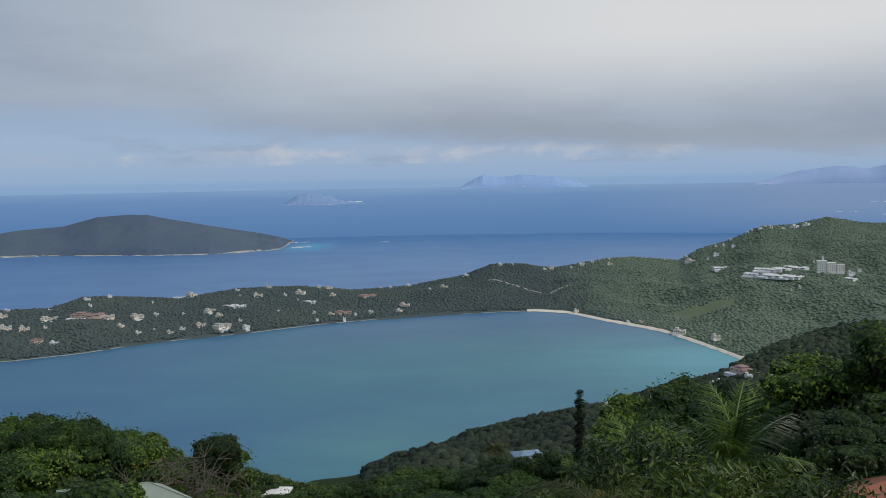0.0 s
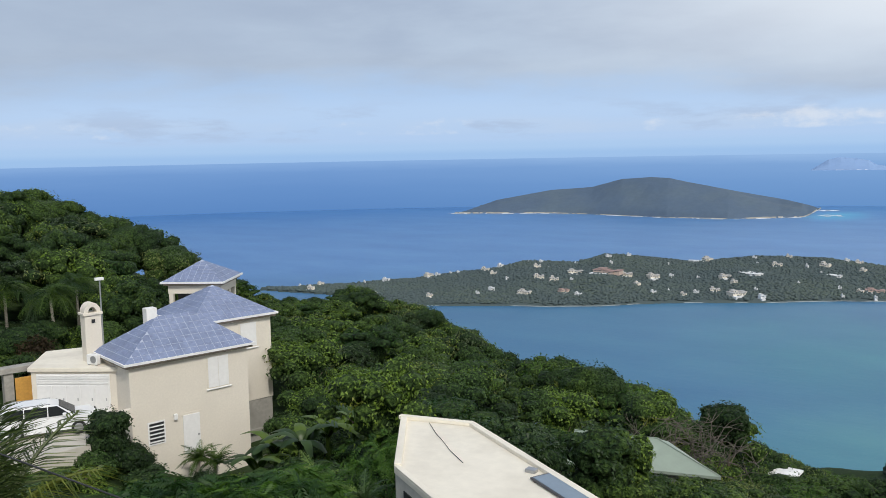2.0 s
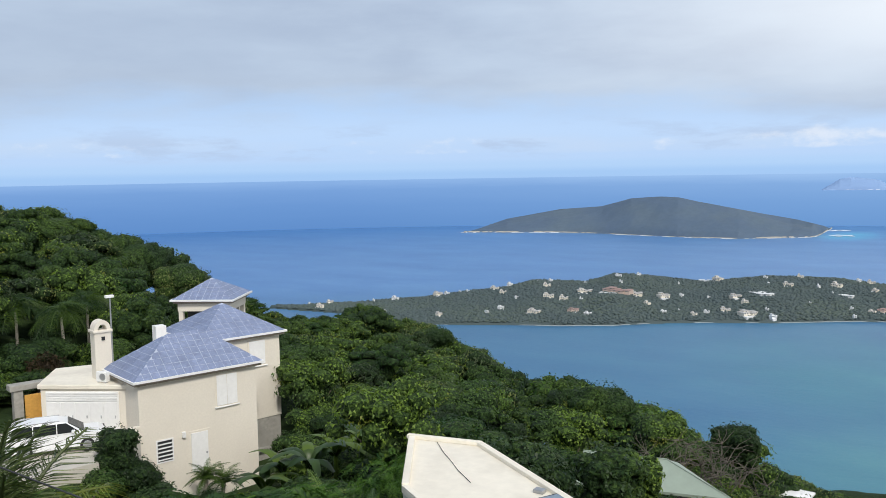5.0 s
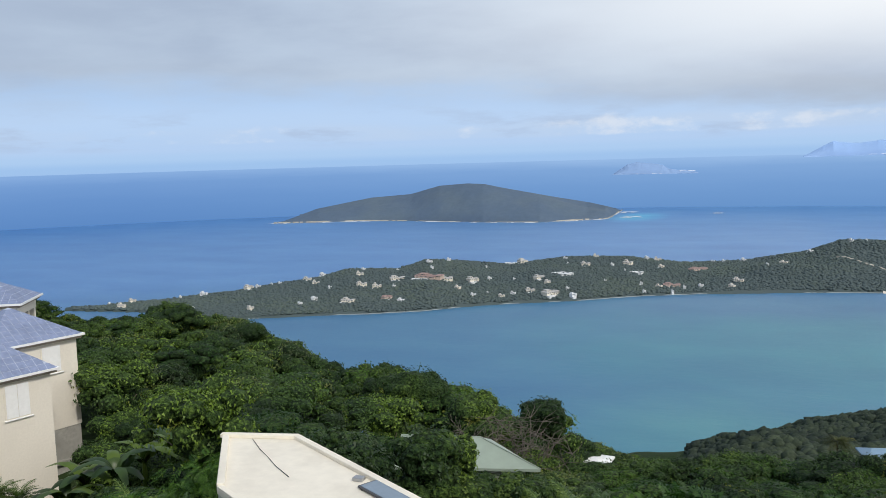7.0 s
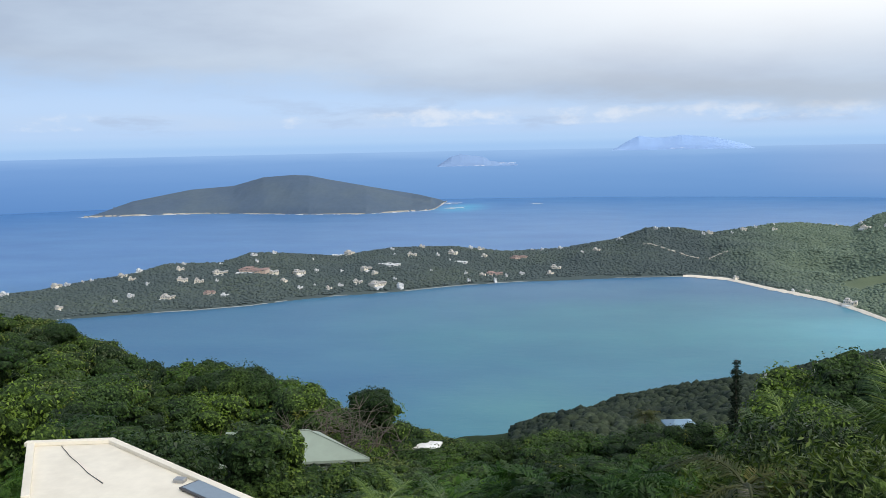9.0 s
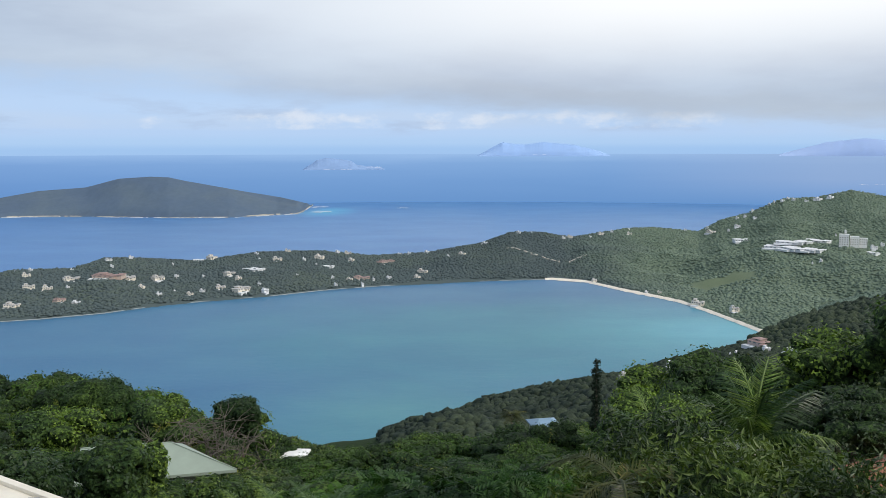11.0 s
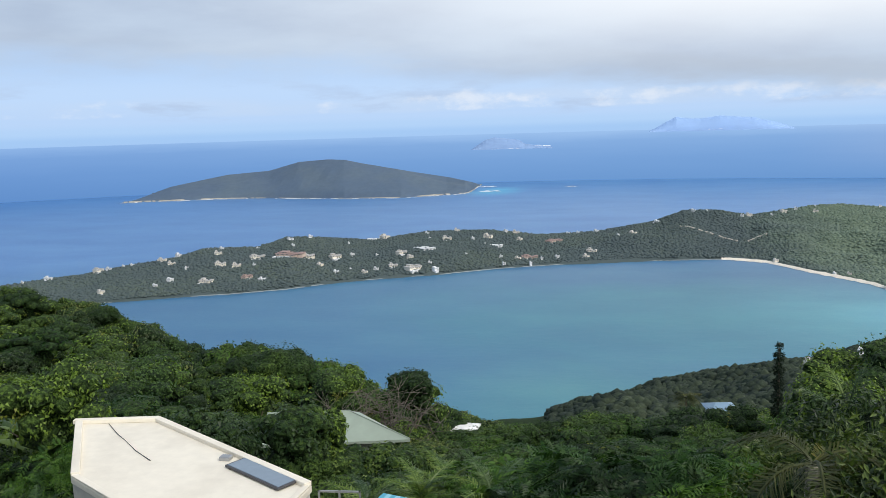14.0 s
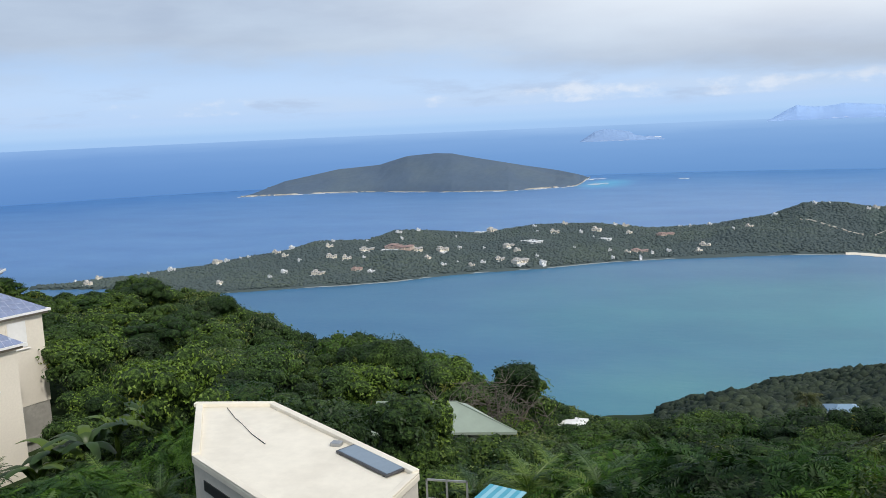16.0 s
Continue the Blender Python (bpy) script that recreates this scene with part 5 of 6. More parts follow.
def canopy(name, label, az, r, width, height, material, sub, seed):
    """Many crowns of a far wood in one mesh, each uneven and turned its own way."""
    rng = np.random.RandomState(seed)
    v0, f0 = ico(sub)
    f0 = f0[v0[f0][:, :, 2].mean(1) > -0.6]
    n = len(az)
    x, y = -np.sin(np.radians(az)) * r, np.cos(np.radians(az)) * r
    z = land(az, r)
    ang = rng.rand(n) * 2 * np.pi
    jit = 1 + rng.uniform(-0.28, 0.28, (n, len(v0)))
    v = v0[None] * jit[..., None]
    c, s = np.cos(ang)[:, None], np.sin(ang)[:, None]
    vx, vy = v[..., 0] * c - v[..., 1] * s, v[..., 0] * s + v[..., 1] * c
    P = np.stack([vx * width[:, None] + x[:, None], vy * width[:, None] + y[:, None], v[..., 2] * height[:, None] + (z + height * 0.35)[:, None]], -1)
    F = f0[None] + (np.arange(n) * len(v0))[:, None, None]
    ob = part(name, tri_mesh(name, P.reshape(-1, 3), F.reshape(-1, 3), sub == 1), material)
    return tagged(ob, label, "forest", kind="stuff")


def scatter(az0, az1, r0, r1, gap, seed):
    """Jittered places over a sector, closer together near the lookout (gap is a share of the distance)."""
    rng = np.random.RandomState(seed)
    out_a, out_r = [], []
    r = r0
    while r < r1:
        g = gap(r)
        k = max(1, int(radians(az1 - az0) * r / g))
        out_a.append(az0 + (np.arange(k) + rng.rand(k)) * (az1 - az0) / k)
        out_r.append(r + (rng.rand(k) - 0.5) * g)
        r += g * 0.8
    return np.concatenate(out_a), np.concatenate(out_r)


def woods():
    rng = np.random.RandomState(2)
    a, r = scatter(-34, 12, 120, 1500, lambda d: 3.2 + d * 0.0046, 21)
    shore = np.interp(a, HOME_SHORE[:, 0], HOME_SHORE[:, 1])
    ok = (r < shore - 4) & ((a < 6) | (r < 500))
    a, r = a[ok], r[ok]
    w = (2.0 + r * 0.0029) * rng.uniform(0.6, 1.3, len(a))
    h = w * rng.uniform(0.7, 1.05, len(a))
    for far, sub in ((False, 2), (True, 1)):
        k = (r > 210) == far
        canopy("forest", "dense green woods running down to the bay", a[k], r[k], w[k], h[k], M_FOREST, sub, 31)
    a, r = scatter(-31, 46, 1300, 2760, lambda d: 7.9, 22)
    o = np.interp(a, OUT_SHORE[:, 0], OUT_SHORE[:, 1])
    home = np.interp(a, HOME_SHORE[:, 0], HOME_SHORE[:, 1])
    c = np.interp(a, CREST[:, 0], CREST[:, 2])
    x, y = -np.sin(np.radians(a)) * r, np.cos(np.radians(a)) * r
    meadow = np.hypot(x - 548, (y - 1795) * 1.7) + ripple(x, y, 90, 8) * 28 < 62
    beach = np.where(a < -5.6, 24, 3.5)
    ok = (r > o + beach) & (r < c + 40) & ~meadow & ((a > -20.6) | (r > 1480)) & (land(a, r) > 2)
    a, r = a[ok], r[ok]
    w = rng.uniform(2.7, 5.2, len(a))
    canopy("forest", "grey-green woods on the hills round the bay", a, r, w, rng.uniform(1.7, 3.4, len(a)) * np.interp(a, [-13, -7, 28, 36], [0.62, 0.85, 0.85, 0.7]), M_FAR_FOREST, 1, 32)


woods()

# ---- nearby plants ----
L_TREE = leaf_surface("tree_leaf", (0.038, 0.076, 0.020), (0.088, 0.148, 0.038), (0.19, 0.20, 0.035), 0.5, 0.05)
L_DARK = leaf_surface("dark_tree_leaf", (0.018, 0.041, 0.014), (0.044, 0.082, 0.026), None, 0.45)
L_GREY = leaf_surface("grey_tree_leaf", (0.050, 0.072, 0.040), (0.10, 0.128, 0.075), None, 0.6)
L_FEATHER = leaf_surface("feathery_leaf", (0.013, 0.042, 0.011), (0.040, 0.092, 0.020), (0.08, 0.15, 0.025), 0.5, 0.04)
L_BUSH = leaf_surface("bush_leaf", (0.017, 0.040, 0.014), (0.075, 0.116, 0.046), (0.09, 0.12, 0.045), 0.46, 0.04, 0.2)
L_PALM = leaf_surface("palm_leaf", (0.020, 0.052, 0.017), (0.098, 0.155, 0.060), (0.13, 0.14, 0.05), 0.38, 0.02, 0.3)
L_SUNNY_PALM = leaf_surface("sunny_palm_leaf", (0.030, 0.052, 0.016), (0.125, 0.155, 0.055), None, 0.4, gloss=0.3)
L_AGED_PALM = leaf_surface("ageing_palm_leaf", (0.048, 0.062, 0.022), (0.115, 0.118, 0.045), None, 0.45)
L_BANANA = leaf_surface("banana_leaf", (0.030, 0.062, 0.018), (0.065, 0.105, 0.038), None, 0.35)
L_INNER = inner_foliage()
L_LANCE = leaf_surface("lance_leaf", (0.013, 0.030, 0.010), (0.055, 0.088, 0.030), None, 0.42, gloss=0.3)
L_PINE = leaf_surface("pine_needle", (0.008, 0.018, 0.010), (0.020, 0.036, 0.020), None, 0.6)
L_RED = leaf_surface("rusty_leaf", (0.060, 0.034, 0.020), (0.12, 0.068, 0.034), None, 0.6)


def leaf_cloud(rng, lobes, count, length, width, droop=0.25, rise=0.6, flat_leaf=0.5, inner=0.55, simple=False):
    """Leaves over several rounded lobes; lobe: centre and half-axes. Returns points and quads."""
    size = np.array([(l[3] * l[4] + l[3] * l[5] + l[4] * l[5]) for l in lobes])
    pick = rng.choice(len(lobes), count, p=size / size.sum())
    lob = np.array(lobes)[pick]
    d = rng.normal(size=(count, 3))
    d[:, 2] = d[:, 2] * 0.9 + rise * 0.5
    d /= np.linalg.norm(d, axis=1)[:, None]
    depth = inner + (1 - inner) * rng.rand(count) ** 0.5
    lump = 1 + 0.14 * np.sin(d[:, 0] * 7 + lob[:, 0] * 3) * np.sin(d[:, 1] * 6 + 1) + 0.10 * np.sin(d[:, 2] * 9 + lob[:, 1] * 5)
    p = lob[:, :3] + d * lob[:, 3:6] * (depth * lump)[:, None]
    nrm = d * (1 - flat_leaf) + np.array([0, 0, 1.0]) * flat_leaf + rng.normal(size=(count, 3)) * 0.38
    nrm /= np.linalg.norm(nrm, axis=1)[:, None]
    out = d + rng.normal(size=(count, 3)) * 0.8
    out[:, 2] -= droop * 2
    t = out - nrm * (out * nrm).sum(1)[:, None]
    t /= np.linalg.norm(t, axis=1)[:, None] + 1e-9
    b = np.cross(nrm, t)
    L = length * rng.uniform(0.65, 1.25, count)[:, None]
    W = width * rng.uniform(0.7, 1.2, count)[:, None]
    mid = p + t * L * 0.45
    fold = nrm * W * 0.25
    tip = p + t * L - np.array([0, 0, 1.0]) * L * droop * 0.4
    if simple:
        low = p + t * L * 0.15
        return np.stack([low + b * W * 0.55 + fold, tip, low - b * W * 0.55 + fold], 1).reshape(-1, 3), np.arange(count * 3).reshape(-1, 3)
    verts = np.stack([p, mid + b * W * 0.5 + fold, tip, mid - b * W * 0.5 + fold], 1).reshape(-1, 3)
    return verts, np.arange(count * 4).reshape(-1, 4)


def trunk_mesh(rng, height, radius, forks, spread, start=0.45):
    """A tapered trunk that bends a little, with limbs that reach into the crown."""
    pts = [(0, 0, -1.0)]
    x = y = 0.0
    for i in range(5):
        pts.append((x, y, height * i / 4 * 0.75))
        x, y = x + rng.uniform(-0.12, 0.12), y + rng.uniform(-0.12, 0.12)
    pieces = [tube(pts, [radius * 1.3] + [radius * (1.1 - 0.16 * i) for i in range(5)], 7)]
    for k in range(forks):
        a = 2 * math.pi * k / forks + rng.uniform(-0.4, 0.4)
        z0 = height * rng.uniform(start - 0.1, 0.5)
        s = spread * rng.uniform(0.6, 1.0)
        base = Vector((0, 0, z0))
        top = Vector((math.cos(a) * s, math.sin(a) * s, z0 + height * rng.uniform(0.12, 0.24)))
        m = base.lerp(top, 0.5) + Vector((rng.uniform(-0.15, 0.15), rng.uniform(-0.15, 0.15), -0.12))
        pieces.append(tube([base, m, top], [radius * 0.55, radius * 0.4, radius * 0.15], 5))
    v, f = join(pieces)
    return mesh_of("trunk", v, f, True)


def crown_cores(rng, lobes, share=0.74, fine=1):
    """Rough inner bodies of the lobes, so that a crown is not seen through; as quads."""
    v0, f0 = ico(fine)
    verts, faces = [], []
    for l in lobes:
        v = v0 * (1 + rng.uniform(-0.16, 0.16, (len(v0), 1))) * np.array(l[3:6]) * share + np.array(l[:3])
        k = len(verts) * len(v0)
        verts.append(v)
        faces.append(np.concatenate([f0, f0[:, 2:]], 1) + k)
    return np.concatenate(verts), np.concatenate(faces)


def crown_mesh(rng, lobes, count, length, width, droop, top, cores=True, flat_leaf=0.35, share=0.66, simple=True, fine=2):
    v, f = leaf_cloud(rng, lobes, count, length, width, droop, flat_leaf=flat_leaf, inner=0.80, simple=simple)
    if cores:
        cv, cf = crown_cores(rng, lobes, share, fine)
        tri = cf[:, :3] + len(v)
        v = np.concatenate([v, cv])
        quads = [tuple(q) for q in f] + [tuple(q) for q in tri]
    else:
        quads = [tuple(q) for q in f]
    v[:, 2] *= top / v[:, 2].max()
    return v, quads


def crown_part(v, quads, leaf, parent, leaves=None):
    """The crown as one mesh: leaves, and twigs and leaves inside, coloured dark for shade."""
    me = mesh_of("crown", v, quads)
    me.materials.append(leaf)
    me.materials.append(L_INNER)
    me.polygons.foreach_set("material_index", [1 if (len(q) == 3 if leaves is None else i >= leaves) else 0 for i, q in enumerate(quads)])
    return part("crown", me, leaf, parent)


def spray_cloud(rng, lobes, sprays, length, pairs=6):
    """Feather-shaped compound leaves over the lobes: pairs of leaflets along a drooping stalk."""
    v, f = leaf_cloud(rng, lobes, sprays, length, length * 0.3, 0.5, flat_leaf=0.75, inner=0.8)
    q = v.reshape(-1, 4, 3)
    base, tip, side = q[:, 0], q[:, 2], q[:, 1] - q[:, 3]
    side /= np.linalg.norm(side, axis=1)[:, None] + 1e-9
    along = tip - base
    verts = []
    for k in range(pairs):
        s = (k + 0.6) / pairs
        p = base + along * s - np.array([0, 0, 1.0]) * length * 0.22 * s ** 2
        w = length * 0.34 * math.sin(math.pi * (0.18 + 0.72 * s))
        for sg in (-1, 1):
            out = side * sg * w + along * 0.16
            mid = p + out * 0.5
            wide = along * 0.062
            end = p + out - np.array([0, 0, 1.0]) * w * 0.25
            verts.append(np.stack([p, mid + wide, end, mid - wide], 1))
    V = np.stack(verts, 1).reshape(-1, 3)
    return V, np.arange(len(V)).reshape(-1, 4)


def tree_lobes(rng, lobes_n, radius, height, flatness):
    """Lumps of foliage over a dome, with lower skirts."""
    lobes = [(0, 0, height * 0.58, radius * 0.62, radius * 0.62, height * 0.25)]
    for k in range(lobes_n):
        a = 2.4 * k + rng.uniform(-0.3, 0.3)
        share = math.sqrt((k + 0.5) / lobes_n) * rng.uniform(0.85, 1.05)
        d = radius * 0.82 * min(share, 1.0)
        dome = math.sqrt(max(1 - (d / radius) ** 2, 0.05))
        zz = height * (0.36 + 0.50 * dome * rng.uniform(0.72, 1.05))
        q = radius * rng.uniform(0.20, 0.36)
        lobes.append((math.cos(a) * d, math.sin(a) * d, zz, q, q, q * flatness * rng.uniform(0.8, 1.15)))
    return lobes


def tree_kind(seed, leaf, length, width, count, label, lobes_n=9, radius=2.6, height=6.0, flatness=0.75, bark=None, droop=0.25):
    """A broadleaf tree, standing at the origin, to be copied."""
    rng = np.random.RandomState(seed)
    t = thing("tree", label, "tree", group="trees on the slope")
    part("trunk", trunk_mesh(rng, height, 0.13, 5, radius * 0.6), bark or M_BARK, t)
    lobes = tree_lobes(rng, lobes_n, radius, height, flatness)
    if seed == 8:
        v, f = spray_cloud(rng, lobes, 640, 0.52)
        f = [tuple(q) for q in f]
        v[:, 2] *= height / v[:, 2].max()
    else:
        v, f = crown_mesh(rng, lobes, count, length, width, droop, height, share=0.6 if seed in (6, 7) else 0.84, fine=1)
    crown_part(v, f, leaf, t, len(f) if seed == 8 else count)
    return t


SKYLINE = np.array([(-40, -9.5, 40), (-30, -9.7, 40), (-27.5, -10.6, 40), (-25.6, -11.4, 41), (-23.8, -12.2, 42), (-21.5, -13.6, 44), (-16, -14.6, 46), (-13, -15.3, 46), (-11, -15.5, 48), (-9.4, -16.4, 50), (-7.4, -18.4, 50), (-5, -18.9, 50),
                    (-1, -19.2, 55), (4.5, -19.9, 55), (8, -19.8, 58), (11, -19.2, 58), (14, -17.9, 60), (17.5, -17.4, 60), (19, -16.8, 62), (22.3, -15.4, 66), (26.4, -13.8, 76), (29.5, -14.0, 88),
                    (33.3, -11.9, 98), (36, -10.4, 104)])
SKYLINE_2 = np.array([(36, -10.4, 104), (38.5, -9.6, 108), (40.2, -8.9, 110), (41.5, -9.5, 108), (44, -9.6, 100), (46, -9.2, 95), (49, -7.6, 92), (51, -6.5, 92), (52.3, -4.8, 92), (54.2, -4.4, 95), (56.8, -3.2, 98),
                      (59.7, -1.8, 104), (61.5, -2.0, 106), (65.6, -0.9, 108), (68.3, -0.5, 110), (71.5, 0.9, 110), (72.3, 2.4, 110), (75, 2.6, 110), (90, 4, 110)])
SKY_ALL = np.concatenate([SKYLINE, SKYLINE_2[1:]])
HOUSE_XY = HOUSE_AT @ Vector((-3.0, 5.0, 0))


def top_limit(az, r):
    """The lowest of the limits over a crown's width."""
    half = math.degrees(1.1 / r)
    return min(sight_limit(az - half, r), sight_limit(az - half / 2, r), sight_limit(az, r), sight_limit(az + half / 2, r), sight_limit(az + half, r))


def sight_limit(az, r):
    """The steepest line of sight that a plant's top may reach, in degrees."""
    el = float(np.interp(az, SKY_ALL[:, 0], SKY_ALL[:, 1]))
    rs = float(np.interp(az, SKY_ALL[:, 0], SKY_ALL[:, 2]))
    if r < rs * 0.85:
        el -= 0.5 + 1.2 * (1 - r / rs)
    if 44.3 < az < 56.5 and r < 46:
        el = min(el, -20.2)
    elif 56.5 <= az < 63.5 and r < 47:
        el = min(el, -17.4)
    elif 63.5 <= az and r < 45:
        el = min(el, -12.5 - 0.25 * (45 - r) * 0.5)
    elif 44.3 < az < 63 and r < 66:
        el = min(el, -11.5)
    if 14.6 < az < 40.5 and r < 30:
        el = min(el, -26.5)
    if 13.6 < az < 24.6 and r < 35.5:
        el = min(el, -21.4)
    if az < -10.5 and r < 27:
        el = min(el, -18.4)
    if az < -21.5 and r < 34:
        el = min(el, -18.6)
    if -9.6 < az < 14 and r < 32:
        el = min(el, -20.4 + 0.2 * math.sin(az))
    if -9.5 < az < -2.5 and r < 92:
        el = min(el, -18.5)
    if 8.8 < az < 14.2 and r < 66:
        el = min(el, -20.1)
    return el


def in_the_way(x, y, margin=1.6):
    if (Vector((x, y)) - HOUSE_XY.xy).length < 6.2 + margin:
        return True
    q = HOUSE_AT.inverted() @ Vector((x, y, 285))
    if -17.5 < q.x < 5.0 and -5.2 < q.y < 9.5 or (1 < q.x < 7 and 8 < q.y < 15):
        return True
    if math.hypot(x + 11.4, y - 17.3) < 4.6 + margin:
        return True
    if abs(x + 13.2) < 3.9 + margin and abs(y - 35.4) < 2.6 + margin:
        return True
    return math.hypot(x, y) < 9


def near_trees():
    rng = random.Random(12)
    specs = [
        (1, L_TREE, 0.155, 0.105, 2700, "broadleaf tree with a dense mid-green crown", 21, 2.6, 6.0, 0.75),
        (2, L_TREE, 0.15, 0.10, 2800, "broadleaf tree with a dense mid-green crown", 24, 2.8, 6.4, 0.7),
        (3, L_DARK, 0.155, 0.10, 2700, "dark-leaved broadleaf tree with a full crown", 20, 2.5, 6.2, 0.85),
        (4, L_GREY, 0.17, 0.09, 2700, "grey-green tree with a loose layered crown", 22, 2.7, 5.8, 0.6),
        (5, L_FEATHER, 0.24, 0.075, 2600, "spreading tree with feathery green leaves", 20, 2.9, 5.4, 0.45),
        (6, L_BUSH, 0.17, 0.066, 3200, "tall bush with narrow glossy leaves", 18, 2.2, 5.2, 0.9),
        (7, L_BUSH, 0.16, 0.074, 3200, "tall bush with oval glossy leaves", 18, 2.0, 5.0, 0.9),
        (8, L_FEATHER, 0.34, 0.085, 4600, "spreading tree with feathery green leaves", 18, 2.9, 5.0, 0.45)]
    kinds = [tree_kind(*q, droop=0.5 if q[0] in (5, 8) else 0.25) for q in specs]
    heights = [q[8] for q in specs]
    used, merged = set(), {}
    a, r = scatter(-33, 80, 14, 128, lambda d: 2.5 + d * 0.028, 77)
    spots = [(float(az), float(d)) for az, d in zip(a, r)]
    a, r = scatter(54, 74, 57, 84, lambda d: 4.2, 78)
    spots += [(float(az), float(d)) for az, d in zip(a, r)]
    a, r = scatter(62.8, 79, 34, 62, lambda d: 2.7, 79)
    low = len(spots)
    spots += [(float(az), float(d)) for az, d in zip(a, r)]
    a, r = scatter(56.5, 64, 56, 65, lambda d: 2.4, 80)
    spots += [(float(az), float(d)) for az, d in zip(a, r)]
    low_end = len(spots)
    # ridge trees follow the skyline closely
    az = -24.0
    while az < 78:
        rs = float(np.interp(az, SKY_ALL[:, 0], SKY_ALL[:, 2]))
        spots.append((az + rng.uniform(-0.3, 0.3), rs * rng.uniform(0.98, 1.02)))
        az += math.degrees(2.8 / rs)
    plants = []
    for i, (az, d) in enumerate(spots):
        rs = float(np.interp(az, SKY_ALL[:, 0], SKY_ALL[:, 2]))
        if d > rs * 1.08 and not (-9 < az < 20 and d < 128):
            continue
        if az > 13 and d < 29:
            continue
        x, y = plan(az, d)
        if in_the_way(x, y):
            continue
        g = ground_at(x, y)
        ridge = abs(d - rs) < rs * 0.05
        room = EYE + d * math.tan(radians((sight_limit if ridge and d > 40 else top_limit)(az, d))) - g
        if d < 33:
            room = EYE + (d + 0.6) * math.tan(radians(top_limit(az, d))) - g
        want = room - abs(rng.gauss(0, 0.25)) if ridge else rng.uniform(3.6, 6.8)
        if d < 33 and az < -7:
            want = room * rng.uniform(0.8, 1.0)
        if low <= i < low_end:
            want = rng.uniform(1.2, 2.6)
        hgt = min(want, room, 9.5)
        if ridge and d > 40:
            hgt = hgt * 1.05 + 0.35
        if hgt < 0.9:
            continue
        if d < 33:
            k = rng.choice((5, 5, 6, 6)) if az < -7 else (7 if az < 12 else rng.choice((5, 6, 7)))
        elif -8 < az < 10:
            k = rng.choice((4, 4, 0, 1))
        elif az > 48:
            # more dark-leaved trees here stand in for the shade on this hillside
            k = rng.choice((0, 1, 2, 2, 2, 2, 3, 4))
        else:
            k = rng.choice((0, 0, 1, 1, 2, 2, 3, 4))
        s = hgt / heights[k]
        wide = min(max(s, 0.55) * rng.uniform(0.95, 1.2), 1.35)
        m = pose(x, y, g - 0.1, rng.uniform(-4, 4), rng.uniform(-4, 4), rng.uniform(0, 360)) @ Matrix.Diagonal((wide, wide, s, 1))
        plants.append((d, k, m))
    plants.sort(key=lambda p: p[0])
    for i, (d, k, m) in enumerate(plants):
        if k not in used:
            used.add(k)
            kinds[k].matrix_basis = m
        elif i < 280:
            copy_thing(kinds[k], m)
        else:
            merged.setdefault(min(k, 4), []).append(m)
    # the trees farther up and down the slope, each kind's crowns in one mesh
    for k, places in merged.items():
        _, leaf, length, width, count, label, ln, rad, hgt, flatness = specs[k]
        rng2 = np.random.RandomState(90 + k)
        shapes = []
        for _ in range(3):
            lobes = tree_lobes(rng2, ln, rad, hgt, flatness)
            v, f = leaf_cloud(rng2, lobes, 1250, length * 1.3, width * 1.35, 0.25, flat_leaf=0.35, inner=0.80, simple=True)
            cv, cf = crown_cores(rng2, lobes, 0.86)
            leaves = len(f)
            v, f = np.concatenate([v, cv]), np.concatenate([f, cf[:, :3] + len(v)])
            v[:, 2] *= hgt / v[:, 2].max()
            shapes.append((v, f, leaves))
        V, F, C, base = [], [], [], 0
        for i, m in enumerate(places):
            v, f, leaves = shapes[i % 3]
            mm = np.array(m)
            V.append(v @ mm[:3, :3].T + mm[:3, 3])
            F.append(f[:leaves] + base)
            C.append(f[leaves:] + base)
            base += len(v)
        V = np.concatenate(V)
        ob = part("woodland", tri_mesh("woodland", V, np.concatenate(F)), leaf)
        tagged(ob, "dense mixed woodland crowns on the steep slope", "woodland", kind="stuff")
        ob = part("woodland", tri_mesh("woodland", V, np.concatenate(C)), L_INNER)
        tagged(ob, "shaded inner foliage of the woodland", "woodland", kind="stuff")


near_trees()


def round_tree(az, top_el, r, half_w, label, leaf, seed, count=2600, size=1.0):
    """A single tree that stands out on the skyline."""
    rng = np.random.RandomState(seed)
    x, y = plan(az, r)
    g = ground_at(x, y)
    hgt = EYE + r * math.tan(radians(top_el)) - g
    t = thing("tree", label, "tree", pose(x, y, g - 0.1))
    part("trunk", trunk_mesh(rng, hgt, 0.16, 5, half_w * 0.6), M_BARK, t)
    zc = hgt - half_w * 0.85
    lobes = [(0, 0, zc, half_w * 0.8, half_w * 0.8, half_w * 0.75)]
    for k in range(17):
        a, e = rng.uniform(0, 6.28), rng.uniform(-0.6, 1.0)
        s = half_w * rng.uniform(0.24, 0.44)
        lobes.append((math.cos(a) * half_w * 0.66, math.sin(a) * half_w * 0.66, zc + e * half_w * 0.42, s, s, s * 0.8))
    z = zc - half_w * 0.7
    while size < 1 and z > 0.3:
        for k in range(4):
            a = 1.57 * k + z
            lobes.append((math.cos(a) * half_w * 0.5, math.sin(a) * half_w * 0.5, z, half_w * 0.5, half_w * 0.5, half_w * 0.5))
        z -= half_w * 0.75
    v, f = crown_mesh(rng, lobes, count, 0.19 * size ** 0.5, 0.12 * size ** 0.5, 0.2, hgt, share=0.84)
    crown_part(v, f, leaf, t, count)


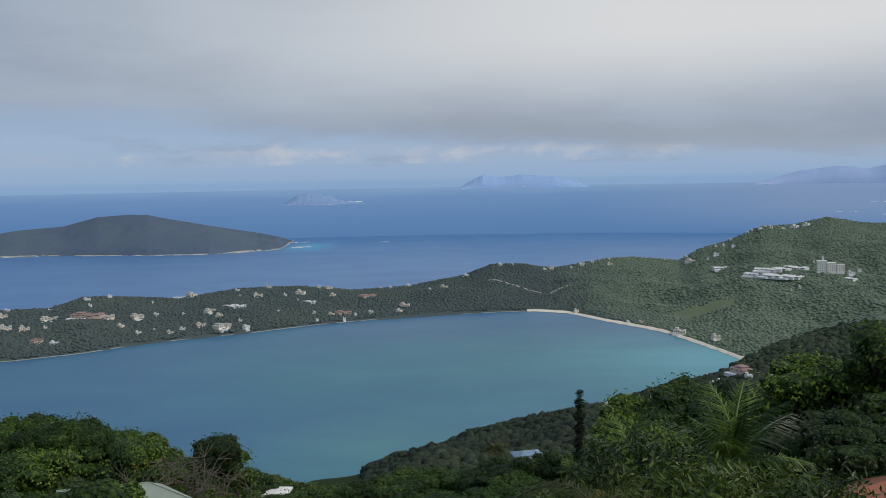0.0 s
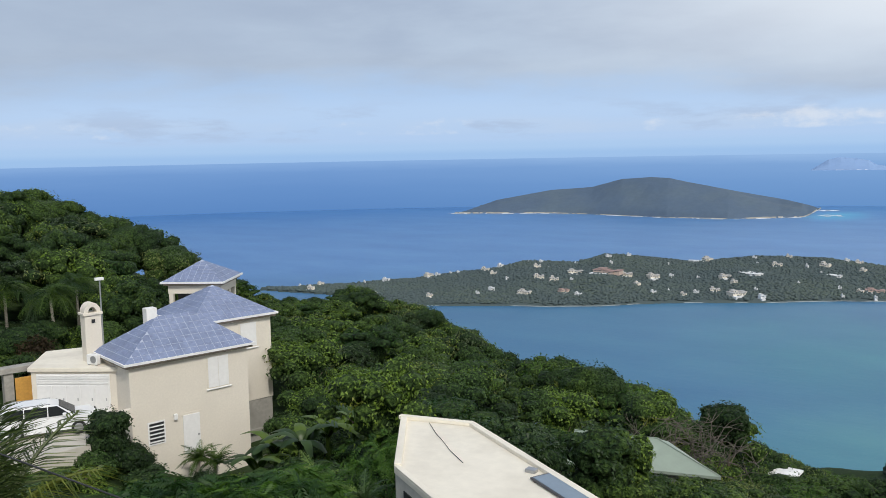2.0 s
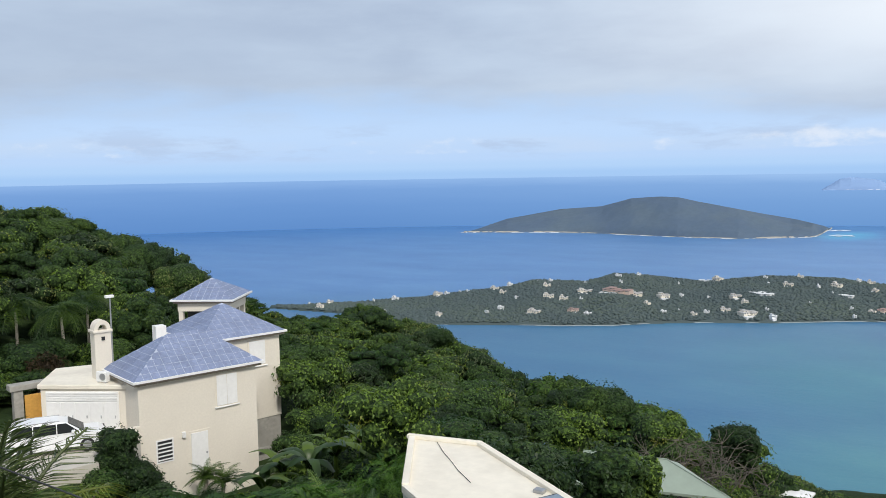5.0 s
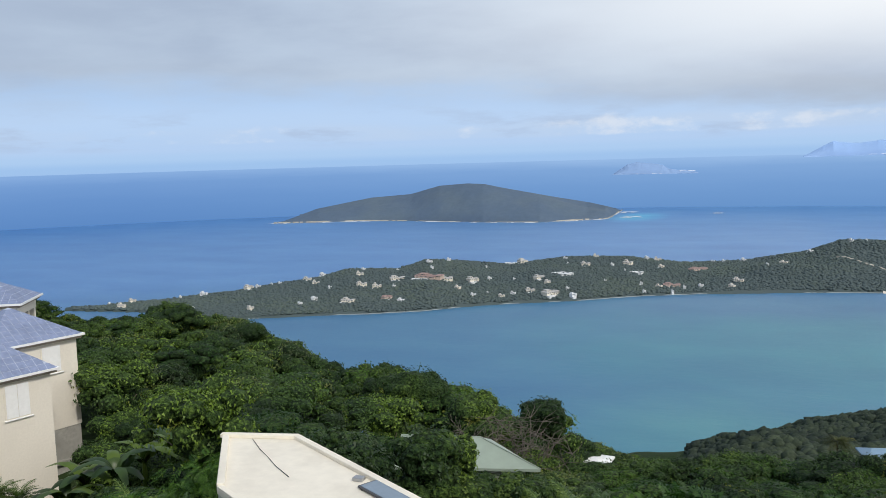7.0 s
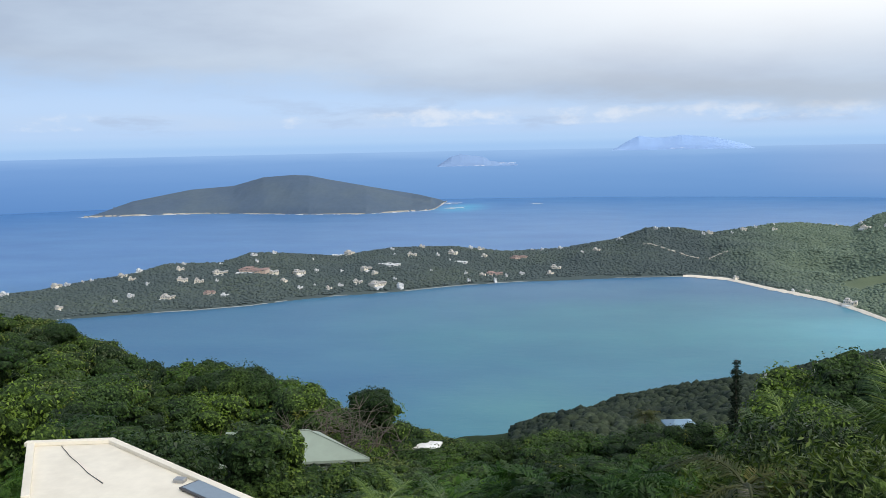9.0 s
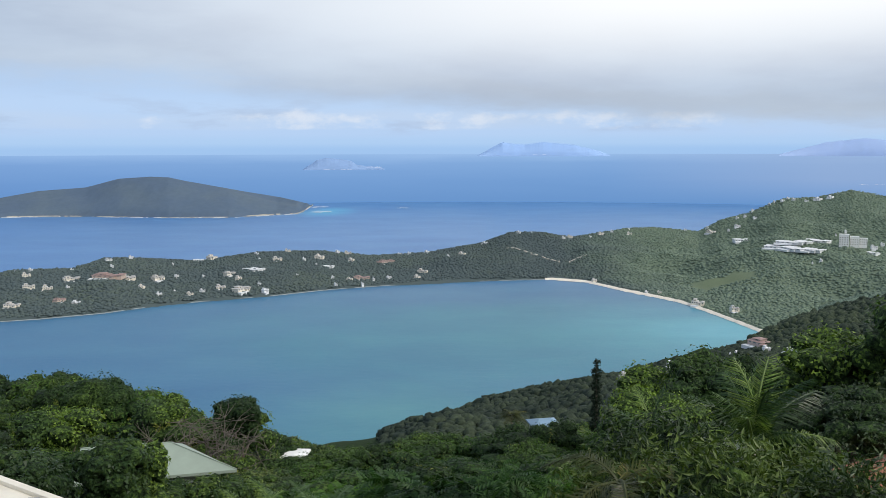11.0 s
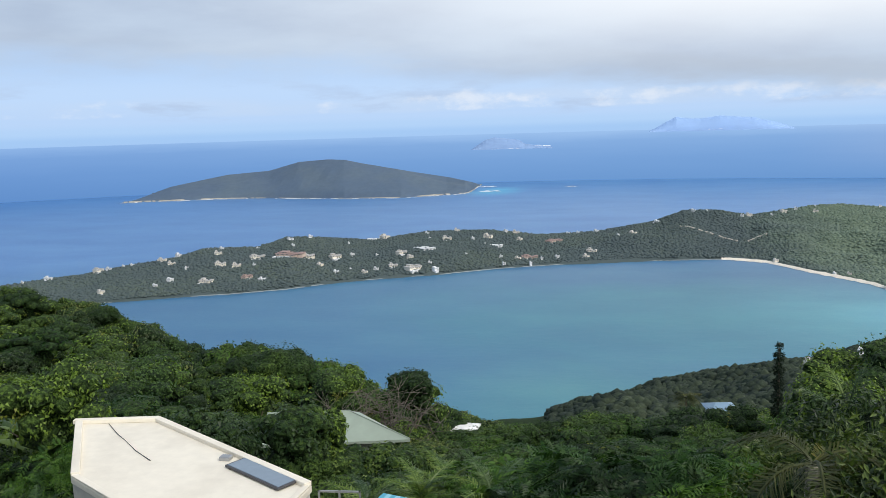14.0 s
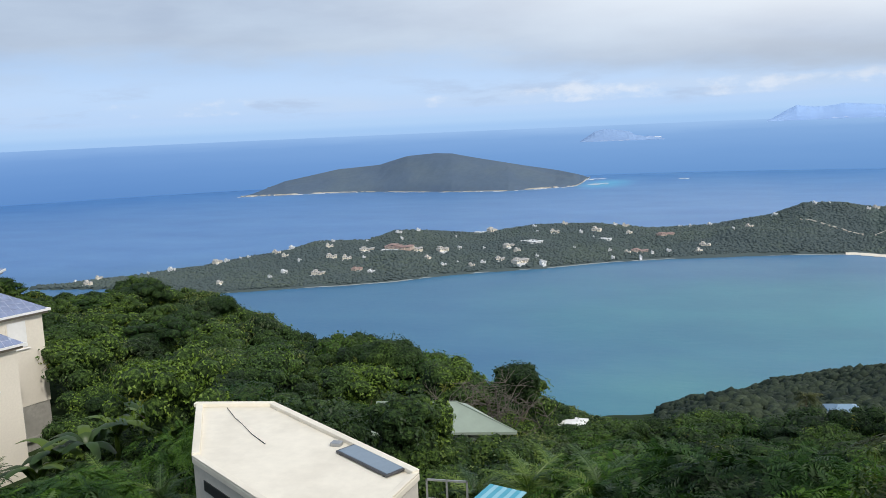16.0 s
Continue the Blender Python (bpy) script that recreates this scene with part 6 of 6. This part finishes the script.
round_tree(15.5, -15.9, 58, 1.7, "small round-headed dark tree on a slope", L_DARK, 41, 3600)
round_tree(20.6, -15.4, 56, 2.1, "round-headed green tree above a metal roof", L_TREE, 42)
round_tree(24.2, -13.7, 66, 2.6, "large dark tree with a domed crown", L_DARK, 43)
round_tree(26.3, -14.0, 68, 2.2, "large dark tree with a domed crown", L_TREE, 44)
round_tree(40.2, -8.7, 108, 3.6, "dark domed tree on the ridge", L_DARK, 45)
round_tree(35.2, -10.2, 100, 1.8, "dark tree on the ridge", L_DARK, 46)
round_tree(59.4, -1.7, 100, 4.2, "dark domed tree on the ridge", L_DARK, 47, 3400)
round_tree(54.6, -3.8, 92, 3.2, "dark tree on the ridge", L_DARK, 48)
round_tree(52.0, -5.2, 86, 3.0, "grey-green tree on the ridge", L_GREY, 49)
round_tree(56.6, -15.2, 43.5, 1.1, "leafy green shrub by a drive", L_BUSH, 51, 3000, 0.6)
round_tree(55.3, -17.2, 43, 1.2, "leafy green shrub by a drive", L_BUSH, 52, 3000, 0.6)
round_tree(23.4, -17.5, 31, 1.35, "small spreading tree in front of a metal roof", L_DARK, 53, 2600, 0.7)
round_tree(21.3, -18.3, 32, 0.75, "small spreading tree in front of a metal roof", L_TREE, 96, 1500, 0.7)
for i, (az, el, r, w) in enumerate(((50.6, -19.9, 41.5, 1.2), (48.6, -20.2, 41.5, 1.1), (52.0, -20.3, 41, 1.0), (46.8, -20.6, 40, 1.1), (54.2, -19.0, 41, 1.3), (57.4, -17.6, 42, 1.0), (52.9, -20.2, 41, 1.0), (58.4, -18.6, 40, 1.1))):
    round_tree(az, el, r, w, "leafy green shrub by a drive", (L_BUSH, L_TREE)[i % 2], 454 + i, 2600, 0.6)
for i, (az, el, r, w) in enumerate(((16.2, -20.9, 31.5, 1.0), (18.0, -20.8, 32, 1.1), (20.0, -20.8, 31.5, 1.1), (22.0, -20.6, 31, 1.1), (24.0, -20.6, 30.5, 1.2), (15.0, -20.9, 32, 0.9), (17.0, -22.4, 28, 1.0), (19.4, -22.6, 28, 1.0), (21.6, -22.4, 28, 1.0))):
    round_tree(az, el, r, w, "dark leafy shrub below a metal roof", (L_DARK, L_BUSH)[i % 2], 80 + i, 2200, 0.6)
for i, (az, el) in enumerate(((12.3, -20.05), (14.6, -20.3), (13.4, -20.0), (11.0, -19.9), (6.6, -19.9), (9.2, -19.7))):
    round_tree(az, el, 57, 1.3, "leafy tree in front of a villa", (L_TREE, L_DARK)[i % 2], 110 + i, 1400, 0.8)
round_tree(-5.2, -18.35, 80, 2.2, "leafy tree in front of a house", L_TREE, 95, 2200)


def lance_bush(az, r, top_el, half_w, seed):
    """A tall bush whose shoots end in rosettes of narrow leaves."""
    rng = np.random.RandomState(seed)
    x, y = plan(az, r)
    g = ground_at(x, y)
    hgt = EYE + r * math.tan(radians(top_el)) - g
    t = thing("bush", "tall bush with narrow pointed green leaves", "bush", pose(x, y, g - 0.1), "tall bushes below the lookout")
    part("stem", trunk_mesh(rng, hgt, 0.07, 6, half_w * 0.8), M_BARK, t)
    shoots = []
    for k in range(46):
        a, d = 2.4 * k, half_w * math.sqrt((k + 0.5) / 46) * rng.uniform(0.85, 1.15)
        z = hgt - 0.25 - rng.uniform(0.0, 0.55) - (d / half_w) ** 2 * 0.55
        for level in range(3):
            q = rng.uniform(0.16, 0.24)
            shoots.append((math.cos(a) * d + rng.uniform(-0.12, 0.12), math.sin(a) * d + rng.uniform(-0.12, 0.12), z - level * 0.62, q, q, q * 1.2))
    v, f = leaf_cloud(rng, shoots, 5600, 0.125, 0.036, -0.12, 0.9, 0.25, 0.25)
    core = [(0, 0, hgt - 1.75, half_w * 0.85, half_w * 0.85, 1.25), (0, 0, hgt - 3.2, half_w * 0.75, half_w * 0.75, 1.5)]
    cv, cf = crown_cores(rng, core, 0.95, 3)
    quads = [tuple(q) for q in f] + [tuple(q) for q in cf[:, :3] + len(v)]
    crown_part(np.concatenate([v, cv]), quads, L_LANCE, t)


az, i = -10.6, 0
while az > -31:
    lance_bush(az, 10.6 + 1.0 * math.sin(i * 2.3), float(np.interp(az, [-30, -25.5, -23, -21, -18, -14, -11], [-17.7, -17.6, -17.2, -16.2, -16.0, -16.2, -17.8])) + 0.7 * math.sin(i * 1.7), 0.95, 300 + i)
    lance_bush(az - 1.6, 8.9, -20.5 + 0.8 * math.sin(i * 2.9), 0.8, 340 + i)
    az, i = az - 3.0, i + 1
for i, (az, r, el, w) in enumerate(((69.0, 55, -12.2, 1.6), (66.8, 53, -12.6, 1.5), (64.9, 55, -12.0, 1.5), (63.4, 57, -11.2, 1.4), (70.8, 50, -13.6, 1.7), (68.2, 48, -14.6, 1.6), (66.0, 47, -15.2, 1.4), (61.6, 60, -10.8, 1.4), (72.5, 44, -14.5, 1.7), (70.2, 41, -16.4, 1.6), (67.6, 40, -17.4, 1.6))):
    round_tree(az, el, r, w, "leafy shrub in the undergrowth by a drive", (L_TREE, L_DARK, L_BUSH)[i % 3], 400 + i, 1700, 0.8)
for i, (az, r, el, w) in enumerate(((43.8, 50, -14.8, 1.5), (42.6, 49, -15.4, 1.6), (45.3, 47, -16.5, 1.2), (44.4, 45.5, -17.0, 1.5), (43.2, 45, -17.6, 1.5), (42.0, 44, -18.0, 1.5), (40.2, 42, -18.4, 1.5), (44.6, 37, -19.6, 1.4), (42.4, 36, -20.2, 1.4), (40.4, 35, -20.4, 1.4), (46.4, 37.5, -20.4, 1.1), (38.4, 38, -20.0, 1.4), (38.6, 32, -22.2, 1.3), (41.0, 31, -22.6, 1.3), (43.4, 31, -22.4, 1.3), (36.6, 33, -22.4, 1.3))):
    round_tree(az, el, r, w, "dense leafy shrub beside a house", (L_TREE, L_DARK, L_TREE)[i % 3], 500 + i, 2200, 0.7)
for i in range(10):
    round_tree(56.6 + i * 1.6, -9.6 - 0.5 * math.sin(i * 2.0), 62 + 2 * math.sin(i * 1.3), 1.7, "dark leafy shrub at the wood's edge", (L_DARK, L_TREE, L_DARK)[i % 3], 520 + i, 1800, 0.8)


def feather_tree(az, r, top_el, half_w, seed):
    """A low spreading tree of fern-like compound leaves in flat layers."""
    rng = np.random.RandomState(seed)
    x, y = plan(az, r)
    g = ground_at(x, y)
    hgt = EYE + r * math.tan(radians(top_el)) - g
    t = thing("tree", "spreading tree with fern-like green leaves in layers", "tree", pose(x, y, g - 0.1), "fern-leaved trees")
    part("trunk", trunk_mesh(rng, hgt, 0.09, 6, half_w * 0.8), M_BARK, t)
    lobes = []
    for k in range(13):
        a, d = 2.4 * k, half_w * math.sqrt((k + 0.3) / 13)
        lobes.append((math.cos(a) * d, math.sin(a) * d, hgt - 0.3 - 0.5 * (d / half_w) ** 2 - rng.uniform(0, 0.4), half_w * 0.4, half_w * 0.4, 0.28))
    v, f = spray_cloud(rng, lobes, 420, 0.62, 7)
    core = [(0, 0, hgt - 1.3, half_w * 0.95, half_w * 0.95, 0.75)]
    cv, cf = crown_cores(rng, core, 0.95, 3)
    quads = [tuple(q) for q in f] + [tuple(q) for q in cf[:, :3] + len(v)]
    crown_part(np.concatenate([v, cv]), quads, L_FEATHER, t)


for i, (az, r, el, w) in enumerate(((56.6, 21, -20.4, 1.5), (53.6, 23, -19.9, 1.6), (50.6, 22, -20.7, 1.5), (47.4, 24, -20.2, 1.5), (44.8, 26, -20.0, 1.3), (58.8, 19, -22.0, 1.3), (4.5, 20, -21.6, 1.8), (0.4, 19, -21.9, 1.8), (-3.8, 20, -21.4, 1.8), (-7.6, 19, -21.8, 1.6), (8.6, 21, -22.0, 1.6))):
    feather_tree(az, r, el, w, 430 + i)
round_tree(73.2, 2.6, 108, 4.0, "loose tree at the top of the ridge", L_TREE, 50, 1800)


def bare_shrub(az, r, top_el, seed, size):
    rng = random.Random(seed)
    x, y = plan(az, r)
    g = ground_at(x, y)
    hgt = EYE + r * math.tan(radians(top_el)) - g
    t = thing("bare_shrub", "leafless brown shrub with tangled twigs", "shrub", pose(x, y, g - 0.1))
    pieces = []
    for k in range(7):
        p = Vector((rng.uniform(-0.2, 0.2), rng.uniform(-0.2, 0.2), 0))
        d = Vector((rng.uniform(-0.4, 0.4), rng.uniform(-0.4, 0.4), 1)).normalized()
        pts = [p.copy()]
        for i in range(6):
            p = p + d * hgt / 6.5
            d = (d + Vector((rng.uniform(-0.3, 0.3), rng.uniform(-0.3, 0.3), rng.uniform(-0.15, 0.1)))).normalized()
            pts.append(p.copy())
        pieces.append(tube(pts, [0.06 - 0.007 * i for i in range(7)], 5))
        for i in range(2, 7):
            for _ in range(5):
                q = pts[i].copy()
                e = Vector((rng.uniform(-1, 1), rng.uniform(-1, 1), rng.uniform(-0.3, 0.8))).normalized()
                line = [q]
                for s in range(3):
                    q = q + e * size * 0.32
                    e = (e + Vector((rng.uniform(-0.5, 0.5), rng.uniform(-0.5, 0.5), rng.uniform(-0.4, 0.2)))).normalized()
                    line.append(q)
                pieces.append(tube(line, [0.022, 0.018, 0.013, 0.008], 4, False))
    v, f = join(pieces)
    part("twig_tangle", mesh_of("twig_tangle", v, f), M_TWIG, t)


for i, (az, r, el, s) in enumerate(((18.6, 50, -17.0, 1.2), (17.2, 51, -16.9, 1.3), (16.2, 50, -17.6, 1.2), (68.8, 110, 0.9, 1.0), (66.8, 109, 0.4, 0.9))):
    bare_shrub(az, r, el, 60 + i, s)


def columnar_pine(az, r, top_el):
    x, y = plan(az, r)
    g = ground_at(x, y)
    hgt = EYE + r * math.tan(radians(top_el)) - g
    rng = np.random.RandomState(9)
    t = thing("pine_tree", "slender dark columnar pine rising over the bay", "tree", pose(x, y, g - 0.1))
    v, f = tube([(0, 0, -0.5), (0.05, 0, hgt * 0.5), (0, 0, hgt)], [0.2, 0.13, 0.03], 7)
    part("trunk", mesh_of("trunk", v, f), M_BARK, t)
    lobes = []
    k, z = 0, hgt * 0.25
    while z < hgt:
        w = 0.62 + 0.16 * math.sin(k * 2.1) - 0.30 * (z / hgt)
        for a in range(4):
            ang = a * 1.57 + k
            lobes.append((math.cos(ang) * w * 0.55, math.sin(ang) * w * 0.55, z, w * 0.5, w * 0.5, 0.13))
        z += 0.42
        k += 1
    v, f = leaf_cloud(rng, lobes, 4200, 0.24, 0.08, 0.0, 0.3, 0.2)
    part("crown", tri_mesh("crown", v, f), L_PINE, t)


columnar_pine(-8.95, 78, -13.95)


# ---- palms ----
def frond_mesh(seed, length, width, leaflets, arch, droop, narrow=0.032, pair_up=0.25, hang=0.42, loose=0.1):
    """One feather-shaped palm leaf along +x: a midrib and many narrow leaflets."""
    rng = np.random.RandomState(seed)
    n = 10
    pts = []
    for i in range(n + 1):
        s = i / n
        pts.append(Vector((length * s * (1 - 0.12 * arch * s), 0, length * (arch * s - (arch + droop) * s ** 2.2))))
    v, f = tube(pts, [0.024 * (1 - 0.85 * i / n) + 0.004 for i in range(n + 1)], 5)
    for i in range(leaflets):
        s = 0.12 + 0.87 * (i + 0.5) / leaflets
        k = min(int(s * n), n - 1)
        p = pts[k].lerp(pts[k + 1], s * n - k)
        along = (pts[k + 1] - pts[k]).normalized()
        for side in (-1, 1):
            wl = width * (math.sin(math.pi * min(0.12 + s * 0.86, 1.0)) ** 0.6) * rng.uniform(0.85, 1.1)
            out = (Vector((0, side, 0)) * 0.86 + along * 0.52 + Vector((rng.uniform(-loose, loose), 0, pair_up + rng.uniform(-0.15 - loose, 0.15 + loose)))).normalized()
            mid = p + out * wl * 0.5
            tip = p + out * wl + Vector((0, 0, -wl * hang))
            wv = along * narrow * rng.uniform(0.8, 1.2)
            b = len(v)
            v += [p - wv * 0.6, p + wv * 0.6, mid + wv, tip, mid - wv]
            f += [(b, b + 1, b + 2, b + 4), (b + 4, b + 2, b + 3)]
    return mesh_of("frond", v, f)


FRONDS = {
    "coconut": [frond_mesh(s, 1.0, 0.36, 62, 0.36, 0.60, 0.0080, 0.2, 0.55, 0.14) for s in (1, 2)],
    "areca": [frond_mesh(s, 1.0, 0.44, 34, 0.55, 0.75, 0.0105, 0.1, 1.0, 0.3) for s in (3, 4)],
    "upright": [frond_mesh(s, 1.0, 0.30, 46, 0.14, 0.30, 0.0062, 0.05, 0.70, 0.16) for s in (7, 8)],
    "cycad": [frond_mesh(s, 1.0, 0.22, 44, 0.35, 0.5, 0.0075) for s in (5, 6)],
}


def palm(label, az, r, z, kind, fronds, length, up, trunk_h, leaf, seed, bark=None, spread=0.5, group=""):
    """A palm with its crown's heart at height z; up: how steeply its leaves stand."""
    rng = random.Random(seed)
    x, y = plan(az, r)
    g = ground_at(x, y)
    t = thing("palm_tree", label, "palm", pose(x, y, g), group)
    heart = z - g
    lean = Vector((rng.uniform(-0.3, 0.3), rng.uniform(-0.3, 0.3), 0))
    v, f = tube([(-lean.x, -lean.y, -0.5), (-lean.x * 0.4, -lean.y * 0.4, heart * 0.5), (0, 0, heart)], [trunk_h * 1.3, trunk_h, trunk_h * 0.8], 9)
    part("trunk", mesh_of("trunk", v, f, True), bark or M_PALE_BARK, t)
    for i in range(fronds):
        yaw = i * 137.5 + rng.uniform(-15, 15)
        k = i / max(fronds - 1, 1)
        tilt = up * (1 - k) + (up - 75) * k * spread + rng.uniform(-8, 8)
        s = length * rng.uniform(0.82, 1.1)
        m = pose(0, 0, heart, 0, 0, yaw) @ pose(0, 0, 0, rng.uniform(-18, 18), -tilt, 0) @ Matrix.Scale(s, 4)
        old = leaf is L_PALM and k > 0.86 and kind == "coconut"
        me = FRONDS[kind][i % 2]
        if leaf.name not in {q.name for q in me.materials if q}:
            me = me.copy()
            me.materials.clear()
            me.materials.append(leaf)
            FRONDS.setdefault(kind + leaf.name, []).append(me)
        src = FRONDS.get(kind + leaf.name)
        me = src[i % len(src)] if src else me
        if old:
            aged = FRONDS.setdefault(kind + "aged", [])
            if not aged:
                me = me.copy()
                me.materials.clear()
                me.materials.append(L_AGED_PALM)
                aged.append(me)
            me = aged[0]
        part("frond", me, leaf, t, "yellowing frond" if old else "", m)
    return t


E0 = EYE
down = lambda r, el: E0 + r * math.tan(radians(el))
palm("coconut palm with long upright fronds", 63.6, 11.5, down(11.5, -22.4), "upright", 11, 2.0, 100, 0.12, L_SUNNY_PALM, 1, spread=2.0)
palm("young coconut palm with arching fronds", 60.4, 12.2, down(12.2, -25.4), "coconut", 6, 1.5, 70, 0.10, L_SUNNY_PALM, 2, spread=0.3)
palm("coconut palm with yellowing fronds", 66.6, 12.5, down(12.5, -24.0), "coconut", 6, 1.4, 50, 0.10, L_AGED_PALM, 3)
palm("coconut palm with long arching fronds", -19.0, 14.5, down(14.5, -18.6), "upright", 15, 1.4, 92, 0.12, L_PALM, 4, spread=1.2)
palm("young palm with fanned fronds", -12.8, 14.5, down(14.5, -19.6), "upright", 9, 1.05, 90, 0.09, L_PALM, 5, spread=1.4)
palm("palm with yellowing low fronds", -10.4, 9.5, down(9.5, -21.6), "coconut", 6, 1.0, 34, 0.09, L_AGED_PALM, 6)
palm("small rusty palm on the slope", -3.2, 58, down(58, -18.0), "areca", 14, 0.95, 70, 0.09, L_AGED_PALM, 7, M_BARK)
rng = random.Random(31)
for i, (az, r, el) in enumerate(((74, 17, -15.5), (71.5, 16, -17.5), (69.2, 19, -17), (75.5, 15, -19.5), (71.8, 14.5, -21), (66.8, 21, -17), (73, 21, -14), (68, 15.5, -22.5), (76.8, 18, -13.5), (62.6, 20, -23.0), (66.2, 24, -17.5), (70, 24, -14.8), (61.5, 14, -26), (57.0, 15, -26.5))):
    palm("bushy areca palm with drooping green fronds", az, r, down(r, el), "areca", 12, 1.7, 72, 0.05, L_PALM, 100 + i, group="areca palms")
for i, (az, r, el) in enumerate(((15.2, 21, -25.0), (13.2, 22, -24.4), (18.9, 22.5, -25.2), (10.2, 20, -25.0), (40.0, 27, -23.2), (43.5, 30, -21.8))):
    palm("spiky palm with stiff green fronds", az, r, down(r, el), "cycad", 16, 1.4, 74, 0.07, L_PALM, 140 + i, group="stiff-leaved palms")
for i, (az, r, el) in enumerate(((51.0, 45.2, -19.3), (49.9, 44.8, -19.7))):
    palm("low cycad with stiff dark fronds by a wall", az, r, down(r, el), "cycad", 26, 1.25, 70, 0.12, L_DARK, 150 + i, group="cycads")
for i, (az, r, el) in enumerate(((69.5, 64, -10.5), (67.2, 62, -11.5), (71.5, 60, -10.8), (61.8, 66, -8.0), (59.3, 64, -8.5), (64.5, 68, -8.5), (57.8, 68, -7.9), (73.0, 58, -12.0))):
    palm("tall palm with a pale trunk at the wood's edge", az, r, down(r, el), "areca", 13, 2.3, 60, 0.11, L_DARK, 160 + i, group="palms at the wood's edge")


def banana(az, r, base_el, seed, hgt=2.5):
    rng = random.Random(seed)
    x, y = plan(az, r)
    g = ground_at(x, y)
    z = max(down(r, base_el), g)
    t = thing("banana_plant", "banana plant with broad torn leaves", "banana plant", pose(x, y, g), "banana plants")
    v, f = tube([(0, 0, -0.3), (0, 0, z - g)], [0.16, 0.11], 8)
    part("stem", mesh_of("stem", v, f), L_BANANA, t)
    for i in range(8):
        n = 8
        L, W = hgt * rng.uniform(0.7, 1.0), 0.30 * rng.uniform(0.8, 1.1)
        verts, faces = [], []
        for k in range(n + 1):
            s = k / n
            px, pz = L * s * 0.85, L * (0.75 * s - 0.95 * s ** 2.3)
            w = W * math.sin(math.pi * min(1, 0.1 + 0.86 * s)) ** 0.5
            wob = rng.uniform(-0.05, 0.05)
            verts += [(px, -w, pz - w * 0.35 + wob), (px, 0, pz), (px, w, pz - w * 0.35 - wob)]
            if k:
                b = 3 * k
                faces += [(b - 3, b - 2, b + 1, b), (b - 2, b - 1, b + 2, b + 1)]
        part("leaf", mesh_of("leaf", verts, faces, True), L_BANANA, t, "", pose(0, 0, z - g - 0.1, 0, 0, i * 137.5) @ pose(0, 0, 0, 0, -rng.uniform(10, 45), 0))


for i, (az, r, el) in enumerate(((46.0, 41, -19.2), (44.2, 40, -19.0), (42.4, 42, -18.4), (40.6, 43, -17.8), (39.6, 44, -17.4), (47.2, 40, -20.4))):
    banana(az, r, el, 200 + i)
banana(2.0, 15, -26.5, 230, 1.2)


def rusty_bush(az, r, el, seed):
    rng = np.random.RandomState(seed)
    x, y = plan(az, r)
    g = ground_at(x, y)
    hgt = max(down(r, el) - g, 1.0)
    t = thing("bush", "rust-coloured leafy bush on the slope", "bush", pose(x, y, g))
    part("stem", trunk_mesh(rng, hgt, 0.06, 4, 0.5), M_BARK, t)
    lobes = [(rng.uniform(-0.6, 0.6), rng.uniform(-0.6, 0.6), hgt * rng.uniform(0.55, 0.9), 0.6, 0.6, 0.5) for _ in range(5)]
    v, f = leaf_cloud(rng, lobes, 900, 0.26, 0.09, 0.3)
    part("crown", tri_mesh("crown", v, f), L_RED, t)


rusty_bush(60.3, 58, -10.6, 71)


def garden_wall():
    w = thing("stone_wall", "rough grey stone retaining wall among plants", "wall", HOUSE_AT @ pose(-17.5, 9.0, 3.8, 0, 0, 10))
    rng2 = random.Random(8)
    part("core", box(0, 0.05, -2.3, 5.0, 0.5, 1.35), M_CONCRETE, w)
    me = []
    for k in range(5):
        bm = box(-0.2, -0.12, -0.13, 0.2, 0.12, 0.13, 0.05)
        for q in bm.verts:
            q.co += Vector((rng2.uniform(-0.04, 0.04), rng2.uniform(-0.03, 0.03), rng2.uniform(-0.03, 0.03)))
        m = bpy.data.meshes.new("stone")
        bm.to_mesh(m)
        bm.free()
        m.materials.append(M_ROCK_NEAR)
        me.append(m)
    for row in range(6):
        for i in range(11):
            part("stone", rng2.choice(me), M_ROCK_NEAR, w, at=pose(0.25 + i * 0.45 + (row % 2) * 0.2, 0.06, 0.1 + row * 0.25, rng2.uniform(-8, 8), rng2.uniform(-8, 8), rng2.uniform(-8, 8)))


M_ROCK_NEAR = surface("rubble_stone", (0.13, 0.125, 0.115), 0.95, 0.35, 5.0, 1.0, 0.6, 0.02)
garden_wall()


def overhead_cable():
    a, b = Vector((*plan(84, 15), down(15, -3.2))), Vector((*plan(38, 8), down(8, -28.5)))
    pts = [a.lerp(b, k / 16) for k in range(17)]
    v, f = tube(pts, [0.010] * 17, 6)
    t = thing("overhead_cable", "thin dark overhead cable strung across the slope", "cable")
    part("wire", mesh_of("wire", v, f, True), M_DARK, t)
    for name, p in (("pole", a), ("bracket", b)):
        g = ground_at(p.x, p.y)
        v, f = tube([(p.x, p.y, g - 0.5), (p.x, p.y, p.z + 0.1)], [0.1, 0.08], 8)
        part("pole", mesh_of("pole", v, f), M_BARK, t)


overhead_cable()

# ---- roof tiles last ----
for corners, roof in TILES:
    tile_face(corners, roof)
